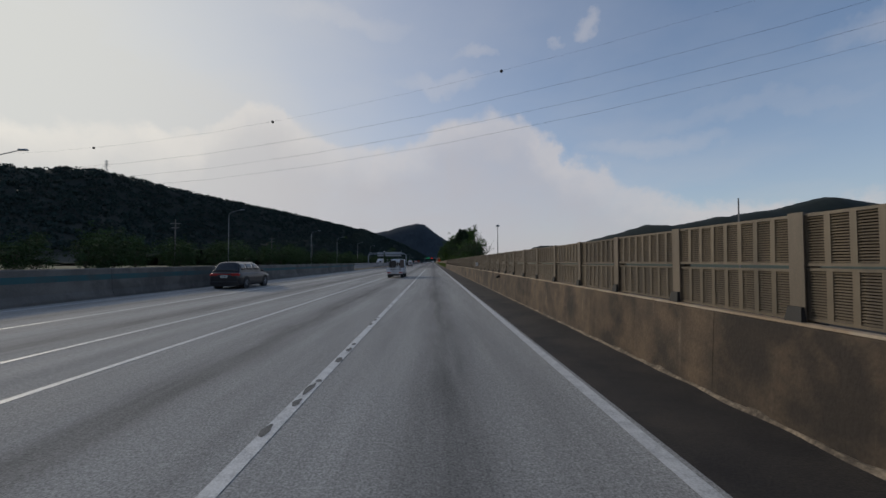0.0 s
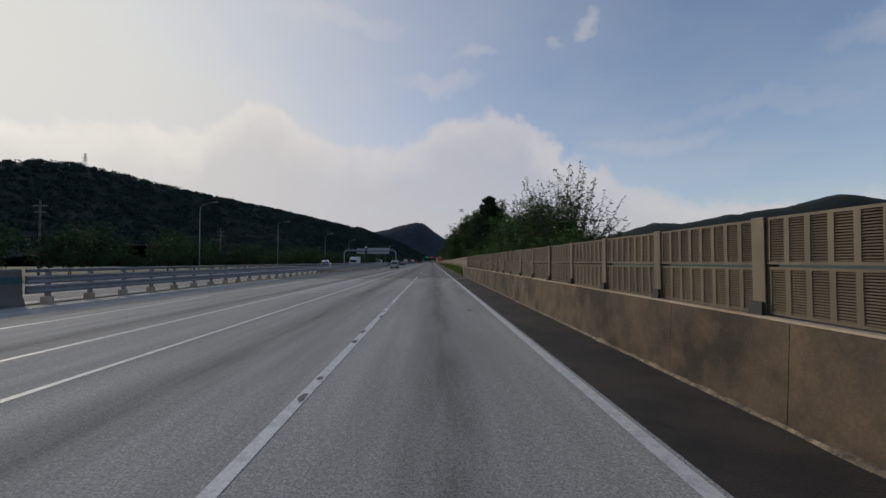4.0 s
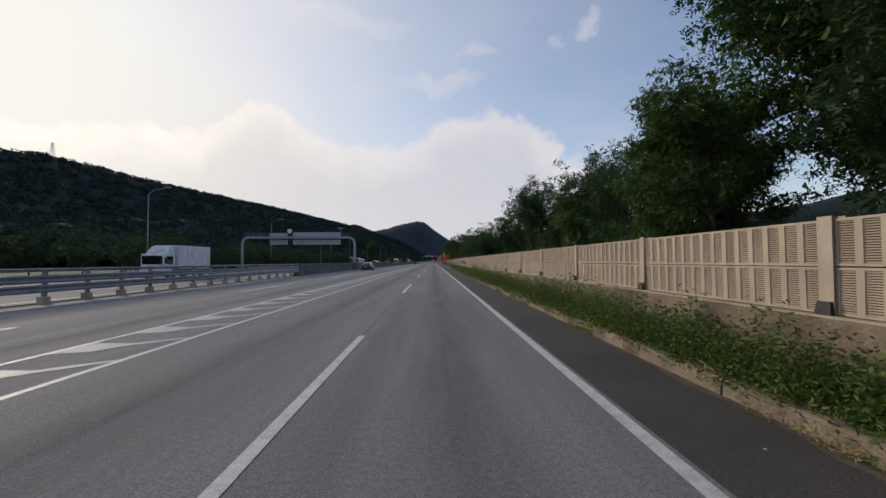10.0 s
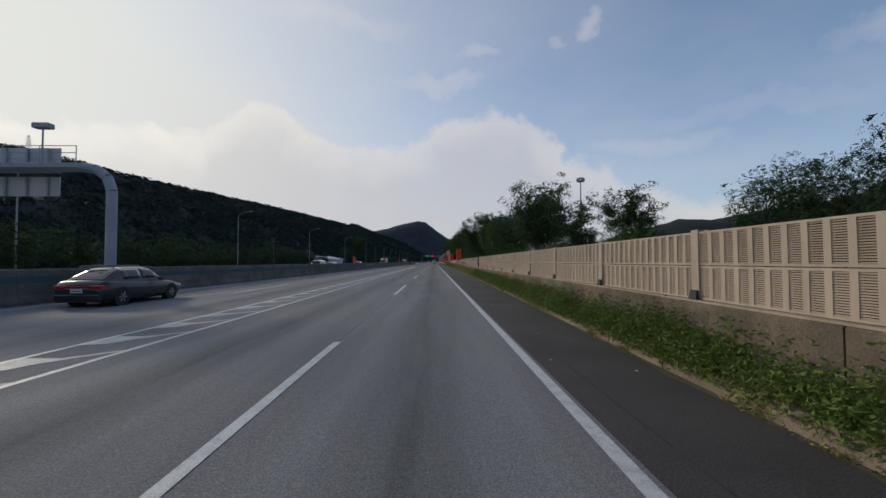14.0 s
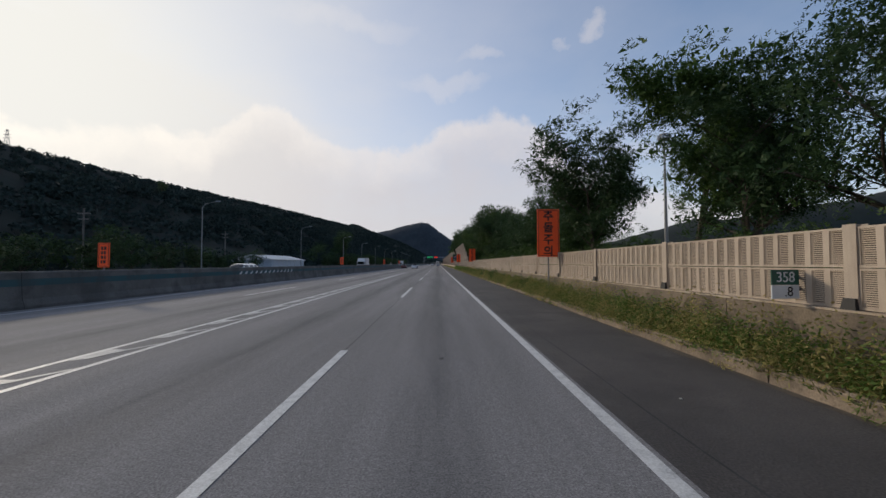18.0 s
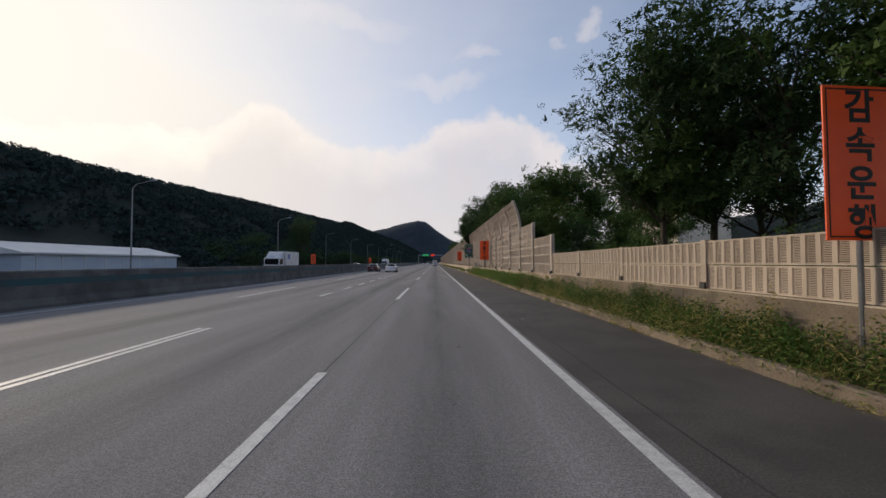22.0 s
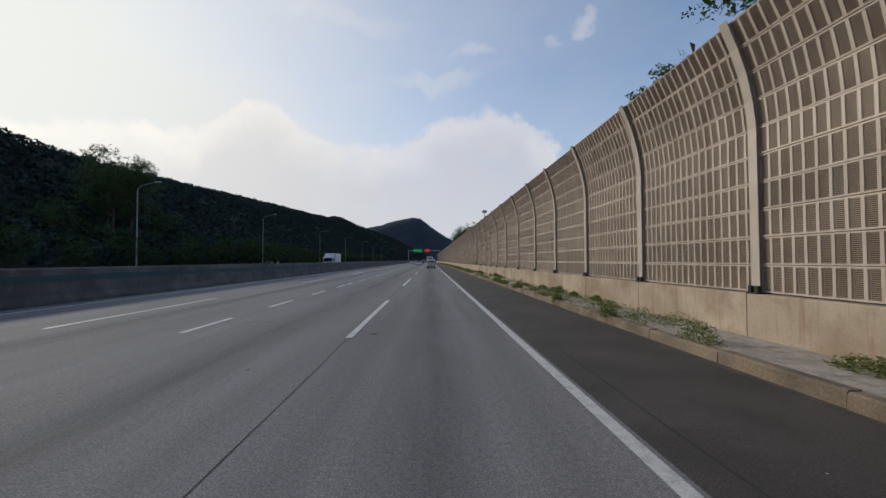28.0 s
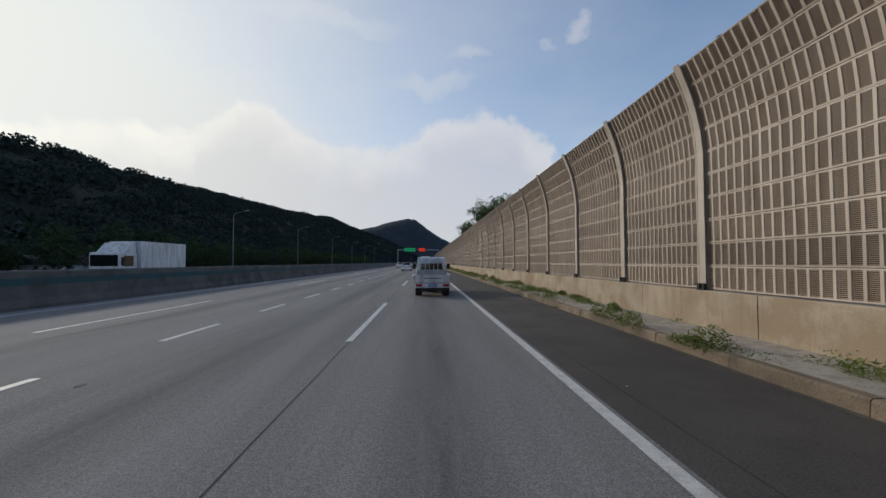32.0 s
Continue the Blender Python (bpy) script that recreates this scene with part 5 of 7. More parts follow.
V_WHITE = gloss("white_car_paint", (0.80, 0.82, 0.84), 0.22, coat=1.0)
V_TRUCK = paint("white_truck_paint", (0.68, 0.70, 0.73), (0.58, 0.60, 0.62), 2.0, 0.4, fine=0.06, streak=(0.36, 0.35, 0.34))
V_DARK = gloss("dark_blue_grey_paint", (0.022, 0.028, 0.036), 0.3, 0.2, coat=0.3)
V_RED = gloss("dark_red_paint", (0.06, 0.014, 0.018), 0.3, 0.2, coat=0.3)
V_BLACK = gloss("black_paint", (0.010, 0.010, 0.012), 0.35, coat=0.15)
V_GLASS = paint("tinted_glass", (0.012, 0.014, 0.016), None, 2.0, 0.06, fine=0.0, coat=0.5)
V_TYRE = paint("tyre_rubber", (0.018, 0.018, 0.018), None, 8.0, 0.8)
V_RIM = paint("alloy_rim", (0.42, 0.43, 0.45), None, 4.0, 0.35, metal=0.35)
V_TAIL = paint("red_lamp", (0.36, 0.02, 0.015), None, 8.0, 0.2, coat=0.6)
V_AMBER = paint("amber_lamp", (0.55, 0.16, 0.02), None, 8.0, 0.2, coat=0.6)
V_CLEAR = paint("clear_lamp", (0.7, 0.72, 0.75), None, 8.0, 0.15, coat=0.6)
V_UNDER = paint("underbody", (0.02, 0.02, 0.021), None, 3.0, 0.8)
V_PLATE = paint("number_plate", (0.62, 0.64, 0.62), None, 8.0, 0.4)
V_PLATE_BLUE = paint("plate_blue", (0.05, 0.12, 0.42), None, 8.0, 0.4)
V_TARP = paint("tarpaulin", (0.075, 0.085, 0.075), (0.045, 0.05, 0.046), 3.0, 0.7, bump=0.4, bump_scale=12)
V_BOARD = paint("brown_board", (0.10, 0.075, 0.06), (0.07, 0.052, 0.042), 3.0, 0.7)
V_STEEL = paint("bare_steel", (0.30, 0.33, 0.37), (0.22, 0.25, 0.28), 3.0, 0.4, metal=0.5)
V_INK = paint("dark_lettering", (0.03, 0.035, 0.05), None, 8.0, 0.5)


def wheel(parent, x, y, r, width, rim=V_RIM):
    side = 1 if x > 0 else -1
    bm = bmesh.new()
    prof = [(0.60, 0.5), (0.93, 0.5), (1.0, 0.38), (1.0, -0.38), (0.93, -0.5), (0.60, -0.5)]
    n = 22
    rings = [[bm.verts.new((x + w * width, y + r * f * math.cos(k * 2 * math.pi / n), r + r * f * math.sin(k * 2 * math.pi / n))) for f, w in prof] for k in range(n)]
    for k in range(n):
        a, b = rings[k], rings[(k + 1) % n]
        for j in range(6):
            bm.faces.new((a[j], a[(j + 1) % 6], b[(j + 1) % 6], b[j]))
    bmesh.ops.recalc_face_normals(bm, faces=bm.faces)
    w = part("wheel", bm, V_TYRE, parent, "black rubber tyre")
    bm = bmesh.new()
    cx = x + side * width * 0.28
    tube(bm, (x - side * width * 0.3, y, r), (cx, y, r), r * 0.61, r * 0.58, 18)
    tube(bm, (cx, y, r), (cx + side * 0.035, y, r), r * 0.17, r * 0.13, 10)
    for k in range(6):
        a = k * math.pi / 3
        q = Vector((0, math.cos(a), math.sin(a)))
        tube(bm, Vector((cx + side * 0.025, y, r)) + q * r * 0.12, Vector((cx + side * 0.012, y, r)) + q * r * 0.57, 0.045, 0.062, 4)
    part("rim", bm, rim, w, "grey metal rim")


def bars(parent, y, z, width, height, rows, material, face=-1, n=9, seed=1, x=0.0):
    """Writing that cannot be read, as small plain bars on a face towards -y or +y."""
    r = random.Random(seed)
    bm = bmesh.new()
    for j in range(rows):
        px = -width / 2
        zz = z + height * (j / rows) + height / rows * 0.15
        while px < width / 2 - 0.02:
            wd = r.uniform(0.5, 1.0) * width / n
            box(bm, x + px, x + min(px + wd, width / 2), y + min(0, face * 0.004), y + max(0, face * 0.004), zz, zz + height / rows * 0.7)
            px += wd + width / n * 0.3
    return part("lettering", bm, material, parent, "row of small dark bars")


def plate(parent, y, z, material=V_PLATE, face=-1, w=0.42):
    p = part("number_plate", boxes((-w / 2, w / 2, y - 0.012, y + 0.012, z, z + 0.14), bevel=0.004), material, parent)
    bars(p, y + face * 0.0125, z + 0.03, w * 0.8, 0.08, 1, V_INK if material is V_PLATE else V_PLATE, face, 7)


def loft(bm, rings, mi=0, smooth=True):
    rows = [[bm.verts.new(p) for p in ring] for ring in rings]
    n = len(rows[0])
    for a, b in zip(rows, rows[1:]):
        for k in range(n):
            f = bm.faces.new((a[k], a[(k + 1) % n], b[(k + 1) % n], b[k]))
            f.material_index, f.smooth = mi, smooth
    bm.faces.new(rows[0][::-1]).material_index = mi
    bm.faces.new(rows[-1]).material_index = mi
    bmesh.ops.recalc_face_normals(bm, faces=bm.faces)
    return bm


def pane(parent, name, corners, material, inset=0.0, out=0.006, label=""):
    """A pane with thickness laid on a flat face given by four corners (counter-clockwise from outside)."""
    c = [Vector(p) for p in corners]
    mid = sum(c, Vector()) / 4
    n = (c[1] - c[0]).cross(c[3] - c[0]).normalized()
    q = [p + (mid - p) * inset for p in c]
    bm = bmesh.new()
    a = [bm.verts.new(p - n * 0.004) for p in q]
    b = [bm.verts.new(p + n * out) for p in q]
    bm.faces.new(b)
    bm.faces.new(a[::-1])
    for k in range(4):
        bm.faces.new((a[k], a[(k + 1) % 4], b[(k + 1) % 4], b[k]))
    return part(name, bm, material, parent, label)


def car(name, at, body, label, category="car", turn=0.0, length=4.8, width=1.84, height=1.46, boot=0.9, hood=1.25, tail_wide=True, tall=False, hatch=False, roof_box=False, fast=False):
    """A saloon, hatchback or estate: lofted lower body, cabin with panes, wheels, lamps, mirrors, plates."""
    e = thing(name, at, label, category, turn=turn)
    L, W = length / 2, width / 2
    belt = 0.88 if not tall else 1.04
    r = 0.33 if not tall else 0.37

    def ring(y, w, z0, z1, crown=0.03):
        return [(-w * 0.90, y, z0), (-w * 0.985, y, z0 + 0.10), (-w, y, (z0 + z1) / 2 + 0.05), (-w * 0.95, y, z1 - 0.04), (-w * 0.80, y, z1), (0, y, z1 + crown),
                (w * 0.80, y, z1), (w * 0.95, y, z1 - 0.04), (w, y, (z0 + z1) / 2 + 0.05), (w * 0.985, y, z0 + 0.10), (w * 0.90, y, z0)]

    deck = belt + (0.10 if not tall else 0.02)
    bm = loft(bmesh.new(), [ring(-L, W * 0.86, 0.36, belt - 0.22), ring(-L + 0.05, W * 0.93, 0.30, belt - 0.05), ring(-L + 0.22, W * 0.975, 0.25, deck), ring(-L + boot, W, 0.22, deck),
                            ring(-0.3, W, 0.21, belt + 0.03), ring(L - hood - 0.1, W, 0.21, belt), ring(L - hood * 0.5, W * 0.985, 0.22, belt - 0.06), ring(L - 0.28, W * 0.95, 0.25, belt - 0.17), ring(L - 0.06, W * 0.86, 0.30, belt - 0.30), ring(L, W * 0.78, 0.36, belt - 0.36)])
    part("body", bm, body, e)
    # cabin
    yb, yf = -L + (boot - 0.25 if not hatch else 0.18), L - hood + 0.05
    tb, tf = yb + (1.35 if fast else 0.75 if not hatch else 0.42), yf - 0.85
    wb, wt = W * 0.90, W * 0.70
    zb, zt = belt - 0.02, height
    ur, uf = (tb - yb) / (yf - yb), (tf - yb) / (yf - yb)

    def roof(u, v, out=0.0):
        """A point of the rounded cabin: u from rear to front, v across from -1 to 1."""
        rise = math.sin(math.pi / 2 * min(1.0, u / ur)) ** 0.9 * math.sin(math.pi / 2 * min(1.0, (1 - u) / (1 - uf))) ** 0.9
        h = (zt - zb) * max(rise, 0.001) * (1 - 0.10 * (u - 0.5) ** 2)
        a = v * math.pi / 2
        z = h * abs(math.cos(a)) ** 0.42
        x = wb * math.copysign(abs(math.sin(a)) ** 0.5, v) * (1 - 0.21 * z / (zt - zb))
        mid = Vector((0, yb + (yf - yb) * (0.35 + 0.3 * u), zb + 0.1))
        p = Vector((x, yb + (yf - yb) * u, zb + z))
        return p + (p - mid).normalized() * out

    def shell(u0, u1, v0, v1, nu, nv, out, thick=0.0):
        bm = bmesh.new()
        g = [[bm.verts.new(roof(u0 + (u1 - u0) * i / nu, v0 + (v1 - v0) * j / nv, out)) for j in range(nv + 1)] for i in range(nu + 1)]
        for i in range(nu):
            for j in range(nv):
                bm.faces.new((g[i][j], g[i + 1][j], g[i + 1][j + 1], g[i][j + 1])).smooth = True
        bmesh.ops.recalc_face_normals(bm, faces=bm.faces)
        if thick:
            bmesh.ops.solidify(bm, geom=list(bm.faces), thickness=thick)
        return bm

    cabin = part("cabin", shell(0.0, 1.0, -1.0, 1.0, 30, 28, 0.0), body, e)
    for s in (-1, 1):
        spans = ((ur * 0.9, 0.30), (0.33, 0.58), (0.61, uf + 0.42 * (1 - uf))) if tall or hatch else ((ur * 0.62, 0.475), (0.50, uf + 0.46 * (1 - uf)))
        for u0, u1 in spans:
            part("side_window", shell(u0, u1, s * 0.98, s * 0.54, 8, 6, 0.008, 0.004), V_GLASS, cabin)
    part("rear_window", shell(ur * 0.08, ur * 0.86, -0.56, 0.56, 8, 10, 0.008, 0.004), V_GLASS, cabin, "dark tinted rear window")
    part("windscreen", shell(uf + 0.22 * (1 - uf), 1 - 0.08 * (1 - uf), -0.55, 0.55, 8, 10, 0.008, 0.004), V_GLASS, cabin)
    for sx in (-1, 1):
        wheel(e, sx * (W - 0.11), -L + 0.98, r, 0.22)
        wheel(e, sx * (W - 0.11), L - 0.92, r, 0.22)
        for yy in (-L + 0.98, L - 0.92):
            bm = tube(bmesh.new(), (sx * (W - 0.25), yy, r + 0.01), (sx * (W + 0.004), yy, r + 0.01), r * 1.16, r * 1.16, 20)
            part("wheel_arch", bm, V_UNDER, e)
        lamp = boxes((min(sx * W * 0.42, sx * W * 0.95), max(sx * W * 0.42, sx * W * 0.95), -L + 0.005, -L + 0.24, belt - 0.22, belt - 0.05), bevel=0.03)
        part("tail_lamp", lamp, V_TAIL, e, "red tail lamp")
        part("headlamp", boxes((min(sx * W * 0.45, sx * W * 0.86), max(sx * W * 0.45, sx * W * 0.86), L - 0.28, L - 0.02, belt - 0.36, belt - 0.22), bevel=0.03), V_CLEAR, e, "clear headlamp")
        m = part("mirror", boxes((min(sx * W, sx * (W + 0.2)), max(sx * W, sx * (W + 0.2)), yf - 0.62, yf - 0.47, belt + 0.02, belt + 0.16), bevel=0.03), body, e)
    part("rear_bumper", boxes((-W * 0.9, W * 0.9, -L - 0.03, -L + 0.3, 0.26, 0.50), bevel=0.04), body, e)
    part("diffuser", boxes((-W * 0.8, W * 0.8, -L - 0.035, -L + 0.3, 0.20, 0.27), bevel=0.01), V_UNDER, e)
    part("grille", boxes((-W * 0.42, W * 0.42, L - 0.06, L + 0.015, 0.42, belt - 0.36), bevel=0.02), V_UNDER, e)
    part("underbody", boxes((-W * 0.8, W * 0.8, -L + 0.3, L - 0.3, 0.17, 0.3)), V_UNDER, e)
    part("trim_strip", boxes((-W * 0.42, W * 0.42, -L - 0.012, -L + 0.05, belt - 0.13, belt - 0.08)), V_TAIL, e, "red reflector strip")
    plate(e, -L - 0.03 if not tail_wide else -L - 0.02, 0.55 if not tall else 0.72)
    if roof_box:
        bm = boxes((-0.4, 0.4, -1.1, 0.7, height + 0.08, height + 0.42), bevel=0.12)
        part("roof_box", bm, V_WHITE, e, "white roof box")
        for yy in (-0.7, 0.3):
            part("roof_bar", boxes((-0.6, 0.6, yy - 0.03, yy + 0.03, height - 0.02, height + 0.09)), V_UNDER, e)
    return e


def light_truck(name, at, label, crew=False, load="", turn=0.0, blue_plate=False, lettering=True):
    """A one-tonne cab-over pickup with drop sides."""
    e = thing(name, at, label, "truck", turn=turn)
    W, cab0, rear = 0.86, (0.62 if not crew else -0.25), -2.42
    # cab
    side = [(cab0, 0.45), (cab0, 1.62), (cab0 + 0.10, 1.90), (cab0 + 0.25, 1.965), (1.55, 1.97), (1.75, 1.90), (2.22, 1.22), (2.40, 1.02), (2.44, 0.50), (2.36, 0.38), (cab0 + 0.1, 0.38)]
    bm = bmesh.new()
    cols = []
    for x, s in ((-1.0, 0), (-0.93, 1), (0.93, 1), (1.0, 0)):
        cols.append([bm.verts.new((x * (W if z < 1.2 else W - (z - 1.2) * 0.13), y, z)) for y, z in side])
    n = len(side)
    for a, b in zip(cols, cols[1:]):
        for k in range(n):
            bm.faces.new((a[k], a[(k + 1) % n], b[(k + 1) % n], b[k]))
    bm.faces.new(cols[0][::-1])
    bm.faces.new(cols[-1])
    bmesh.ops.recalc_face_normals(bm, faces=bm.faces)
    bmesh.ops.bevel(bm, geom=[ed for ed in bm.edges if len(ed.link_faces) == 2 and ed.calc_face_angle(0) > 0.7], offset=0.035, segments=2, affect="EDGES")
    cab = part("cab", bm, V_TRUCK, e, "white painted steel cab")
    xw = lambda z: W - max(0, z - 1.2) * 0.13 + 0.004
    spans = [(1.0, 1.60, 1.98)] if not crew else [(cab0 + 0.22, 0.62, 0.62), (0.86, 1.60, 1.98)]
    for s in (-1, 1):
        for y0, y1, y1b in spans:
            q = [(s * xw(1.24), y0, 1.24), (s * xw(1.24), y1b, 1.24), (s * xw(1.78), y1, 1.78), (s * xw(1.78), y0, 1.78)]
            pane(cab, "side_window", q if s > 0 else [q[1], q[0], q[3], q[2]], V_GLASS, 0.02)
            part("door_handle", boxes((min(s * W, s * (W + 0.025)), max(s * W, s * (W + 0.025)), y0 + 0.02, y0 + 0.18, 1.06, 1.13), bevel=0.01), V_UNDER, cab)
        part("mirror", boxes((min(s * (W + 0.06), s * (W + 0.24)), max(s * (W + 0.06), s * (W + 0.24)), 1.86, 1.95, 1.28, 1.58), bevel=0.02), V_UNDER, cab, "black mirror")
        part("mirror_arm", tube(bmesh.new(), (s * (W - 0.05), 1.98, 1.4), (s * (W + 0.1), 1.92, 1.42), 0.015, 0.015, 6), V_UNDER, cab)
    pane(cab, "rear_window", [(-0.62, cab0 - 0.004, 1.26), (0.62, cab0 - 0.004, 1.26), (0.58, cab0 - 0.002, 1.60), (-0.58, cab0 - 0.002, 1.60)], V_GLASS, 0.0, label="dark rear window")
    pane(cab, "windscreen", [(0.76, 2.22, 1.22), (-0.76, 2.22, 1.22), (-0.70, 1.78, 1.86), (0.70, 1.78, 1.86)], V_GLASS, 0.02, 0.012)
    # guard frame behind the cab
    gy = cab0 - 0.10
    bm = bmesh.new()
    for x in (-0.72, -0.36, -0.12, 0.12, 0.36, 0.72):
        tube(bm, (x, gy, 0.95), (x * 0.94, gy, 1.78 if abs(x) < 0.5 else 1.74), 0.017, 0.017, 6)
    for z in (1.22, 1.76):
        tube(bm, (-0.72, gy, z), (0.72, gy, z), 0.024, 0.024, 6)
    part("guard_frame", bm, V_TRUCK, e, "white tube guard behind the cab")
    part("headboard", boxes((-0.80, 0.80, gy - 0.03, gy - 0.005, 0.98, 1.24), bevel=0.008), V_STEEL, e, "bare steel headboard")
    # bed
    b0, b1 = rear, cab0 - 0.15
    part("bed_floor", boxes((-0.85, 0.85, b0, b1, 0.66, 0.74)), V_STEEL, e)
    for s in (-1, 1):
        g = boxes((min(s * 0.83, s * 0.87), max(s * 0.83, s * 0.87), b0 + 0.01, b1, 0.70, 1.07), *[(min(s * 0.868, s * 0.882), max(s * 0.868, s * 0.882), b0 + 0.02, b1 - 0.01, z, z + 0.03) for z in (0.72, 0.84, 0.96, 1.04)])
        part("side_gate", g, V_TRUCK, e, "ribbed white drop side")
    tg = part("tailgate", boxes((-0.87, 0.87, b0 - 0.03, b0 + 0.01, 0.70, 1.07), (-0.85, 0.85, b0 - 0.042, b0 - 0.03, 1.02, 1.06), (-0.85, 0.85, b0 - 0.042, b0 - 0.03, 0.71, 0.75)), V_TRUCK, e, "white tailgate")
    for x in (-0.87, 0.87):
        part("latch", boxes((x - 0.03, x + 0.03, b0 - 0.06, b0 - 0.02, 0.82, 1.0), bevel=0.008), V_STEEL, tg)
    if lettering:
        bars(tg, b0 - 0.0305, 0.80 if load else 0.86, 1.36 if load else 0.8, 0.20 if load else 0.08, 2 if load else 1, V_INK, -1, 20 if load else 12, 3)
    # chassis, lamps, bumper
    part("chassis", boxes((-0.38, -0.28, b0 + 0.05, 2.0, 0.42, 0.60), (0.28, 0.38, b0 + 0.05, 2.0, 0.42, 0.60), (-0.3, 0.3, -1.45, -1.25, 0.2, 0.45)), V_UNDER, e)
    part("rear_bar", boxes((-0.84, 0.84, b0 - 0.02, b0 + 0.10, 0.44, 0.66), bevel=0.01), V_TRUCK, e, "white lamp bar")
    part("underrun_guard", boxes((-0.70, 0.70, b0 + 0.02, b0 + 0.10, 0.30, 0.42), bevel=0.01), V_UNDER, e)
    for s in (-1, 1):
        l = part("tail_lamp", boxes((min(s * 0.50, s * 0.80), max(s * 0.50, s * 0.80), b0 - 0.045, b0 - 0.015, 0.50, 0.62), bevel=0.012), V_TAIL, e, "red tail lamp")
        part("indicator", boxes((min(s * 0.40, s * 0.495), max(s * 0.40, s * 0.495), b0 - 0.044, b0 - 0.015, 0.50, 0.62), bevel=0.01), V_AMBER if crew or load else V_CLEAR, l)
        part("mudflap", boxes((min(s * 0.5, s * 0.84), max(s * 0.5, s * 0.84), -1.78, -1.76, 0.12, 0.45)), V_UNDER, e)
        part("headlamp", boxes((min(s * 0.5, s * 0.8), max(s * 0.5, s * 0.8), 2.38, 2.45, 0.72, 0.92), bevel=0.02), V_CLEAR, e)
        wheel(e, s * 0.68, -1.40, 0.285, 0.32)
        wheel(e, s * 0.74, 1.62, 0.315, 0.19)
        part("wheel_arch", tube(bmesh.new(), (s * 0.6, 1.62, 0.33), (s * (W + 0.003), 1.62, 0.33), 0.39, 0.39, 18), V_UNDER, e)
    part("front_bumper", boxes((-0.84, 0.84, 2.38, 2.50, 0.36, 0.60), bevel=0.03), V_UNDER, e)
    plate(e, b0 - 0.035, 0.485, V_PLATE_BLUE if blue_plate else V_PLATE)
    if load == "boards":
        part("dark_board", boxes((-0.80, -0.74, -0.95, cab0 - 0.25, 0.76, 1.80), (-0.80, -0.16, cab0 - 0.30, cab0 - 0.25, 0.9, 1.84), bevel=0.006), V_BLACK, e, "upright black board in the load bed")
        part("brown_board", boxes((0.34, 0.38, -0.55, cab0 - 0.18, 0.76, 1.92), (0.38, 0.80, -0.55, -0.50, 0.76, 1.92), bevel=0.006), V_BOARD, e, "upright brown board in the load bed")
        part("tool_chest", boxes((-0.2, 0.42, -0.2, 0.30, 0.74, 1.12), bevel=0.02), V_STEEL, e, "steel tool chest")
        part("roof_rack", boxes((-0.5, 0.5, 0.9, 0.94, 1.98, 2.02), (-0.5, 0.5, 1.5, 1.54, 1.98, 2.02), (-0.5, -0.46, 0.9, 1.54, 1.96, 2.02), (0.46, 0.5, 0.9, 1.54, 1.96, 2.02)), V_STEEL, e)
        for k, (x, y) in enumerate(((-0.55, -2.0), (-0.3, -1.6), (0.1, -1.9), (0.3, -1.4), (0.5, -2.1))):
            part("tool", tube(bmesh.new(), (x, y, 0.74), (x + 0.1, y + 0.2, 1.06 + 0.06 * (k % 2)), 0.06, 0.045, 7), V_AMBER if k == 2 else V_UNDER, e)
    if load == "tarp":
        bm = bmesh.new()
        noise.seed_set(3)
        nx, ny = 15, 22
        g = [[None] * (ny + 1) for _ in range(nx + 1)]
        for i in range(nx + 1):
            for j in range(ny + 1):
                u, v = i / nx * 2 - 1, j / ny
                y = b0 - 0.05 + (b1 - 0.1 - b0) * v
                edge = max(abs(u) ** 5, abs(v * 2 - 1) ** 6)
                z = 1.46 - 0.62 * edge + 0.05 * noise.noise((u * 3, v * 5, 0.4)) - 0.10 * v
                g[i][j] = bm.verts.new((u * 0.95, y, z))
        for i in range(nx):
            for j in range(ny):
                bm.faces.new((g[i][j], g[i + 1][j], g[i + 1][j + 1], g[i][j + 1])).smooth = True
        bmesh.ops.solidify(bm, geom=list(bm.faces), thickness=0.02)
        part("tarpaulin", bm, V_TARP, e, "dark grey tarpaulin tied over the load")
    return e


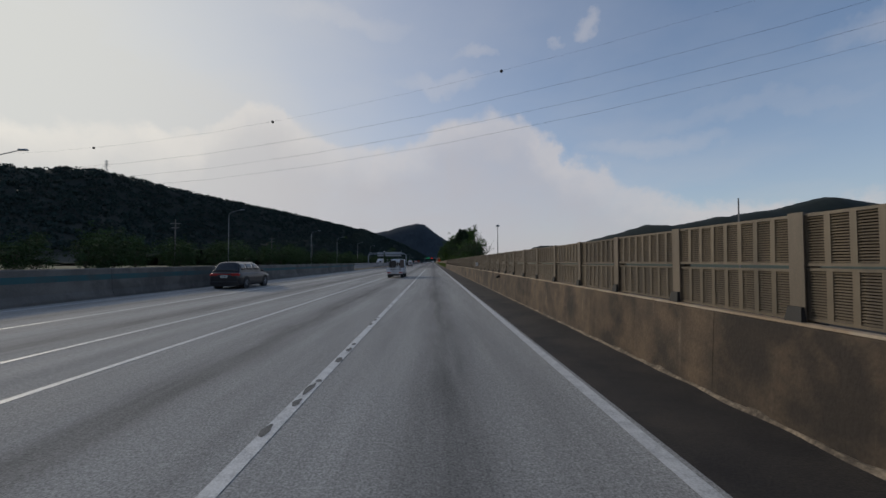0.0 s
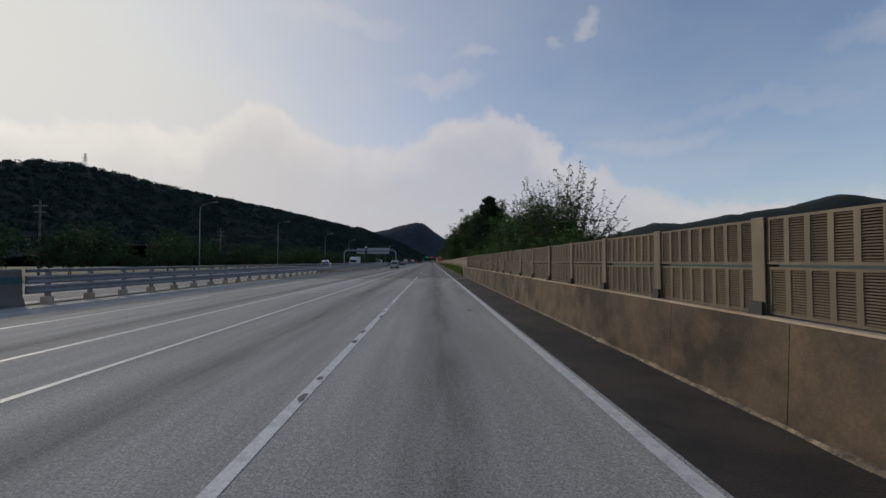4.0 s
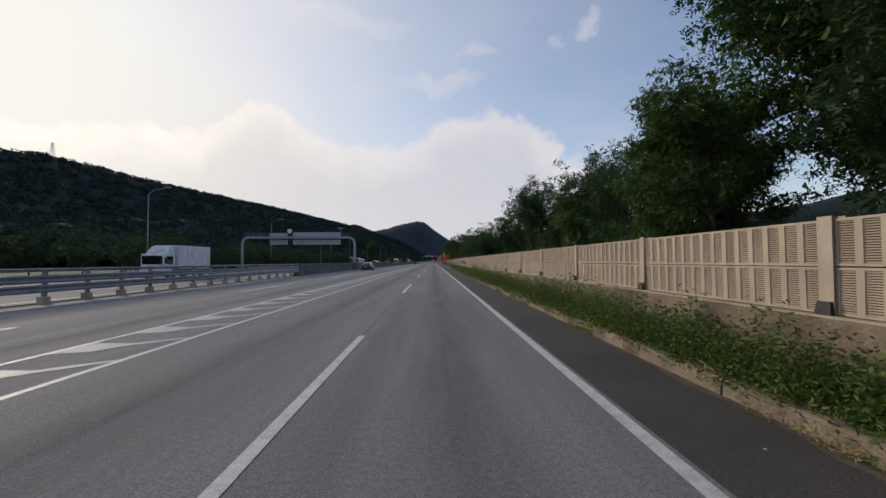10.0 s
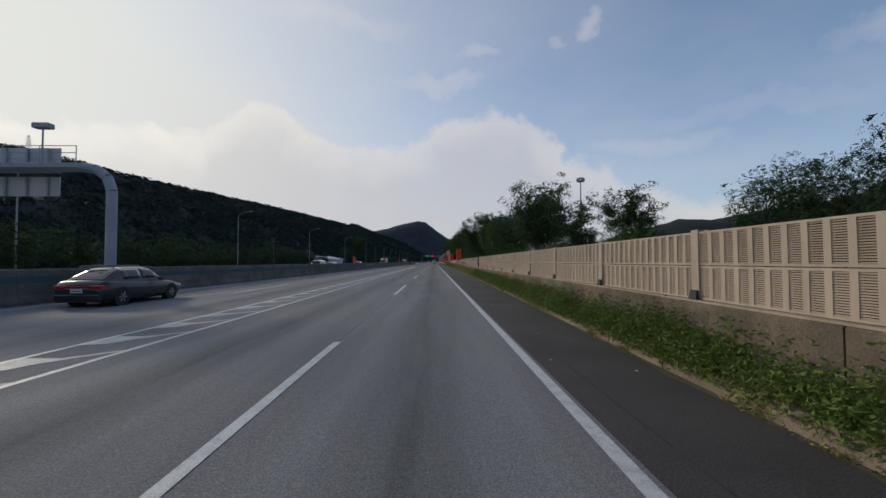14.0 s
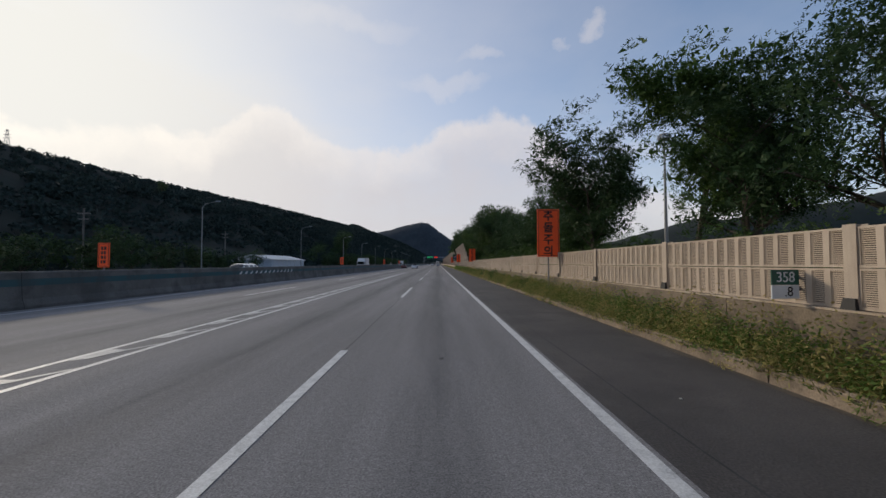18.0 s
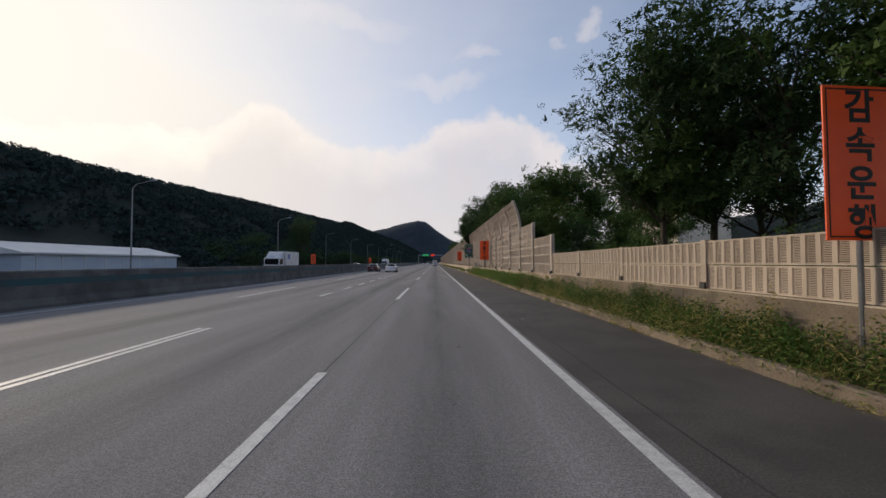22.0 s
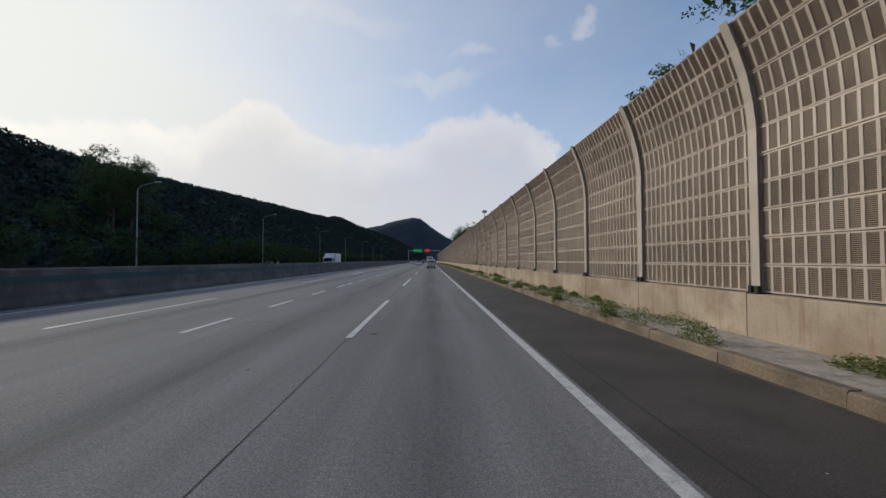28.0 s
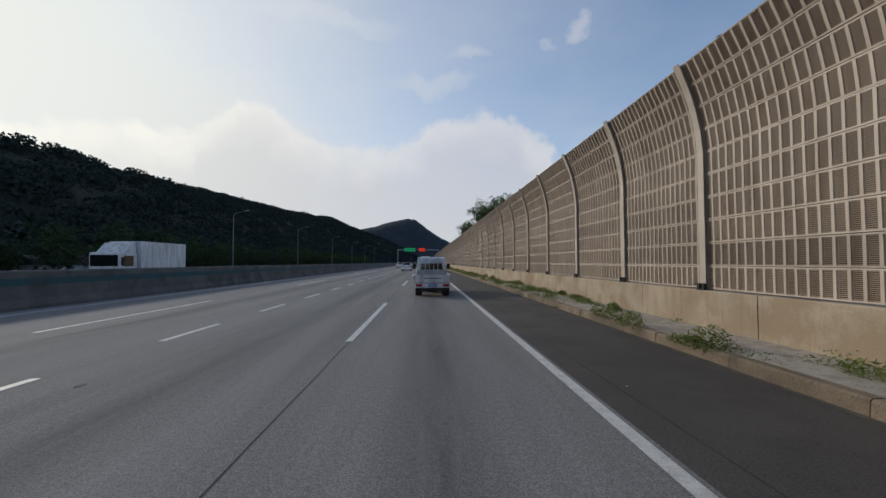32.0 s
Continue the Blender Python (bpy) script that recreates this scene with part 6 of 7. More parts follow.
def box_lorry(name, at, label, turn=0.0, length=7.5, mark=True):
    e = thing(name, at, label, "lorry", turn=turn)
    h = length / 2
    bm = boxes((-1.1, 1.1, h - 1.75, h, 0.5, 2.45), bevel=0.12)
    cab = part("cab", bm, V_TRUCK, e, "white lorry cab")
    part("wind_deflector", loft(bmesh.new(), [[(-1.0, h - 0.5, 2.4), (1.0, h - 0.5, 2.4), (1.0, h - 1.7, 2.4), (-1.0, h - 1.7, 2.4)], [(-0.95, h - 1.25, 3.15), (0.95, h - 1.25, 3.15), (0.95, h - 1.7, 3.2), (-0.95, h - 1.7, 3.2)]], smooth=False), V_TRUCK, cab)
    pane(cab, "windscreen", [(0.95, h + 0.001, 1.45), (-0.95, h + 0.001, 1.45), (-0.95, h + 0.001, 2.25), (0.95, h + 0.001, 2.25)], V_GLASS)
    for s in (-1, 1):
        q = [(s * 1.101, h - 1.3, 1.45), (s * 1.101, h - 0.3, 1.45), (s * 1.101, h - 0.4, 2.2), (s * 1.101, h - 1.3, 2.2)]
        pane(cab, "side_window", q if s > 0 else [q[1], q[0], q[3], q[2]], V_GLASS)
        part("mirror", boxes((min(s * 1.15, s * 1.35), max(s * 1.15, s * 1.35), h - 0.1, h, 1.5, 2.1), bevel=0.03), V_UNDER, cab)
        part("headlamp", boxes((min(s * 0.6, s * 1.0), max(s * 0.6, s * 1.0), h - 0.05, h + 0.02, 0.75, 0.95), bevel=0.02), V_CLEAR, cab)
        for yy, rr in ((h - 1.0, 0.45), (-h + 1.3, 0.45)):
            wheel(e, s * 0.95, yy, rr, 0.3)
    part("bumper", boxes((-1.1, 1.1, h - 0.1, h + 0.05, 0.4, 0.72), bevel=0.03), V_UNDER, cab)
    b = part("cargo_box", boxes((-1.2, 1.2, -h, h - 1.95, 0.95, 3.3), bevel=0.03), V_TRUCK, e, "white cargo box")
    if mark:
        part("blue_mark", boxes((-1.206, -1.2, h - 3.6, h - 2.9, 2.2, 2.9)), V_PLATE_BLUE, b, "plain blue mark")
    part("chassis", boxes((-0.45, 0.45, -h, h - 0.3, 0.55, 0.95)), V_UNDER, e)
    return e


def coach(name, at, label, turn=0.0):
    e = thing(name, at, label, "bus", turn=turn)
    body = part("body", boxes((-1.22, 1.22, -5.5, 5.5, 0.35, 3.2), bevel=0.14), V_WHITE, e)
    pane(body, "rear_window", [(-0.95, -5.502, 1.9), (0.95, -5.502, 1.9), (0.95, -5.502, 2.85), (-0.95, -5.502, 2.85)], V_GLASS)
    for s in (-1, 1):
        q = [(s * 1.221, -5.1, 1.75), (s * 1.221, 5.1, 1.75), (s * 1.221, 5.1, 2.75), (s * 1.221, -5.1, 2.75)]
        pane(body, "side_window", q if s > 0 else [q[1], q[0], q[3], q[2]], V_GLASS)
        part("tail_lamp", boxes((min(s * 0.9, s * 1.15), max(s * 0.9, s * 1.15), -5.53, -5.48, 0.9, 1.35), bevel=0.02), V_TAIL, e)
        for yy in (-3.2, 3.4):
            wheel(e, s * 1.05, yy, 0.48, 0.3)
    plate(e, -5.52, 0.7)
    return e


light_truck("cargo_truck", (-5.9, 43.9, 0), "white light truck with black and brown boards in its bed", load="boards")
light_truck("pickup_truck", (-1.64, 512.9, 0), "white light pickup truck with an empty bed and barred rear window", blue_plate=True)
light_truck("crew_cab_truck", (-11.0, 159.6, 0), "white crew-cab truck with its load under a dark tarpaulin", crew=True, load="tarp", lettering=False)
car("suv", (-15.0, 27.6, 0), V_BLACK, "black sport utility vehicle with red tail lamps", "car", length=4.75, width=1.9, height=1.72, boot=0.5, hood=1.2, tall=True, hatch=True)
car("sedan", (-14.75, 236.6, 0), V_DARK, "dark blue-grey fastback car", length=4.8, width=1.86, height=1.5, boot=0.5, hood=1.35, hatch=True, fast=True)
car("sedan", (-13.4, 417.5, 0), V_RED, "dark red saloon car", length=4.9, width=1.86, height=1.47)
car("sedan", (-9.55, 413.0, 0), V_WHITE, "white saloon car with red tail lamps", length=4.9, width=1.86, height=1.48)
car("suv", (-5.6, 569.0, 0), V_WHITE, "white sport utility vehicle", "car", length=4.7, width=1.88, height=1.68, boot=0.5, hood=1.2, tall=True, hatch=True)
car("sedan", (-9.5, 610.0, 0), V_WHITE, "white saloon car in the queue ahead", length=4.8)
car("sedan", (-5.6, 633.0, 0), V_DARK, "dark saloon car in the queue ahead", length=4.8)
coach("coach", (-1.9, 603.0, 0), "white coach in the queue on the motorway")
car("sedan", (-20.2, 132.5, 0), V_WHITE, "white estate car with a roof box on the opposite road", turn=180, length=4.7, height=1.52, hatch=True, roof_box=True)
car("van", (-20.5, 284.5, 0), V_WHITE, "white van on the opposite carriageway", "van", turn=180, length=4.9, width=1.9, height=1.95, hood=0.9, boot=0.4, tall=True, hatch=True)
car("sedan", (-20.5, 292.0, 0), V_WHITE, "white saloon car on the opposite carriageway", turn=180, height=1.62, tall=True, hatch=True, boot=0.5)
car("suv", (-20.5, 318.0, 0), V_WHITE, "white estate car on the opposite carriageway", "car", turn=180, height=1.72, tall=True, hatch=True, boot=0.5)
box_lorry("box_lorry", (-24.5, 401.0, 0), "white box lorry with a blue mark on its side", turn=180)
box_lorry("box_lorry", (-28.2, 200.0, 0), "white box lorry on the opposite carriageway", turn=180, mark=False)
box_lorry("box_lorry", (-24.5, 524.0, 0), "plain white box lorry on the opposite carriageway", turn=180, mark=False)
car("sedan", (-20.5, 436.0, 0), V_WHITE, "white saloon car on the opposite carriageway", turn=180, height=1.58, tall=True, hatch=True, boot=0.5)


# ---- signs, lamps, gantries, wires, buildings ----
M_ORANGE = paint("orange_sheeting", (1.0, 0.105, 0.012), (0.93, 0.09, 0.01), 2.0, 0.5, fine=0.04)
M_SIGN_GREEN = paint("green_sheeting", (0.012, 0.085, 0.06), (0.010, 0.07, 0.05), 2.0, 0.45, fine=0.03)
M_SIGN_BLUE = paint("blue_sheeting", (0.03, 0.05, 0.30), None, 2.0, 0.45, fine=0.03)
M_SIGN_RED = paint("red_sheeting", (0.45, 0.03, 0.04), None, 2.0, 0.45, fine=0.03)
M_SIGN_WHITE = paint("white_sheeting", (0.70, 0.72, 0.72), None, 2.0, 0.45, fine=0.03)
M_BLACK_INK = paint("black_ink", (0.015, 0.012, 0.012), None, 3.0, 0.6)
M_POLE = paint("steel_pole", (0.20, 0.20, 0.20), (0.14, 0.14, 0.14), 3.0, 0.5, metal=0.4)
M_GREY_PAINT = paint("grey_gantry_paint", (0.27, 0.31, 0.36), (0.22, 0.26, 0.31), 1.0, 0.5, fine=0.05)
M_SIGN_BACK = paint("sign_back", (0.40, 0.43, 0.47), (0.33, 0.36, 0.40), 0.8, 0.5, metal=0.2)
M_DOOR = paint("beige_door", (0.52, 0.44, 0.34), (0.42, 0.34, 0.26), 1.2, 0.55, streak=(0.3, 0.24, 0.18))
M_SHED = paint("pale_blue_cladding", (0.36, 0.43, 0.52), (0.42, 0.48, 0.55), 0.4, 0.5)
M_SHED_ROOF = paint("white_metal_roof", (0.60, 0.62, 0.64), (0.5, 0.52, 0.54), 0.5, 0.45)
M_WIRE = paint("cable", (0.03, 0.03, 0.03), None, 1.0, 0.6)


def lamp_light(name, colour, strength):
    m = bpy.data.materials.new(name)
    m.use_nodes = True
    n = Nodes(m.node_tree)
    n.add("ShaderNodeOutputMaterial", {0: n.add("ShaderNodeEmission", {0: (*colour, 1), 1: strength}).outputs[0]})
    return m


M_LED_RED, M_LED_GREEN = lamp_light("red_display", (1.0, 0.06, 0.04), 0.7), lamp_light("green_display", (0.05, 0.8, 0.35), 0.35)


def words(parent, name, body, x, y, z, size, material, centre=True, bold=0.0):
    """Lettering in the built-in font, upright, facing -y, turned into a mesh."""
    cu = bpy.data.curves.new(name, "FONT")
    cu.body, cu.size, cu.extrude, cu.offset = body, size, 0.003, bold
    cu.align_x, cu.align_y = ("CENTER" if centre else "LEFT"), "CENTER"
    tmp = bpy.data.objects.new("tmp", cu)
    me = bpy.data.meshes.new_from_object(tmp)
    bpy.data.objects.remove(tmp)
    me.materials.clear()
    me.materials.append(material)
    ob = new(name, me)
    ob.parent = parent
    ob.matrix_basis = pose(x, y, z, 90, 0, 0)
    return ob


def warning_board(at, text, turn, label, w=1.02, h=2.15, z0=1.8):
    e = thing("warning_sign", at, label, "sign", "orange warning boards", turn=turn)
    part("pole", tube(bmesh.new(), (0, 0.04, -at[2]), (0, 0.04, z0 + h - 0.1), 0.035, 0.035, 8), M_POLE, e)
    b = part("board", boxes((-w / 2, w / 2, -0.012, 0.012, z0, z0 + h), bevel=0.004), M_ORANGE, e, "orange reflective board")
    k = 0.02
    rim = boxes((-w / 2 + 0.04, w / 2 - 0.04, -0.016, -0.012, z0 + 0.04, z0 + 0.04 + k), (-w / 2 + 0.04, w / 2 - 0.04, -0.016, -0.012, z0 + h - 0.04 - k, z0 + h - 0.04),
                (-w / 2 + 0.04, -w / 2 + 0.04 + k, -0.016, -0.012, z0 + 0.06, z0 + h - 0.06), (w / 2 - 0.04 - k, w / 2 - 0.04, -0.016, -0.012, z0 + 0.06, z0 + h - 0.06))
    part("border", rim, M_BLACK_INK, b)
    if text:
        for i, ch in enumerate(text):
            words(b, "letter", ch, 0, -0.014, z0 + h * (1 - (i + 0.55) / len(text)) - 0.02, h * 0.235, M_BLACK_INK, bold=0.012)
    else:
        bars(b, -0.0125, z0 + 0.15, w * 0.45, h - 0.3, 4, M_BLACK_INK, -1, 2)
    return e


warning_board((3.2, 297.8, 0.16), "추돌주의", 3, "orange warning board with black letters on a verge pole")
warning_board((4.0, 346.9, 0.16), "감속운행", 4, "large orange slow-down board with black letters on a pole", w=1.1)
warning_board((3.75, 386.6, 0.16), "추돌주의", 3, "orange collision warning board on a pole before the tall barrier")
warning_board((3.75, 431.9, 0.19), "감속운행", 3, "orange warning board on a pole on the paved strip")
for yy in (298.8, 343.7, 390.2, 432.6):
    warning_board((MEDIAN_X(yy) - 0.31, yy, 1.42), "", 0, "small orange warning board on the median barrier", w=0.55, h=1.15, z0=0.12)

# green junction sign
e = thing("junction_sign", (3.55, 405.0, 0.19), "dark green junction sign with a route shield on a leaning pole", "sign", turn=6)
part("pole", tube(bmesh.new(), (0.12, 0.06, -0.1), (0.02, 0.06, 4.1), 0.055, 0.055, 10), M_POLE, e)
b = part("panel", boxes((-0.66, 0.66, -0.015, 0.015, 2.2, 4.42), bevel=0.004), M_SIGN_GREEN, e, "dark green sign panel")
part("border", boxes(*[(x0, x1, -0.018, -0.015, z0, z1) for x0, x1, z0, z1 in ((-0.64, 0.64, 2.22, 2.235), (-0.64, 0.64, 4.385, 4.40), (-0.64, -0.625, 2.22, 4.4), (0.625, 0.64, 2.22, 4.4), (-0.62, 0.62, 3.93, 3.945), (-0.62, 0.62, 2.86, 2.875))]), M_SIGN_WHITE, b)
for k, ch in enumerate("분기점"):
    words(b, "letter", ch, (k - 1) * 0.40, -0.018, 4.14, 0.30, M_SIGN_WHITE)
out = [(0.0, -0.36), (0.20, -0.28), (0.33, -0.06), (0.33, 0.10), (0.26, 0.20), (0.33, 0.32), (0.18, 0.36), (0.0, 0.32), (-0.18, 0.36), (-0.33, 0.32), (-0.26, 0.20), (-0.33, 0.10), (-0.33, -0.06), (-0.20, -0.28)]


def flat_shape(outline, z, scale, y, thick, material, parent, name):
    bm = bmesh.new()
    a = [bm.verts.new((px * scale, y, z + pz * scale)) for px, pz in outline]
    f = bm.faces.new(a)
    r = bmesh.ops.extrude_face_region(bm, geom=[f])
    bmesh.ops.translate(bm, verts=[v for v in r["geom"] if isinstance(v, bmesh.types.BMVert)], vec=(0, -thick, 0))
    bmesh.ops.recalc_face_normals(bm, faces=bm.faces)
    return part(name, bm, material, parent)


flat_shape(out, 3.40, 1.08, -0.015, 0.004, M_SIGN_WHITE, b, "shield_rim")
flat_shape(out, 3.40, 0.98, -0.019, 0.003, M_SIGN_BLUE, b, "shield")
flat_shape([(-0.27, 0.20), (0.27, 0.20), (0.31, 0.31), (0.17, 0.345), (0, 0.31), (-0.17, 0.345), (-0.31, 0.31)], 3.40, 0.97, -0.022, 0.003, M_SIGN_RED, b, "shield_top")
for k, ch in enumerate("37"):
    words(b, "numeral", ch, (k - 0.5) * 0.25, -0.024, 3.33, 0.42, M_SIGN_WHITE)
part("arrow", boxes((-0.32, -0.22, -0.019, -0.015, 2.30, 2.74), (-0.45, -0.22, -0.0195, -0.015, 2.64, 2.74)), M_SIGN_WHITE, b)
flat_shape([(-0.60, 2.69), (-0.42, 2.58), (-0.42, 2.80)], 0, 1.0, -0.015, 0.005, M_SIGN_WHITE, b, "arrow_head")
words(b, "distance", "1.5km", 0.25, -0.018, 2.36, 0.22, M_SIGN_WHITE)

# kilometre plates on the barrier
def km_plate(at, text, label):
    e = thing("kilometre_sign", at, label, "sign", turn=8)
    u = part("upper_plate", boxes((-0.23, 0.23, -0.01, 0.01, 0.2, 0.42), bevel=0.003), M_SIGN_GREEN, e, "green plate")
    l = part("lower_plate", boxes((-0.23, 0.23, -0.01, 0.01, 0.0, 0.196), bevel=0.003), M_SIGN_WHITE, e, "white plate")
    part("bracket", boxes((0.0, 0.38, 0.012, 0.03, 0.12, 0.16), (0.0, 0.38, 0.012, 0.03, 0.28, 0.32)), M_POLE, e)
    if text:
        words(u, "number", text[0], 0, -0.012, 0.305, 0.21, M_SIGN_WHITE)
        words(l, "number", text[1], 0.05, -0.012, 0.095, 0.20, M_BLACK_INK)
    else:
        bars(u, -0.0105, 0.24, 0.36, 0.14, 1, M_SIGN_WHITE, -1, 3)
        bars(l, -0.0105, 0.04, 0.2, 0.12, 1, M_BLACK_INK, -1, 2)


km_plate((WALL_X(213.4) - 0.36, 213.1, 1.2), ("358", ".9"), "green and white kilometre plate fixed to a barrier post")
km_plate((WALL_X(286) - 0.30, 285.6, 1.15), ("358", ".8"), "green and white kilometre plate fixed to a barrier post")
km_plate((WALL_X(398.6) - 0.38, 398.6, 1.12), None, "small green and white plate fixed to the tall barrier")
e = thing("barrier_plate", (WALL_X(32) - 0.10, 32.3, 1.32), "small white plate fixed to the bridge barrier", "sign", turn=8)
part("plate", boxes((-0.15, 0.15, -0.008, 0.008, 0, 0.3), bevel=0.003), M_SIGN_WHITE, e)
part("bracket", boxes((0.0, 0.16, 0.009, 0.02, 0.13, 0.17)), M_POLE, e)

# emergency doors in the barriers
def service_door(name, y, x, width, z0, z1, label):
    e = thing(name, (x, y, z0), label, "door", kind="structure")
    h = z1 - z0
    part("frame", boxes((-0.06, 0.08, 0.0, 0.07, 0, h), (-0.06, 0.08, width - 0.07, width, 0, h), (-0.06, 0.08, 0, width, h - 0.08, h), bevel=0.004), M_RUST, e, "rusted steel frame")
    leaf = part("leaf", boxes((0.06, 0.10, 0.04, width - 0.04, 0.02, h - 0.05), bevel=0.004), M_DOOR, e, "beige steel door leaf")
    part("handle", boxes((0.02, 0.06, 0.14, 0.18, h * 0.4, h * 0.55), bevel=0.008), M_RUST, leaf)
    return e


d = service_door("door_1", LOW_POST(32) + 0.06, WALL_X(LOW_POST(32)) - 0.02, 0.98, BASE, BASE + 1.09, "beige steel service door in the low sound barrier")
n = part("notice", boxes((0.052, 0.06, 0.3, 0.8, 0.62, 0.92)), M_SIGN_WHITE, d, "white notice")
for k in range(3):
    part("lettering", boxes((0.048, 0.052, 0.36 + 0.14 * k, 0.45 + 0.14 * k, 0.72, 0.84)), M_POLE, n)
service_door("door_2", TALL_POST(7) + 0.08, WALL_X(TALL_POST(7)) - 0.02, 0.78, BASE, BASE + 4 * TALL_ROW, "beige steel service door in the tall sound barrier")

# street lamps beyond the opposite carriageway
lamp = thing("street_lamp", (-43.0, 38.0, -0.3), "tall grey street lamp with one long arm", "street lamp", "street lamps along the road")
part("base_plate", boxes((-0.25, 0.25, -0.25, 0.25, 0, 0.35), bevel=0.03), M_MEDIAN, lamp)
part("pole", tube(bmesh.new(), (0, 0, 0.2), (0, 0, 11.6), 0.11, 0.06, 10), M_GALV, lamp)
bm = tube(bmesh.new(), (0, 0, 11.5), (0.5, 0, 12.1), 0.055, 0.05, 8)
tube(bm, (0.5, 0, 12.1), (2.4, 0, 12.55), 0.05, 0.04, 8)
arm = part("arm", bm, M_GALV, lamp)
part("lamp_head", boxes((2.25, 3.05, -0.16, 0.16, 12.50, 12.66), bevel=0.05), M_GREY_PAINT, arm, "flat grey lamp head")
for xx, yy in ((-43, -8), (-43, 81), (-43, 135.5), (-42.5, 169.8), (-42.5, 215.9), (-42.5, 259), (-42.5, 303), (-41.5, 347.3), (-40.5, 393), (-38.6, 435.5), (-41, 485.5), (-40, 523.3), (-41, 574), (-40, 612), (-40, 656), (-40, 700), (-40, 744), (-40, 788)):
    copy_thing(lamp, pose(xx, yy, -0.3))
utility = thing("utility_pole", (-44.0, 66.0, -0.3), "thin concrete utility pole with crossarms", "pole", "utility poles")
part("shaft", tube(bmesh.new(), (0, 0, 0), (0, 0, 9.0), 0.14, 0.09, 8), M_MEDIAN, utility)
part("crossarm", boxes((-0.8, 0.8, -0.05, 0.05, 8.3, 8.42), (-0.6, 0.6, -0.05, 0.05, 7.6, 7.7)), M_POLE, utility)
for xx, yy in ((-47, 20), (-46, 110), (-47, 150), (-46, 330), (-47, 365)):
    copy_thing(utility, pose(xx, yy, -0.3))

# sign gantry over the opposite carriageway, seen from behind
g = thing("sign_gantry", (0, 239.7, 0), "grey arched steel gantry carrying large sign panels, seen from behind", "gantry")
for sx, x in ((1, -17.95), (-1, -40.5)):
    bm = bmesh.new()
    pts = [(x, -0.1), (x, 5.3), (x - sx * 0.25, 6.0), (x - sx * 0.8, 6.42), (x - sx * 1.5, 6.52)]
    for p, q in zip(pts, pts[1:]):
        tube(bm, (p[0], 0, p[1]), (q[0], 0, q[1]), 0.24, 0.24, 12)
    part("leg", bm, M_GREY_PAINT, g, "grey steel leg curving into the beam")
part("pier", boxes((-18.5, -17.3, -1.2, 1.2, -0.1, 1.55), bevel=0.06), M_MEDIAN, g, "concrete block round the leg")
part("beam", boxes((-39.2, -19.3, -0.2, 0.2, 6.32, 6.72), bevel=0.04), M_GREY_PAINT, g)
part("walkway", boxes((-40.0, -18.9, -1.0, -0.25, 6.30, 6.36)), M_GREY_PAINT, g)
rail = bmesh.new()
for k in range(13):
    x = -39.8 + k * 1.74
    tube(rail, (x, -0.98, 6.36), (x, -0.98, 7.36), 0.022, 0.022, 5)
for z in (6.7, 7.0, 7.34):
    tube(rail, (-39.8, -0.98, z), (-18.9, -0.98, z), 0.02, 0.02, 5)
part("railing", rail, M_GREY_PAINT, g)


def sign_rear(x0, x1, z0, z1, nbars):
    p = part("sign_panel", boxes((x0, x1, 0.35, 0.42, z0, z1), bevel=0.01), M_SIGN_BACK, g, "bare metal back of a road sign")
    for k in range(nbars):
        xx = x0 + (x1 - x0) * (k + 0.5) / nbars
        part("stiffener", boxes((xx - 0.04, xx + 0.04, 0.24, 0.345, z0 + 0.03, z1 - 0.03)), M_GREY_PAINT, p)


sign_rear(-30.5, -20.9, 6.3, 7.6, 9)
sign_rear(-30.5, -20.9, 5.1, 6.1, 9)
sign_rear(-35.2, -31.6, 6.3, 7.4, 4)
sign_rear(-35.2, -31.6, 5.1, 6.1, 4)
cl = part("clock_disc", tube(bmesh.new(), (-31.0, -0.3, 7.85), (-31.0, -0.1, 7.85), 0.45, 0.45, 18), M_SIGN_WHITE, g, "round white dish")
part("mast", tube(bmesh.new(), (-20.6, -0.9, 6.4), (-20.6, -0.9, 8.3), 0.04, 0.04, 6), M_GREY_PAINT, g)
part("floodlight", boxes((-21.0, -20.2, -1.1, -0.7, 8.2, 8.45), bevel=0.03), M_GREY_PAINT, g)

# gantry with lit message boards far ahead
g2 = thing("message_gantry", (0, 705, 0), "distant gantry with green and red lit message boards", "gantry")
for x in (-16.6, 4.9):
    part("leg", tube(bmesh.new(), (x, 0, 0), (x, 0, 8.6), 0.25, 0.2, 10), M_GREY_PAINT, g2)
part("beam", boxes((-16.8, 5.1, -0.3, 0.3, 8.0, 8.5), bevel=0.04), M_GREY_PAINT, g2)
for x0, x1, m in ((-13.4, -6.4, M_LED_GREEN), (-5.6, -1.6, M_LED_RED)):
    p = part("message_board", boxes((x0, x1, -0.7, -0.3, 7.2, 9.4), bevel=0.05), M_DARK, g2, "black message board")
    bm = bmesh.new()
    for r in range(2):
        xx = x0 + 0.3
        while xx < x1 - 0.9:
            box(bm, xx, xx + 0.62, -0.712, -0.7, 7.5 + r * 0.95, 8.15 + r * 0.95)
            xx += 0.85
    part("lit_bars", bm, m, p)

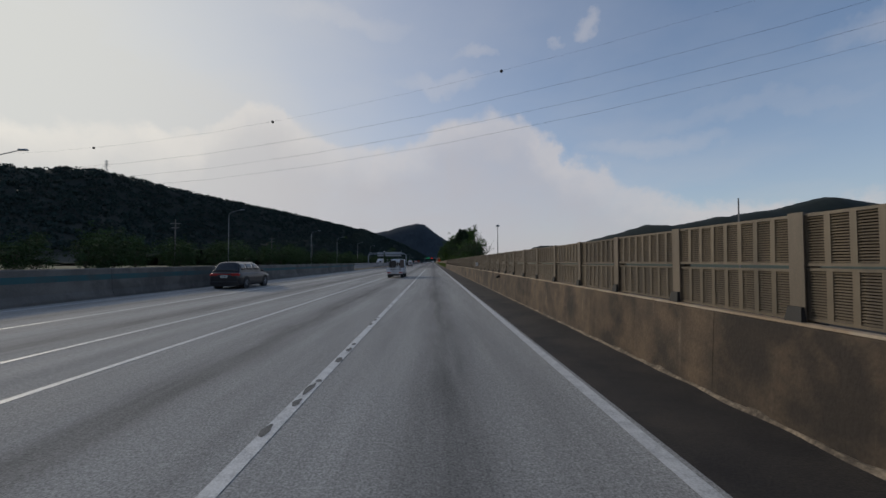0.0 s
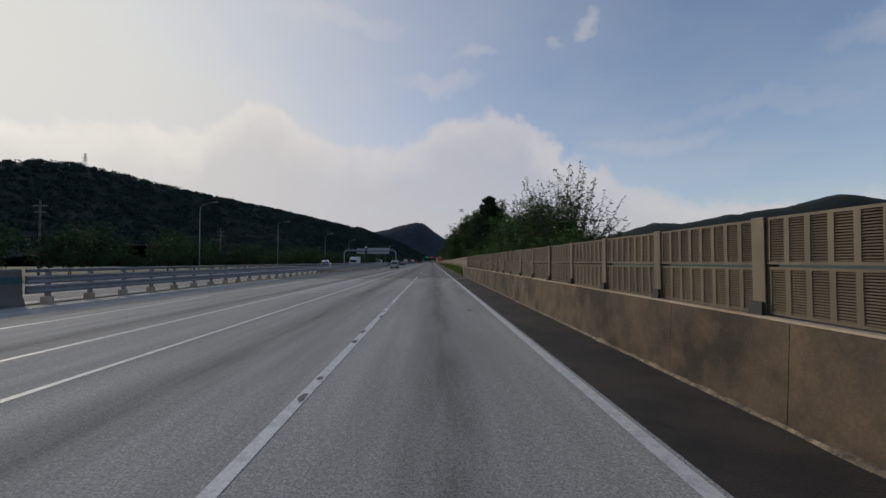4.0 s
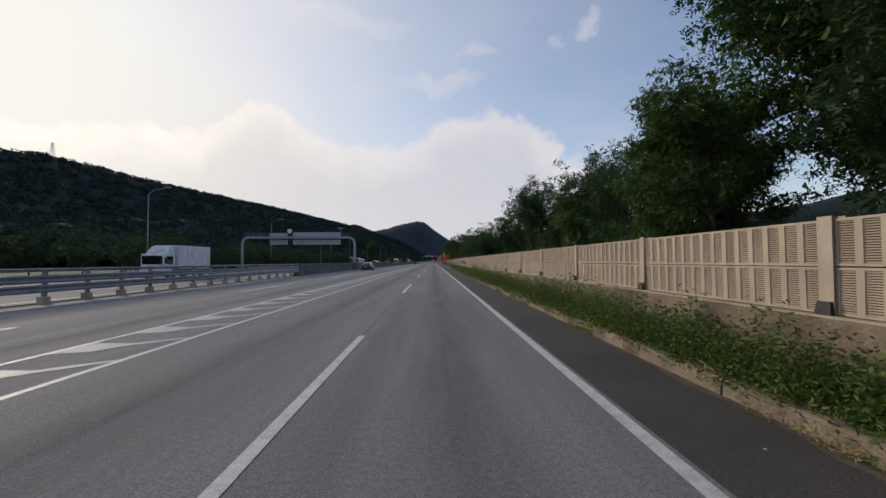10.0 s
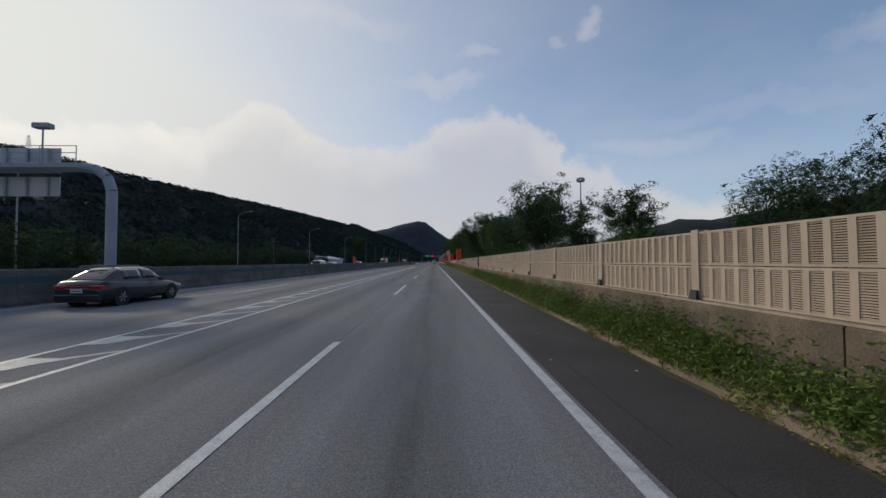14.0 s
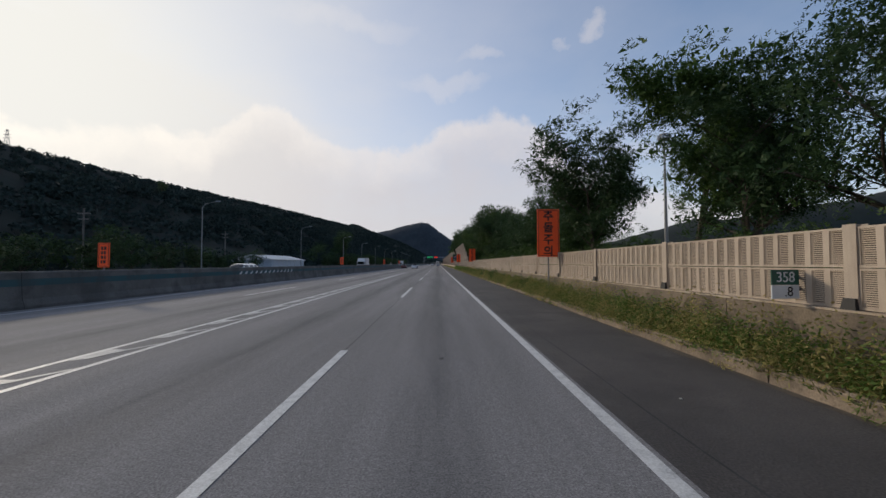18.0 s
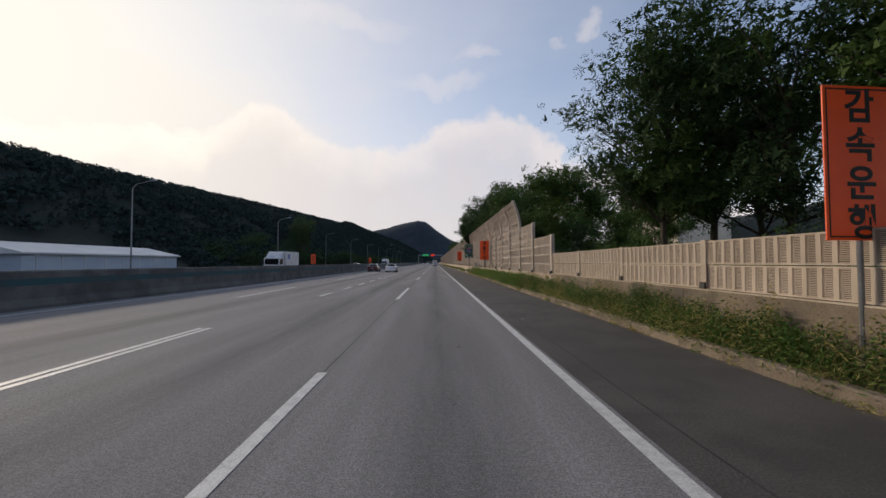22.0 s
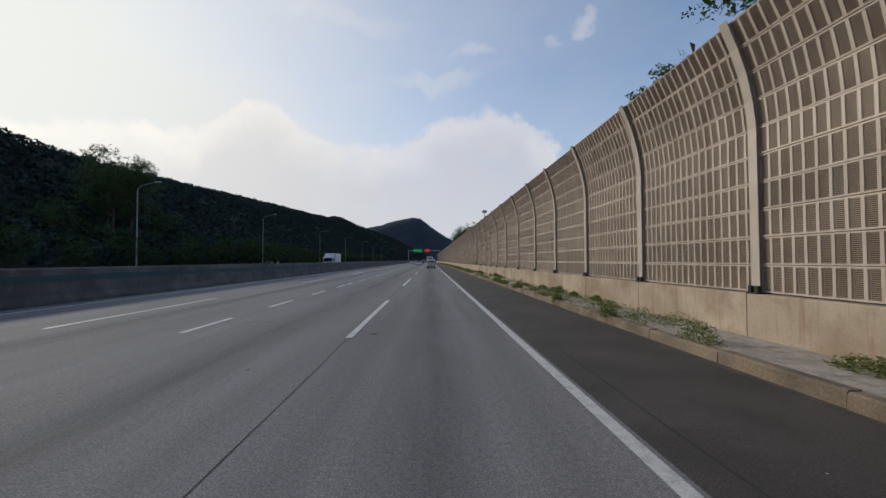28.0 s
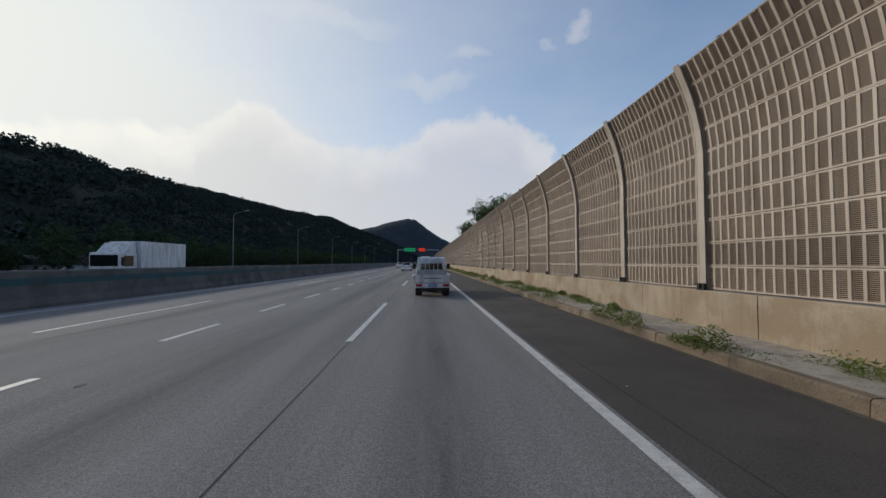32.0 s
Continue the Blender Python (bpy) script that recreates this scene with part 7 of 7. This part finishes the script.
# tall floodlight masts
def flood_mast(at, height, label):
    e = thing("floodlight_mast", at, label, "mast")
    part("pole", tube(bmesh.new(), (0, 0, 0), (0, 0, height), 0.55, 0.22, 12), M_POLE, e)
    part("platform", tube(bmesh.new(), (0, 0, height - 0.6), (0, 0, height - 0.3), 1.5, 1.6, 12), M_POLE, e)
    part("platform", tube(bmesh.new(), (0, 0, height + 0.9), (0, 0, height + 1.1), 1.3, 1.3, 12), M_POLE, e)
    for k in range(8):
        a = k * math.pi / 4
        part("floodlight", boxes((1.5 * math.cos(a) - 0.3, 1.5 * math.cos(a) + 0.3, 1.5 * math.sin(a) - 0.3, 1.5 * math.sin(a) + 0.3, height - 0.2, height + 0.75), bevel=0.06), M_GREY_PAINT, e)


flood_mast((62, 390, -0.3), 37.0, "tall dark floodlight mast beyond the trees")
flood_mast((39, 727, -0.3), 38.0, "tall mast with round platforms above the barrier")
p = thing("service_pole", (22.0, 30.5, -0.3), "slim grey steel pole behind the bridge barrier", "pole")
part("shaft", tube(bmesh.new(), (0, 0, 0), (0, 0, 6.9), 0.07, 0.05, 8), M_POLE, p)

# pylon on the far hill and the power lines across the road
py = thing("power_pylon", (-905, 1118, 240), "steel lattice power pylon on the hilltop", "pylon")
bm = bmesh.new()
hgt, corner = 46, lambda s, z: 4.0 * (1 - z / 60) * s
for sx in (-1, 1):
    for sy in (-1, 1):
        tube(bm, (corner(sx, 0), corner(sy, 0), 0), (corner(sx, hgt), corner(sy, hgt), hgt), 0.35, 0.3, 4)
for k in range(8):
    z0, z1 = k * hgt / 8, (k + 1) * hgt / 8
    for sy in (-1, 1):
        tube(bm, (corner(-1, z0), corner(sy, z0), z0), (corner(1, z1), corner(sy, z1), z1), 0.2, 0.2, 4)
        tube(bm, (corner(1, z0), corner(sy, z0), z0), (corner(-1, z1), corner(sy, z1), z1), 0.2, 0.2, 4)
part("tower", bm, M_GALV, py)
bm = bmesh.new()
for z, w2 in ((28, 9), (35, 8), (42, 7)):
    tube(bm, (-w2, 0, z), (w2, 0, z), 0.35, 0.35, 4)
part("crossarms", bm, M_GALV, py)


def cable_z(x, drop):
    u = x + 42
    return 36.9 - drop + 0.058 * u + 0.0006 * u * u - drop * 0.0006 * u


for i, drop in enumerate((0.0, 5.6, 9.6, 12.6)):
    w = thing("power_cable", (0, 0, 0), "thin dark power cable high across the road", "cable", "power cables over the road")
    bm = bmesh.new()
    rad = 0.02 if i else 0.012
    rings = []
    for x in [-420 + 30 * k for k in range(22)]:
        rings.append([bm.verts.new((x, 99.9 - 0.32 * (x + 42) + rad * math.cos(a), cable_z(x, drop) + rad * math.sin(a))) for a in (0, 1.257, 2.513, 3.77, 5.027)])
    for p, q in zip(rings, rings[1:]):
        for k in range(5):
            bm.faces.new((p[k], p[(k + 1) % 5], q[(k + 1) % 5], q[k]))
    part("strand", bm, M_WIRE, w)
    if i == 0:
        for x in (-160, -101.9, -42.1, 12.6):
            bm = bmesh.new()
            bmesh.ops.create_uvsphere(bm, u_segments=14, v_segments=10, radius=0.34, matrix=Matrix.Translation((x, 99.9 - 0.32 * (x + 42), cable_z(x, 0))))
            part("marker_ball", bm, M_WIRE, w, "dark round marker ball")

# warehouse beyond the opposite carriageway
e = thing("warehouse", (0, 0, -0.3), "long low warehouse with pale blue walls and white roof", "building")
part("wall", boxes((-55.5, -45, 384, 409, 0, 3.1)), M_SHED, e, "pale blue metal cladding")
bm = bmesh.new()
pts = [(-56, 3.0), (-44.6, 3.0), (-44.6, 3.2), (-50.2, 4.5), (-56, 3.2)]
a, b = [[bm.verts.new((x, yy, z)) for x, z in pts] for yy in (383.6, 409.4)]
for k in range(5):
    bm.faces.new((a[k], a[(k + 1) % 5], b[(k + 1) % 5], b[k]))
bm.faces.new(a[::-1])
bm.faces.new(b)
bmesh.ops.recalc_face_normals(bm, faces=bm.faces)
part("roof", bm, M_SHED_ROOF, e, "white metal roof")
for k in range(8):
    part("cladding_rib", boxes((-45, -44.94, 385.5 + 3 * k, 385.62 + 3 * k, 0, 3.0)), M_SHED_ROOF, e)

# house beyond the trees, its brick gable end turned to the road
M_HOUSE_BRICK = paint("house_brick", (0.30, 0.125, 0.085), (0.22, 0.095, 0.07), 1.2, 0.85, bump=0.3, bump_scale=30, fine=0.12)
M_HOUSE_WALL = paint("house_render", (0.62, 0.55, 0.46), (0.50, 0.44, 0.37), 0.8, 0.8, fine=0.08)
M_HOUSE_ROOF = paint("house_roof_tiles", (0.20, 0.085, 0.065), (0.15, 0.07, 0.055), 2.0, 0.7, bump=0.4, bump_scale=8, fine=0.15)
M_HOUSE_TRIM = paint("house_trim", (0.46, 0.45, 0.43), (0.38, 0.37, 0.35), 1.0, 0.6)
M_HOUSE_GLASS = paint("house_window_glass", (0.03, 0.035, 0.04), None, 1.0, 0.12)


def gable_prism(x0, x1, outline):
    """Solid with the given (y, z) outline, running from x0 to x1."""
    bm = bmesh.new()
    a, b = [[bm.verts.new((x, y, z)) for y, z in outline] for x in (x0, x1)]
    n = len(outline)
    for k in range(n):
        bm.faces.new((a[k], a[(k + 1) % n], b[(k + 1) % n], b[k]))
    bm.faces.new(a[::-1])
    bm.faces.new(b)
    bmesh.ops.recalc_face_normals(bm, faces=bm.faces)
    return bm


e = thing("house", (38.2, 416, -0.4), "pale rendered house with a red brick gable behind the roadside trees", "house", turn=11)
part("wall", boxes((0, 11, -7.6, 7.6, 0, 14.6)), M_HOUSE_WALL, e, "pale rendered wall")
part("gable", gable_prism(0, 11, [(-7.6, 14.6), (7.6, 14.6), (0, 17.55)]), M_HOUSE_BRICK, e, "red brick gable")
part("cornice", boxes((-0.25, 0, -7.7, 7.7, 14.35, 14.7)), M_HOUSE_TRIM, e, "pale band below the gable")
for s in (-1, 1):
    part("roof", gable_prism(-0.6, 11.6, [(0, 17.6), (0, 17.85), (s * 8.3, 14.62), (s * 8.3, 14.37)]), M_HOUSE_ROOF, e, "brown-red tiled roof slope")
    part("barge_board", gable_prism(-0.68, -0.6, [(0, 17.5), (0, 17.9), (s * 8.35, 14.66), (s * 8.35, 14.26)]), M_HOUSE_TRIM, e, "grey barge board")
part("vent", boxes((-0.06, 0, -0.25, 0.25, 16.0, 16.7)), M_HOUSE_TRIM, e, "pale gable vent")
for yy in (-5.2, -1.8, 1.8, 5.2):
    for zz in (12.2, 9.2):
        w = part("window", boxes((-0.05, 0, yy - 0.8, yy + 0.8, zz - 0.75, zz + 0.75)), M_HOUSE_TRIM, e, "pale framed window")
        for k in (-1, 1):
            part("pane", boxes((-0.07, -0.05, yy + k * 0.37 - 0.33, yy + k * 0.37 + 0.33, zz - 0.67, zz + 0.67)), M_HOUSE_GLASS, w)

# dark seam in the asphalt along the lane line, and the crust at the foot of the parapet
M_SEAM = paint("road_seam", (0.028, 0.028, 0.03), (0.05, 0.05, 0.05), 3.0, 0.9)
noise.seed_set(8)
wob = lambda y: -3.60 + 0.035 * noise.noise((y * 0.4, 0.2, 0.1))
part("joint_seam", strip("q", lambda y: wob(y) - 0.008 - 0.008 * noise.noise((y, 3, 1)), lambda y: wob(y) + 0.009, JOINT + 0.3, 640, 0.003, M_SEAM, 0.5), M_SEAM, road, "dark crack along the paving joint")
part("joint_seam", strip("q", lambda y: 0.55 + 0.05 * noise.noise((y * 0.3, 0.2, 0.1)), lambda y: 0.575 + 0.05 * noise.noise((y * 0.3, 0.2, 0.1)), 190, 640, 0.001, M_SEAM, 0.5), M_SEAM, road, "dark crack along the shoulder joint")
M_CRUST = paint("lime_crust", (0.28, 0.225, 0.16), (0.10, 0.08, 0.06), 5.0, 0.95, bump=0.8, bump_scale=24, fine=0.4)
bm = bmesh.new()
rows = []
for k in range(640):
    y = -14 + 117.2 * k / 639
    wd = 0.03 + 0.06 * max(0, noise.noise((y * 1.4, 1, 2)) + 0.45)
    x = WALL_X(y) - 0.215
    rows.append([bm.verts.new(q) for q in ((x - wd, y, -0.01), (x - wd * 0.4, y, 0.03 + 0.03 * noise.noise((y * 5, 4, 1))), (x + 0.02, y, 0.02 + 0.09 * max(0, noise.noise((y * 2.2, 0, 7)) + 0.1)), (x + 0.05, y, -0.01))])
for p, q in zip(rows, rows[1:]):
    for k in range(3):
        bm.faces.new((p[k], p[k + 1], q[k + 1], q[k]))
bmesh.ops.recalc_face_normals(bm, faces=bm.faces)
tagged(part("crust", bm, M_CRUST), "crumbled pale mortar along the foot of the parapet", "trim", kind="structure")

# dust gathered along the kerb's foot
M_DUST = paint("road_dust", (0.125, 0.10, 0.075), (0.075, 0.063, 0.052), 2.5, 0.95, bump=0.4, bump_scale=60, fine=0.3)
tagged(part("dust", strip("d", lambda y: KERB_X(y) - 0.09 - 0.13 * max(0.0, noise.noise((y * 0.9, 2, 5)) + 0.35 * noise.noise((y * 3.1, 7, 5)) + 0.1), lambda y: KERB_X(y) + 0.015, 111.4, 640, 0.003, M_DUST, 0.4), M_DUST), "pale dust gathered along the foot of the kerb", "trim", kind="structure")

# drain stub in the bridge parapet, and stain-dark outlet
e = thing("drain_pipe", (WALL_X(21.1) - 0.19, 21.1, 0.88), "short black plastic drain pipe stub in the parapet", "pipe")
bm = tube(bmesh.new(), (0.06, 0, 0.02), (-0.10, 0, 0.0), 0.055, 0.055, 12)
tube(bm, (-0.10, 0, 0.0), (-0.16, 0, -0.05), 0.055, 0.05, 12)
part("stub", bm, M_DARK, e)
part("collar", tube(bmesh.new(), (0.02, 0, 0.015), (-0.02, 0, 0.01), 0.075, 0.075, 12), M_RUST, e)

# low shed beyond the opposite carriageway
e = thing("shed", (-46.0, 540.0, -0.3), "low dark shed with a curved tarpaulin roof", "shed")
part("wall", boxes((-2.0, 2.0, -4.0, 4.0, 0, 1.9)), M_SHED, e)
bm = bmesh.new()
arc = [(-2.2 * math.cos(a), 1.8 + 1.1 * math.sin(a)) for a in [math.pi * k / 10 for k in range(11)]]
a, b = [[bm.verts.new((x, yy, z)) for x, z in arc] for yy in (-4.2, 4.2)]
for k in range(10):
    bm.faces.new((a[k], a[k + 1], b[k + 1], b[k]))
bm.faces.new(a)
bm.faces.new(b[::-1])
bmesh.ops.recalc_face_normals(bm, faces=bm.faces)
part("roof", bm, paint("dark_tarpaulin", (0.02, 0.026, 0.04), (0.03, 0.035, 0.05), 1.0, 0.6), e, "dark blue-grey tarpaulin")
part("door", boxes((2.0, 2.04, -1.2, 0.2, 0, 1.7)), M_SHED_ROOF, e)

# repair patch and loop cuts in the lanes
M_PATCH = road_paint("asphalt_patch", (0.245, 0.244, 0.246), (0.195, 0.194, 0.196), (0.11, 0.11, 0.115), LANES, 55)
M_CUT = paint("sawn_cut", (0.10, 0.10, 0.102), (0.15, 0.15, 0.152), 4.0, 0.9)
part("repair_patch", strip("p", lambda y: -3.42, lambda y: -0.20, 453.4, 459.8, 0.003, M_PATCH, 1.0), M_PATCH, road, "paler rectangular repair patch")
for cy in (442.1, 453.4, 459.8):
    seam = lambda x, q=cy: q + 0.05 * noise.noise((x * 0.8, q, 3.0)) + 0.03 * noise.noise((x * 4.0, q, 6.0))
    bm = bmesh.new()
    rows = [[bm.verts.new((x, seam(x) + o, 0.0045)) for o in (-0.012, 0.012)] for x in [-7.4 + 0.15 * k for k in range(50)]]
    for p, q in zip(rows, rows[1:]):
        bm.faces.new((p[0], q[0], q[1], p[1]))
    part("cross_crack", bm, M_SEAM, road, "dark crack across the lanes")
for cx, cy, rad in ((-1.9, 445.3, 0.88), (-1.9, 450.5, 0.9), (-1.9, 461.6, 0.62), (-5.6, 445.6, 0.85), (-5.6, 451.0, 0.85)):
    bm = bmesh.new()
    ring = [[bm.verts.new((cx + r * math.cos(a), cy + r * math.sin(a), 0.005)) for r in (rad, rad + 0.012)] for a in [2 * math.pi * k / 48 for k in range(48)]]
    for k in range(48):
        p, q = ring[k], ring[(k + 1) % 48]
        bm.faces.new((p[0], p[1], q[1], q[0]))
    part("loop_cut", bm, M_CUT, road, "round sawn loop in the lane")

# small tar and oil spots on the lanes
spots_rng = random.Random(77)
M_SKID = paint("rubber_smear", (0.125, 0.124, 0.125), (0.16, 0.158, 0.158), 12.0, 0.85, fine=0.4)
M_SPOT = paint("tar_spot", (0.05, 0.05, 0.052), (0.09, 0.09, 0.092), 9.0, 0.9, fine=0.3)
for k in range(46):
    sx, sy, rad = spots_rng.choice((-1.2, -2.6, 0.9, -4.8, -6.2, -10.8)) + spots_rng.uniform(-0.6, 0.6), spots_rng.uniform(4, 520), spots_rng.uniform(0.03, 0.11)
    bm = bmesh.new()
    vs = [bm.verts.new((sx + rad * spots_rng.uniform(0.5, 1.1) * math.cos(a), sy + rad * spots_rng.uniform(0.7, 1.9) * math.sin(a), 0.004)) for a in [0.6283 * j for j in range(10)]]
    bm.faces.new(vs)
    part("tar_spot", bm, M_SPOT, road)

for sx, sy, ln in ((-2.55, 107.6, 0.5), (-2.24, 107.7, 0.6), (-2.4, 108.3, 0.4), (-1.5, 107.3, 0.6), (-1.22, 107.6, 0.35), (-0.8, 108.2, 0.6), (-0.52, 108.1, 0.5), (-1.75, 108.6, 0.4)):
    bm = bmesh.new()
    bm.faces.new([bm.verts.new((sx + 0.07 * spots_rng.uniform(0.5, 1.2) * math.cos(q), sy + ln / 2 * spots_rng.uniform(0.7, 1.1) * math.sin(q), 0.004)) for q in [0.3927 * j for j in range(16)]])
    part("rubber_smear", bm, M_SKID, road)

# chips worn out of the lane line on the bridge
M_CHIP = paint("bare_slab", (0.15, 0.148, 0.14), (0.10, 0.098, 0.093), 5.0, 0.85, fine=0.3)
cy = -3.0
while cy < 98:
    bm = bmesh.new()
    mx, ln = -3.6 + spots_rng.uniform(-0.05, 0.05), spots_rng.uniform(0.08, 0.28)
    bm.faces.new([bm.verts.new((mx + spots_rng.uniform(0.03, 0.07) * math.cos(q), cy + ln * spots_rng.uniform(0.6, 1.1) * math.sin(q), 0.0075)) for q in [0.6283 * j for j in range(10)]])
    part("worn_chip", bm, M_CHIP, marks)
    cy += spots_rng.choice((0.35, 0.5, 0.8, 1.0, 1.2, 2.6))

# litter on the shoulder: scraps and pebbles
M_SCRAP = paint("pale_scrap", (0.5, 0.5, 0.47), (0.35, 0.34, 0.3), 6.0, 0.7)
scrap = bmesh.new()
bmesh.ops.create_icosphere(scrap, subdivisions=1, radius=0.03)
for v in scrap.verts:
    v.co = v.co * spots_rng.uniform(0.6, 1.3)
    v.co.z = v.co.z * 0.5 + 0.012
scrap_mesh = mesh_of("scrap", scrap, M_SCRAP)
for k in range(60):
    sy = spots_rng.uniform(108, 520)
    o = tagged(new("litter", scrap_mesh), "small pale scrap of litter on the shoulder", "litter", "litter on the shoulder")
    s = spots_rng.uniform(0.35, 1.0)
    o.matrix_world = pose(spots_rng.uniform(0.4, KERB_X(sy) - 0.05), sy, 0.0, 0, 0, spots_rng.uniform(0, 360)) @ Matrix.Diagonal((s, s * 1.4, s, 1))
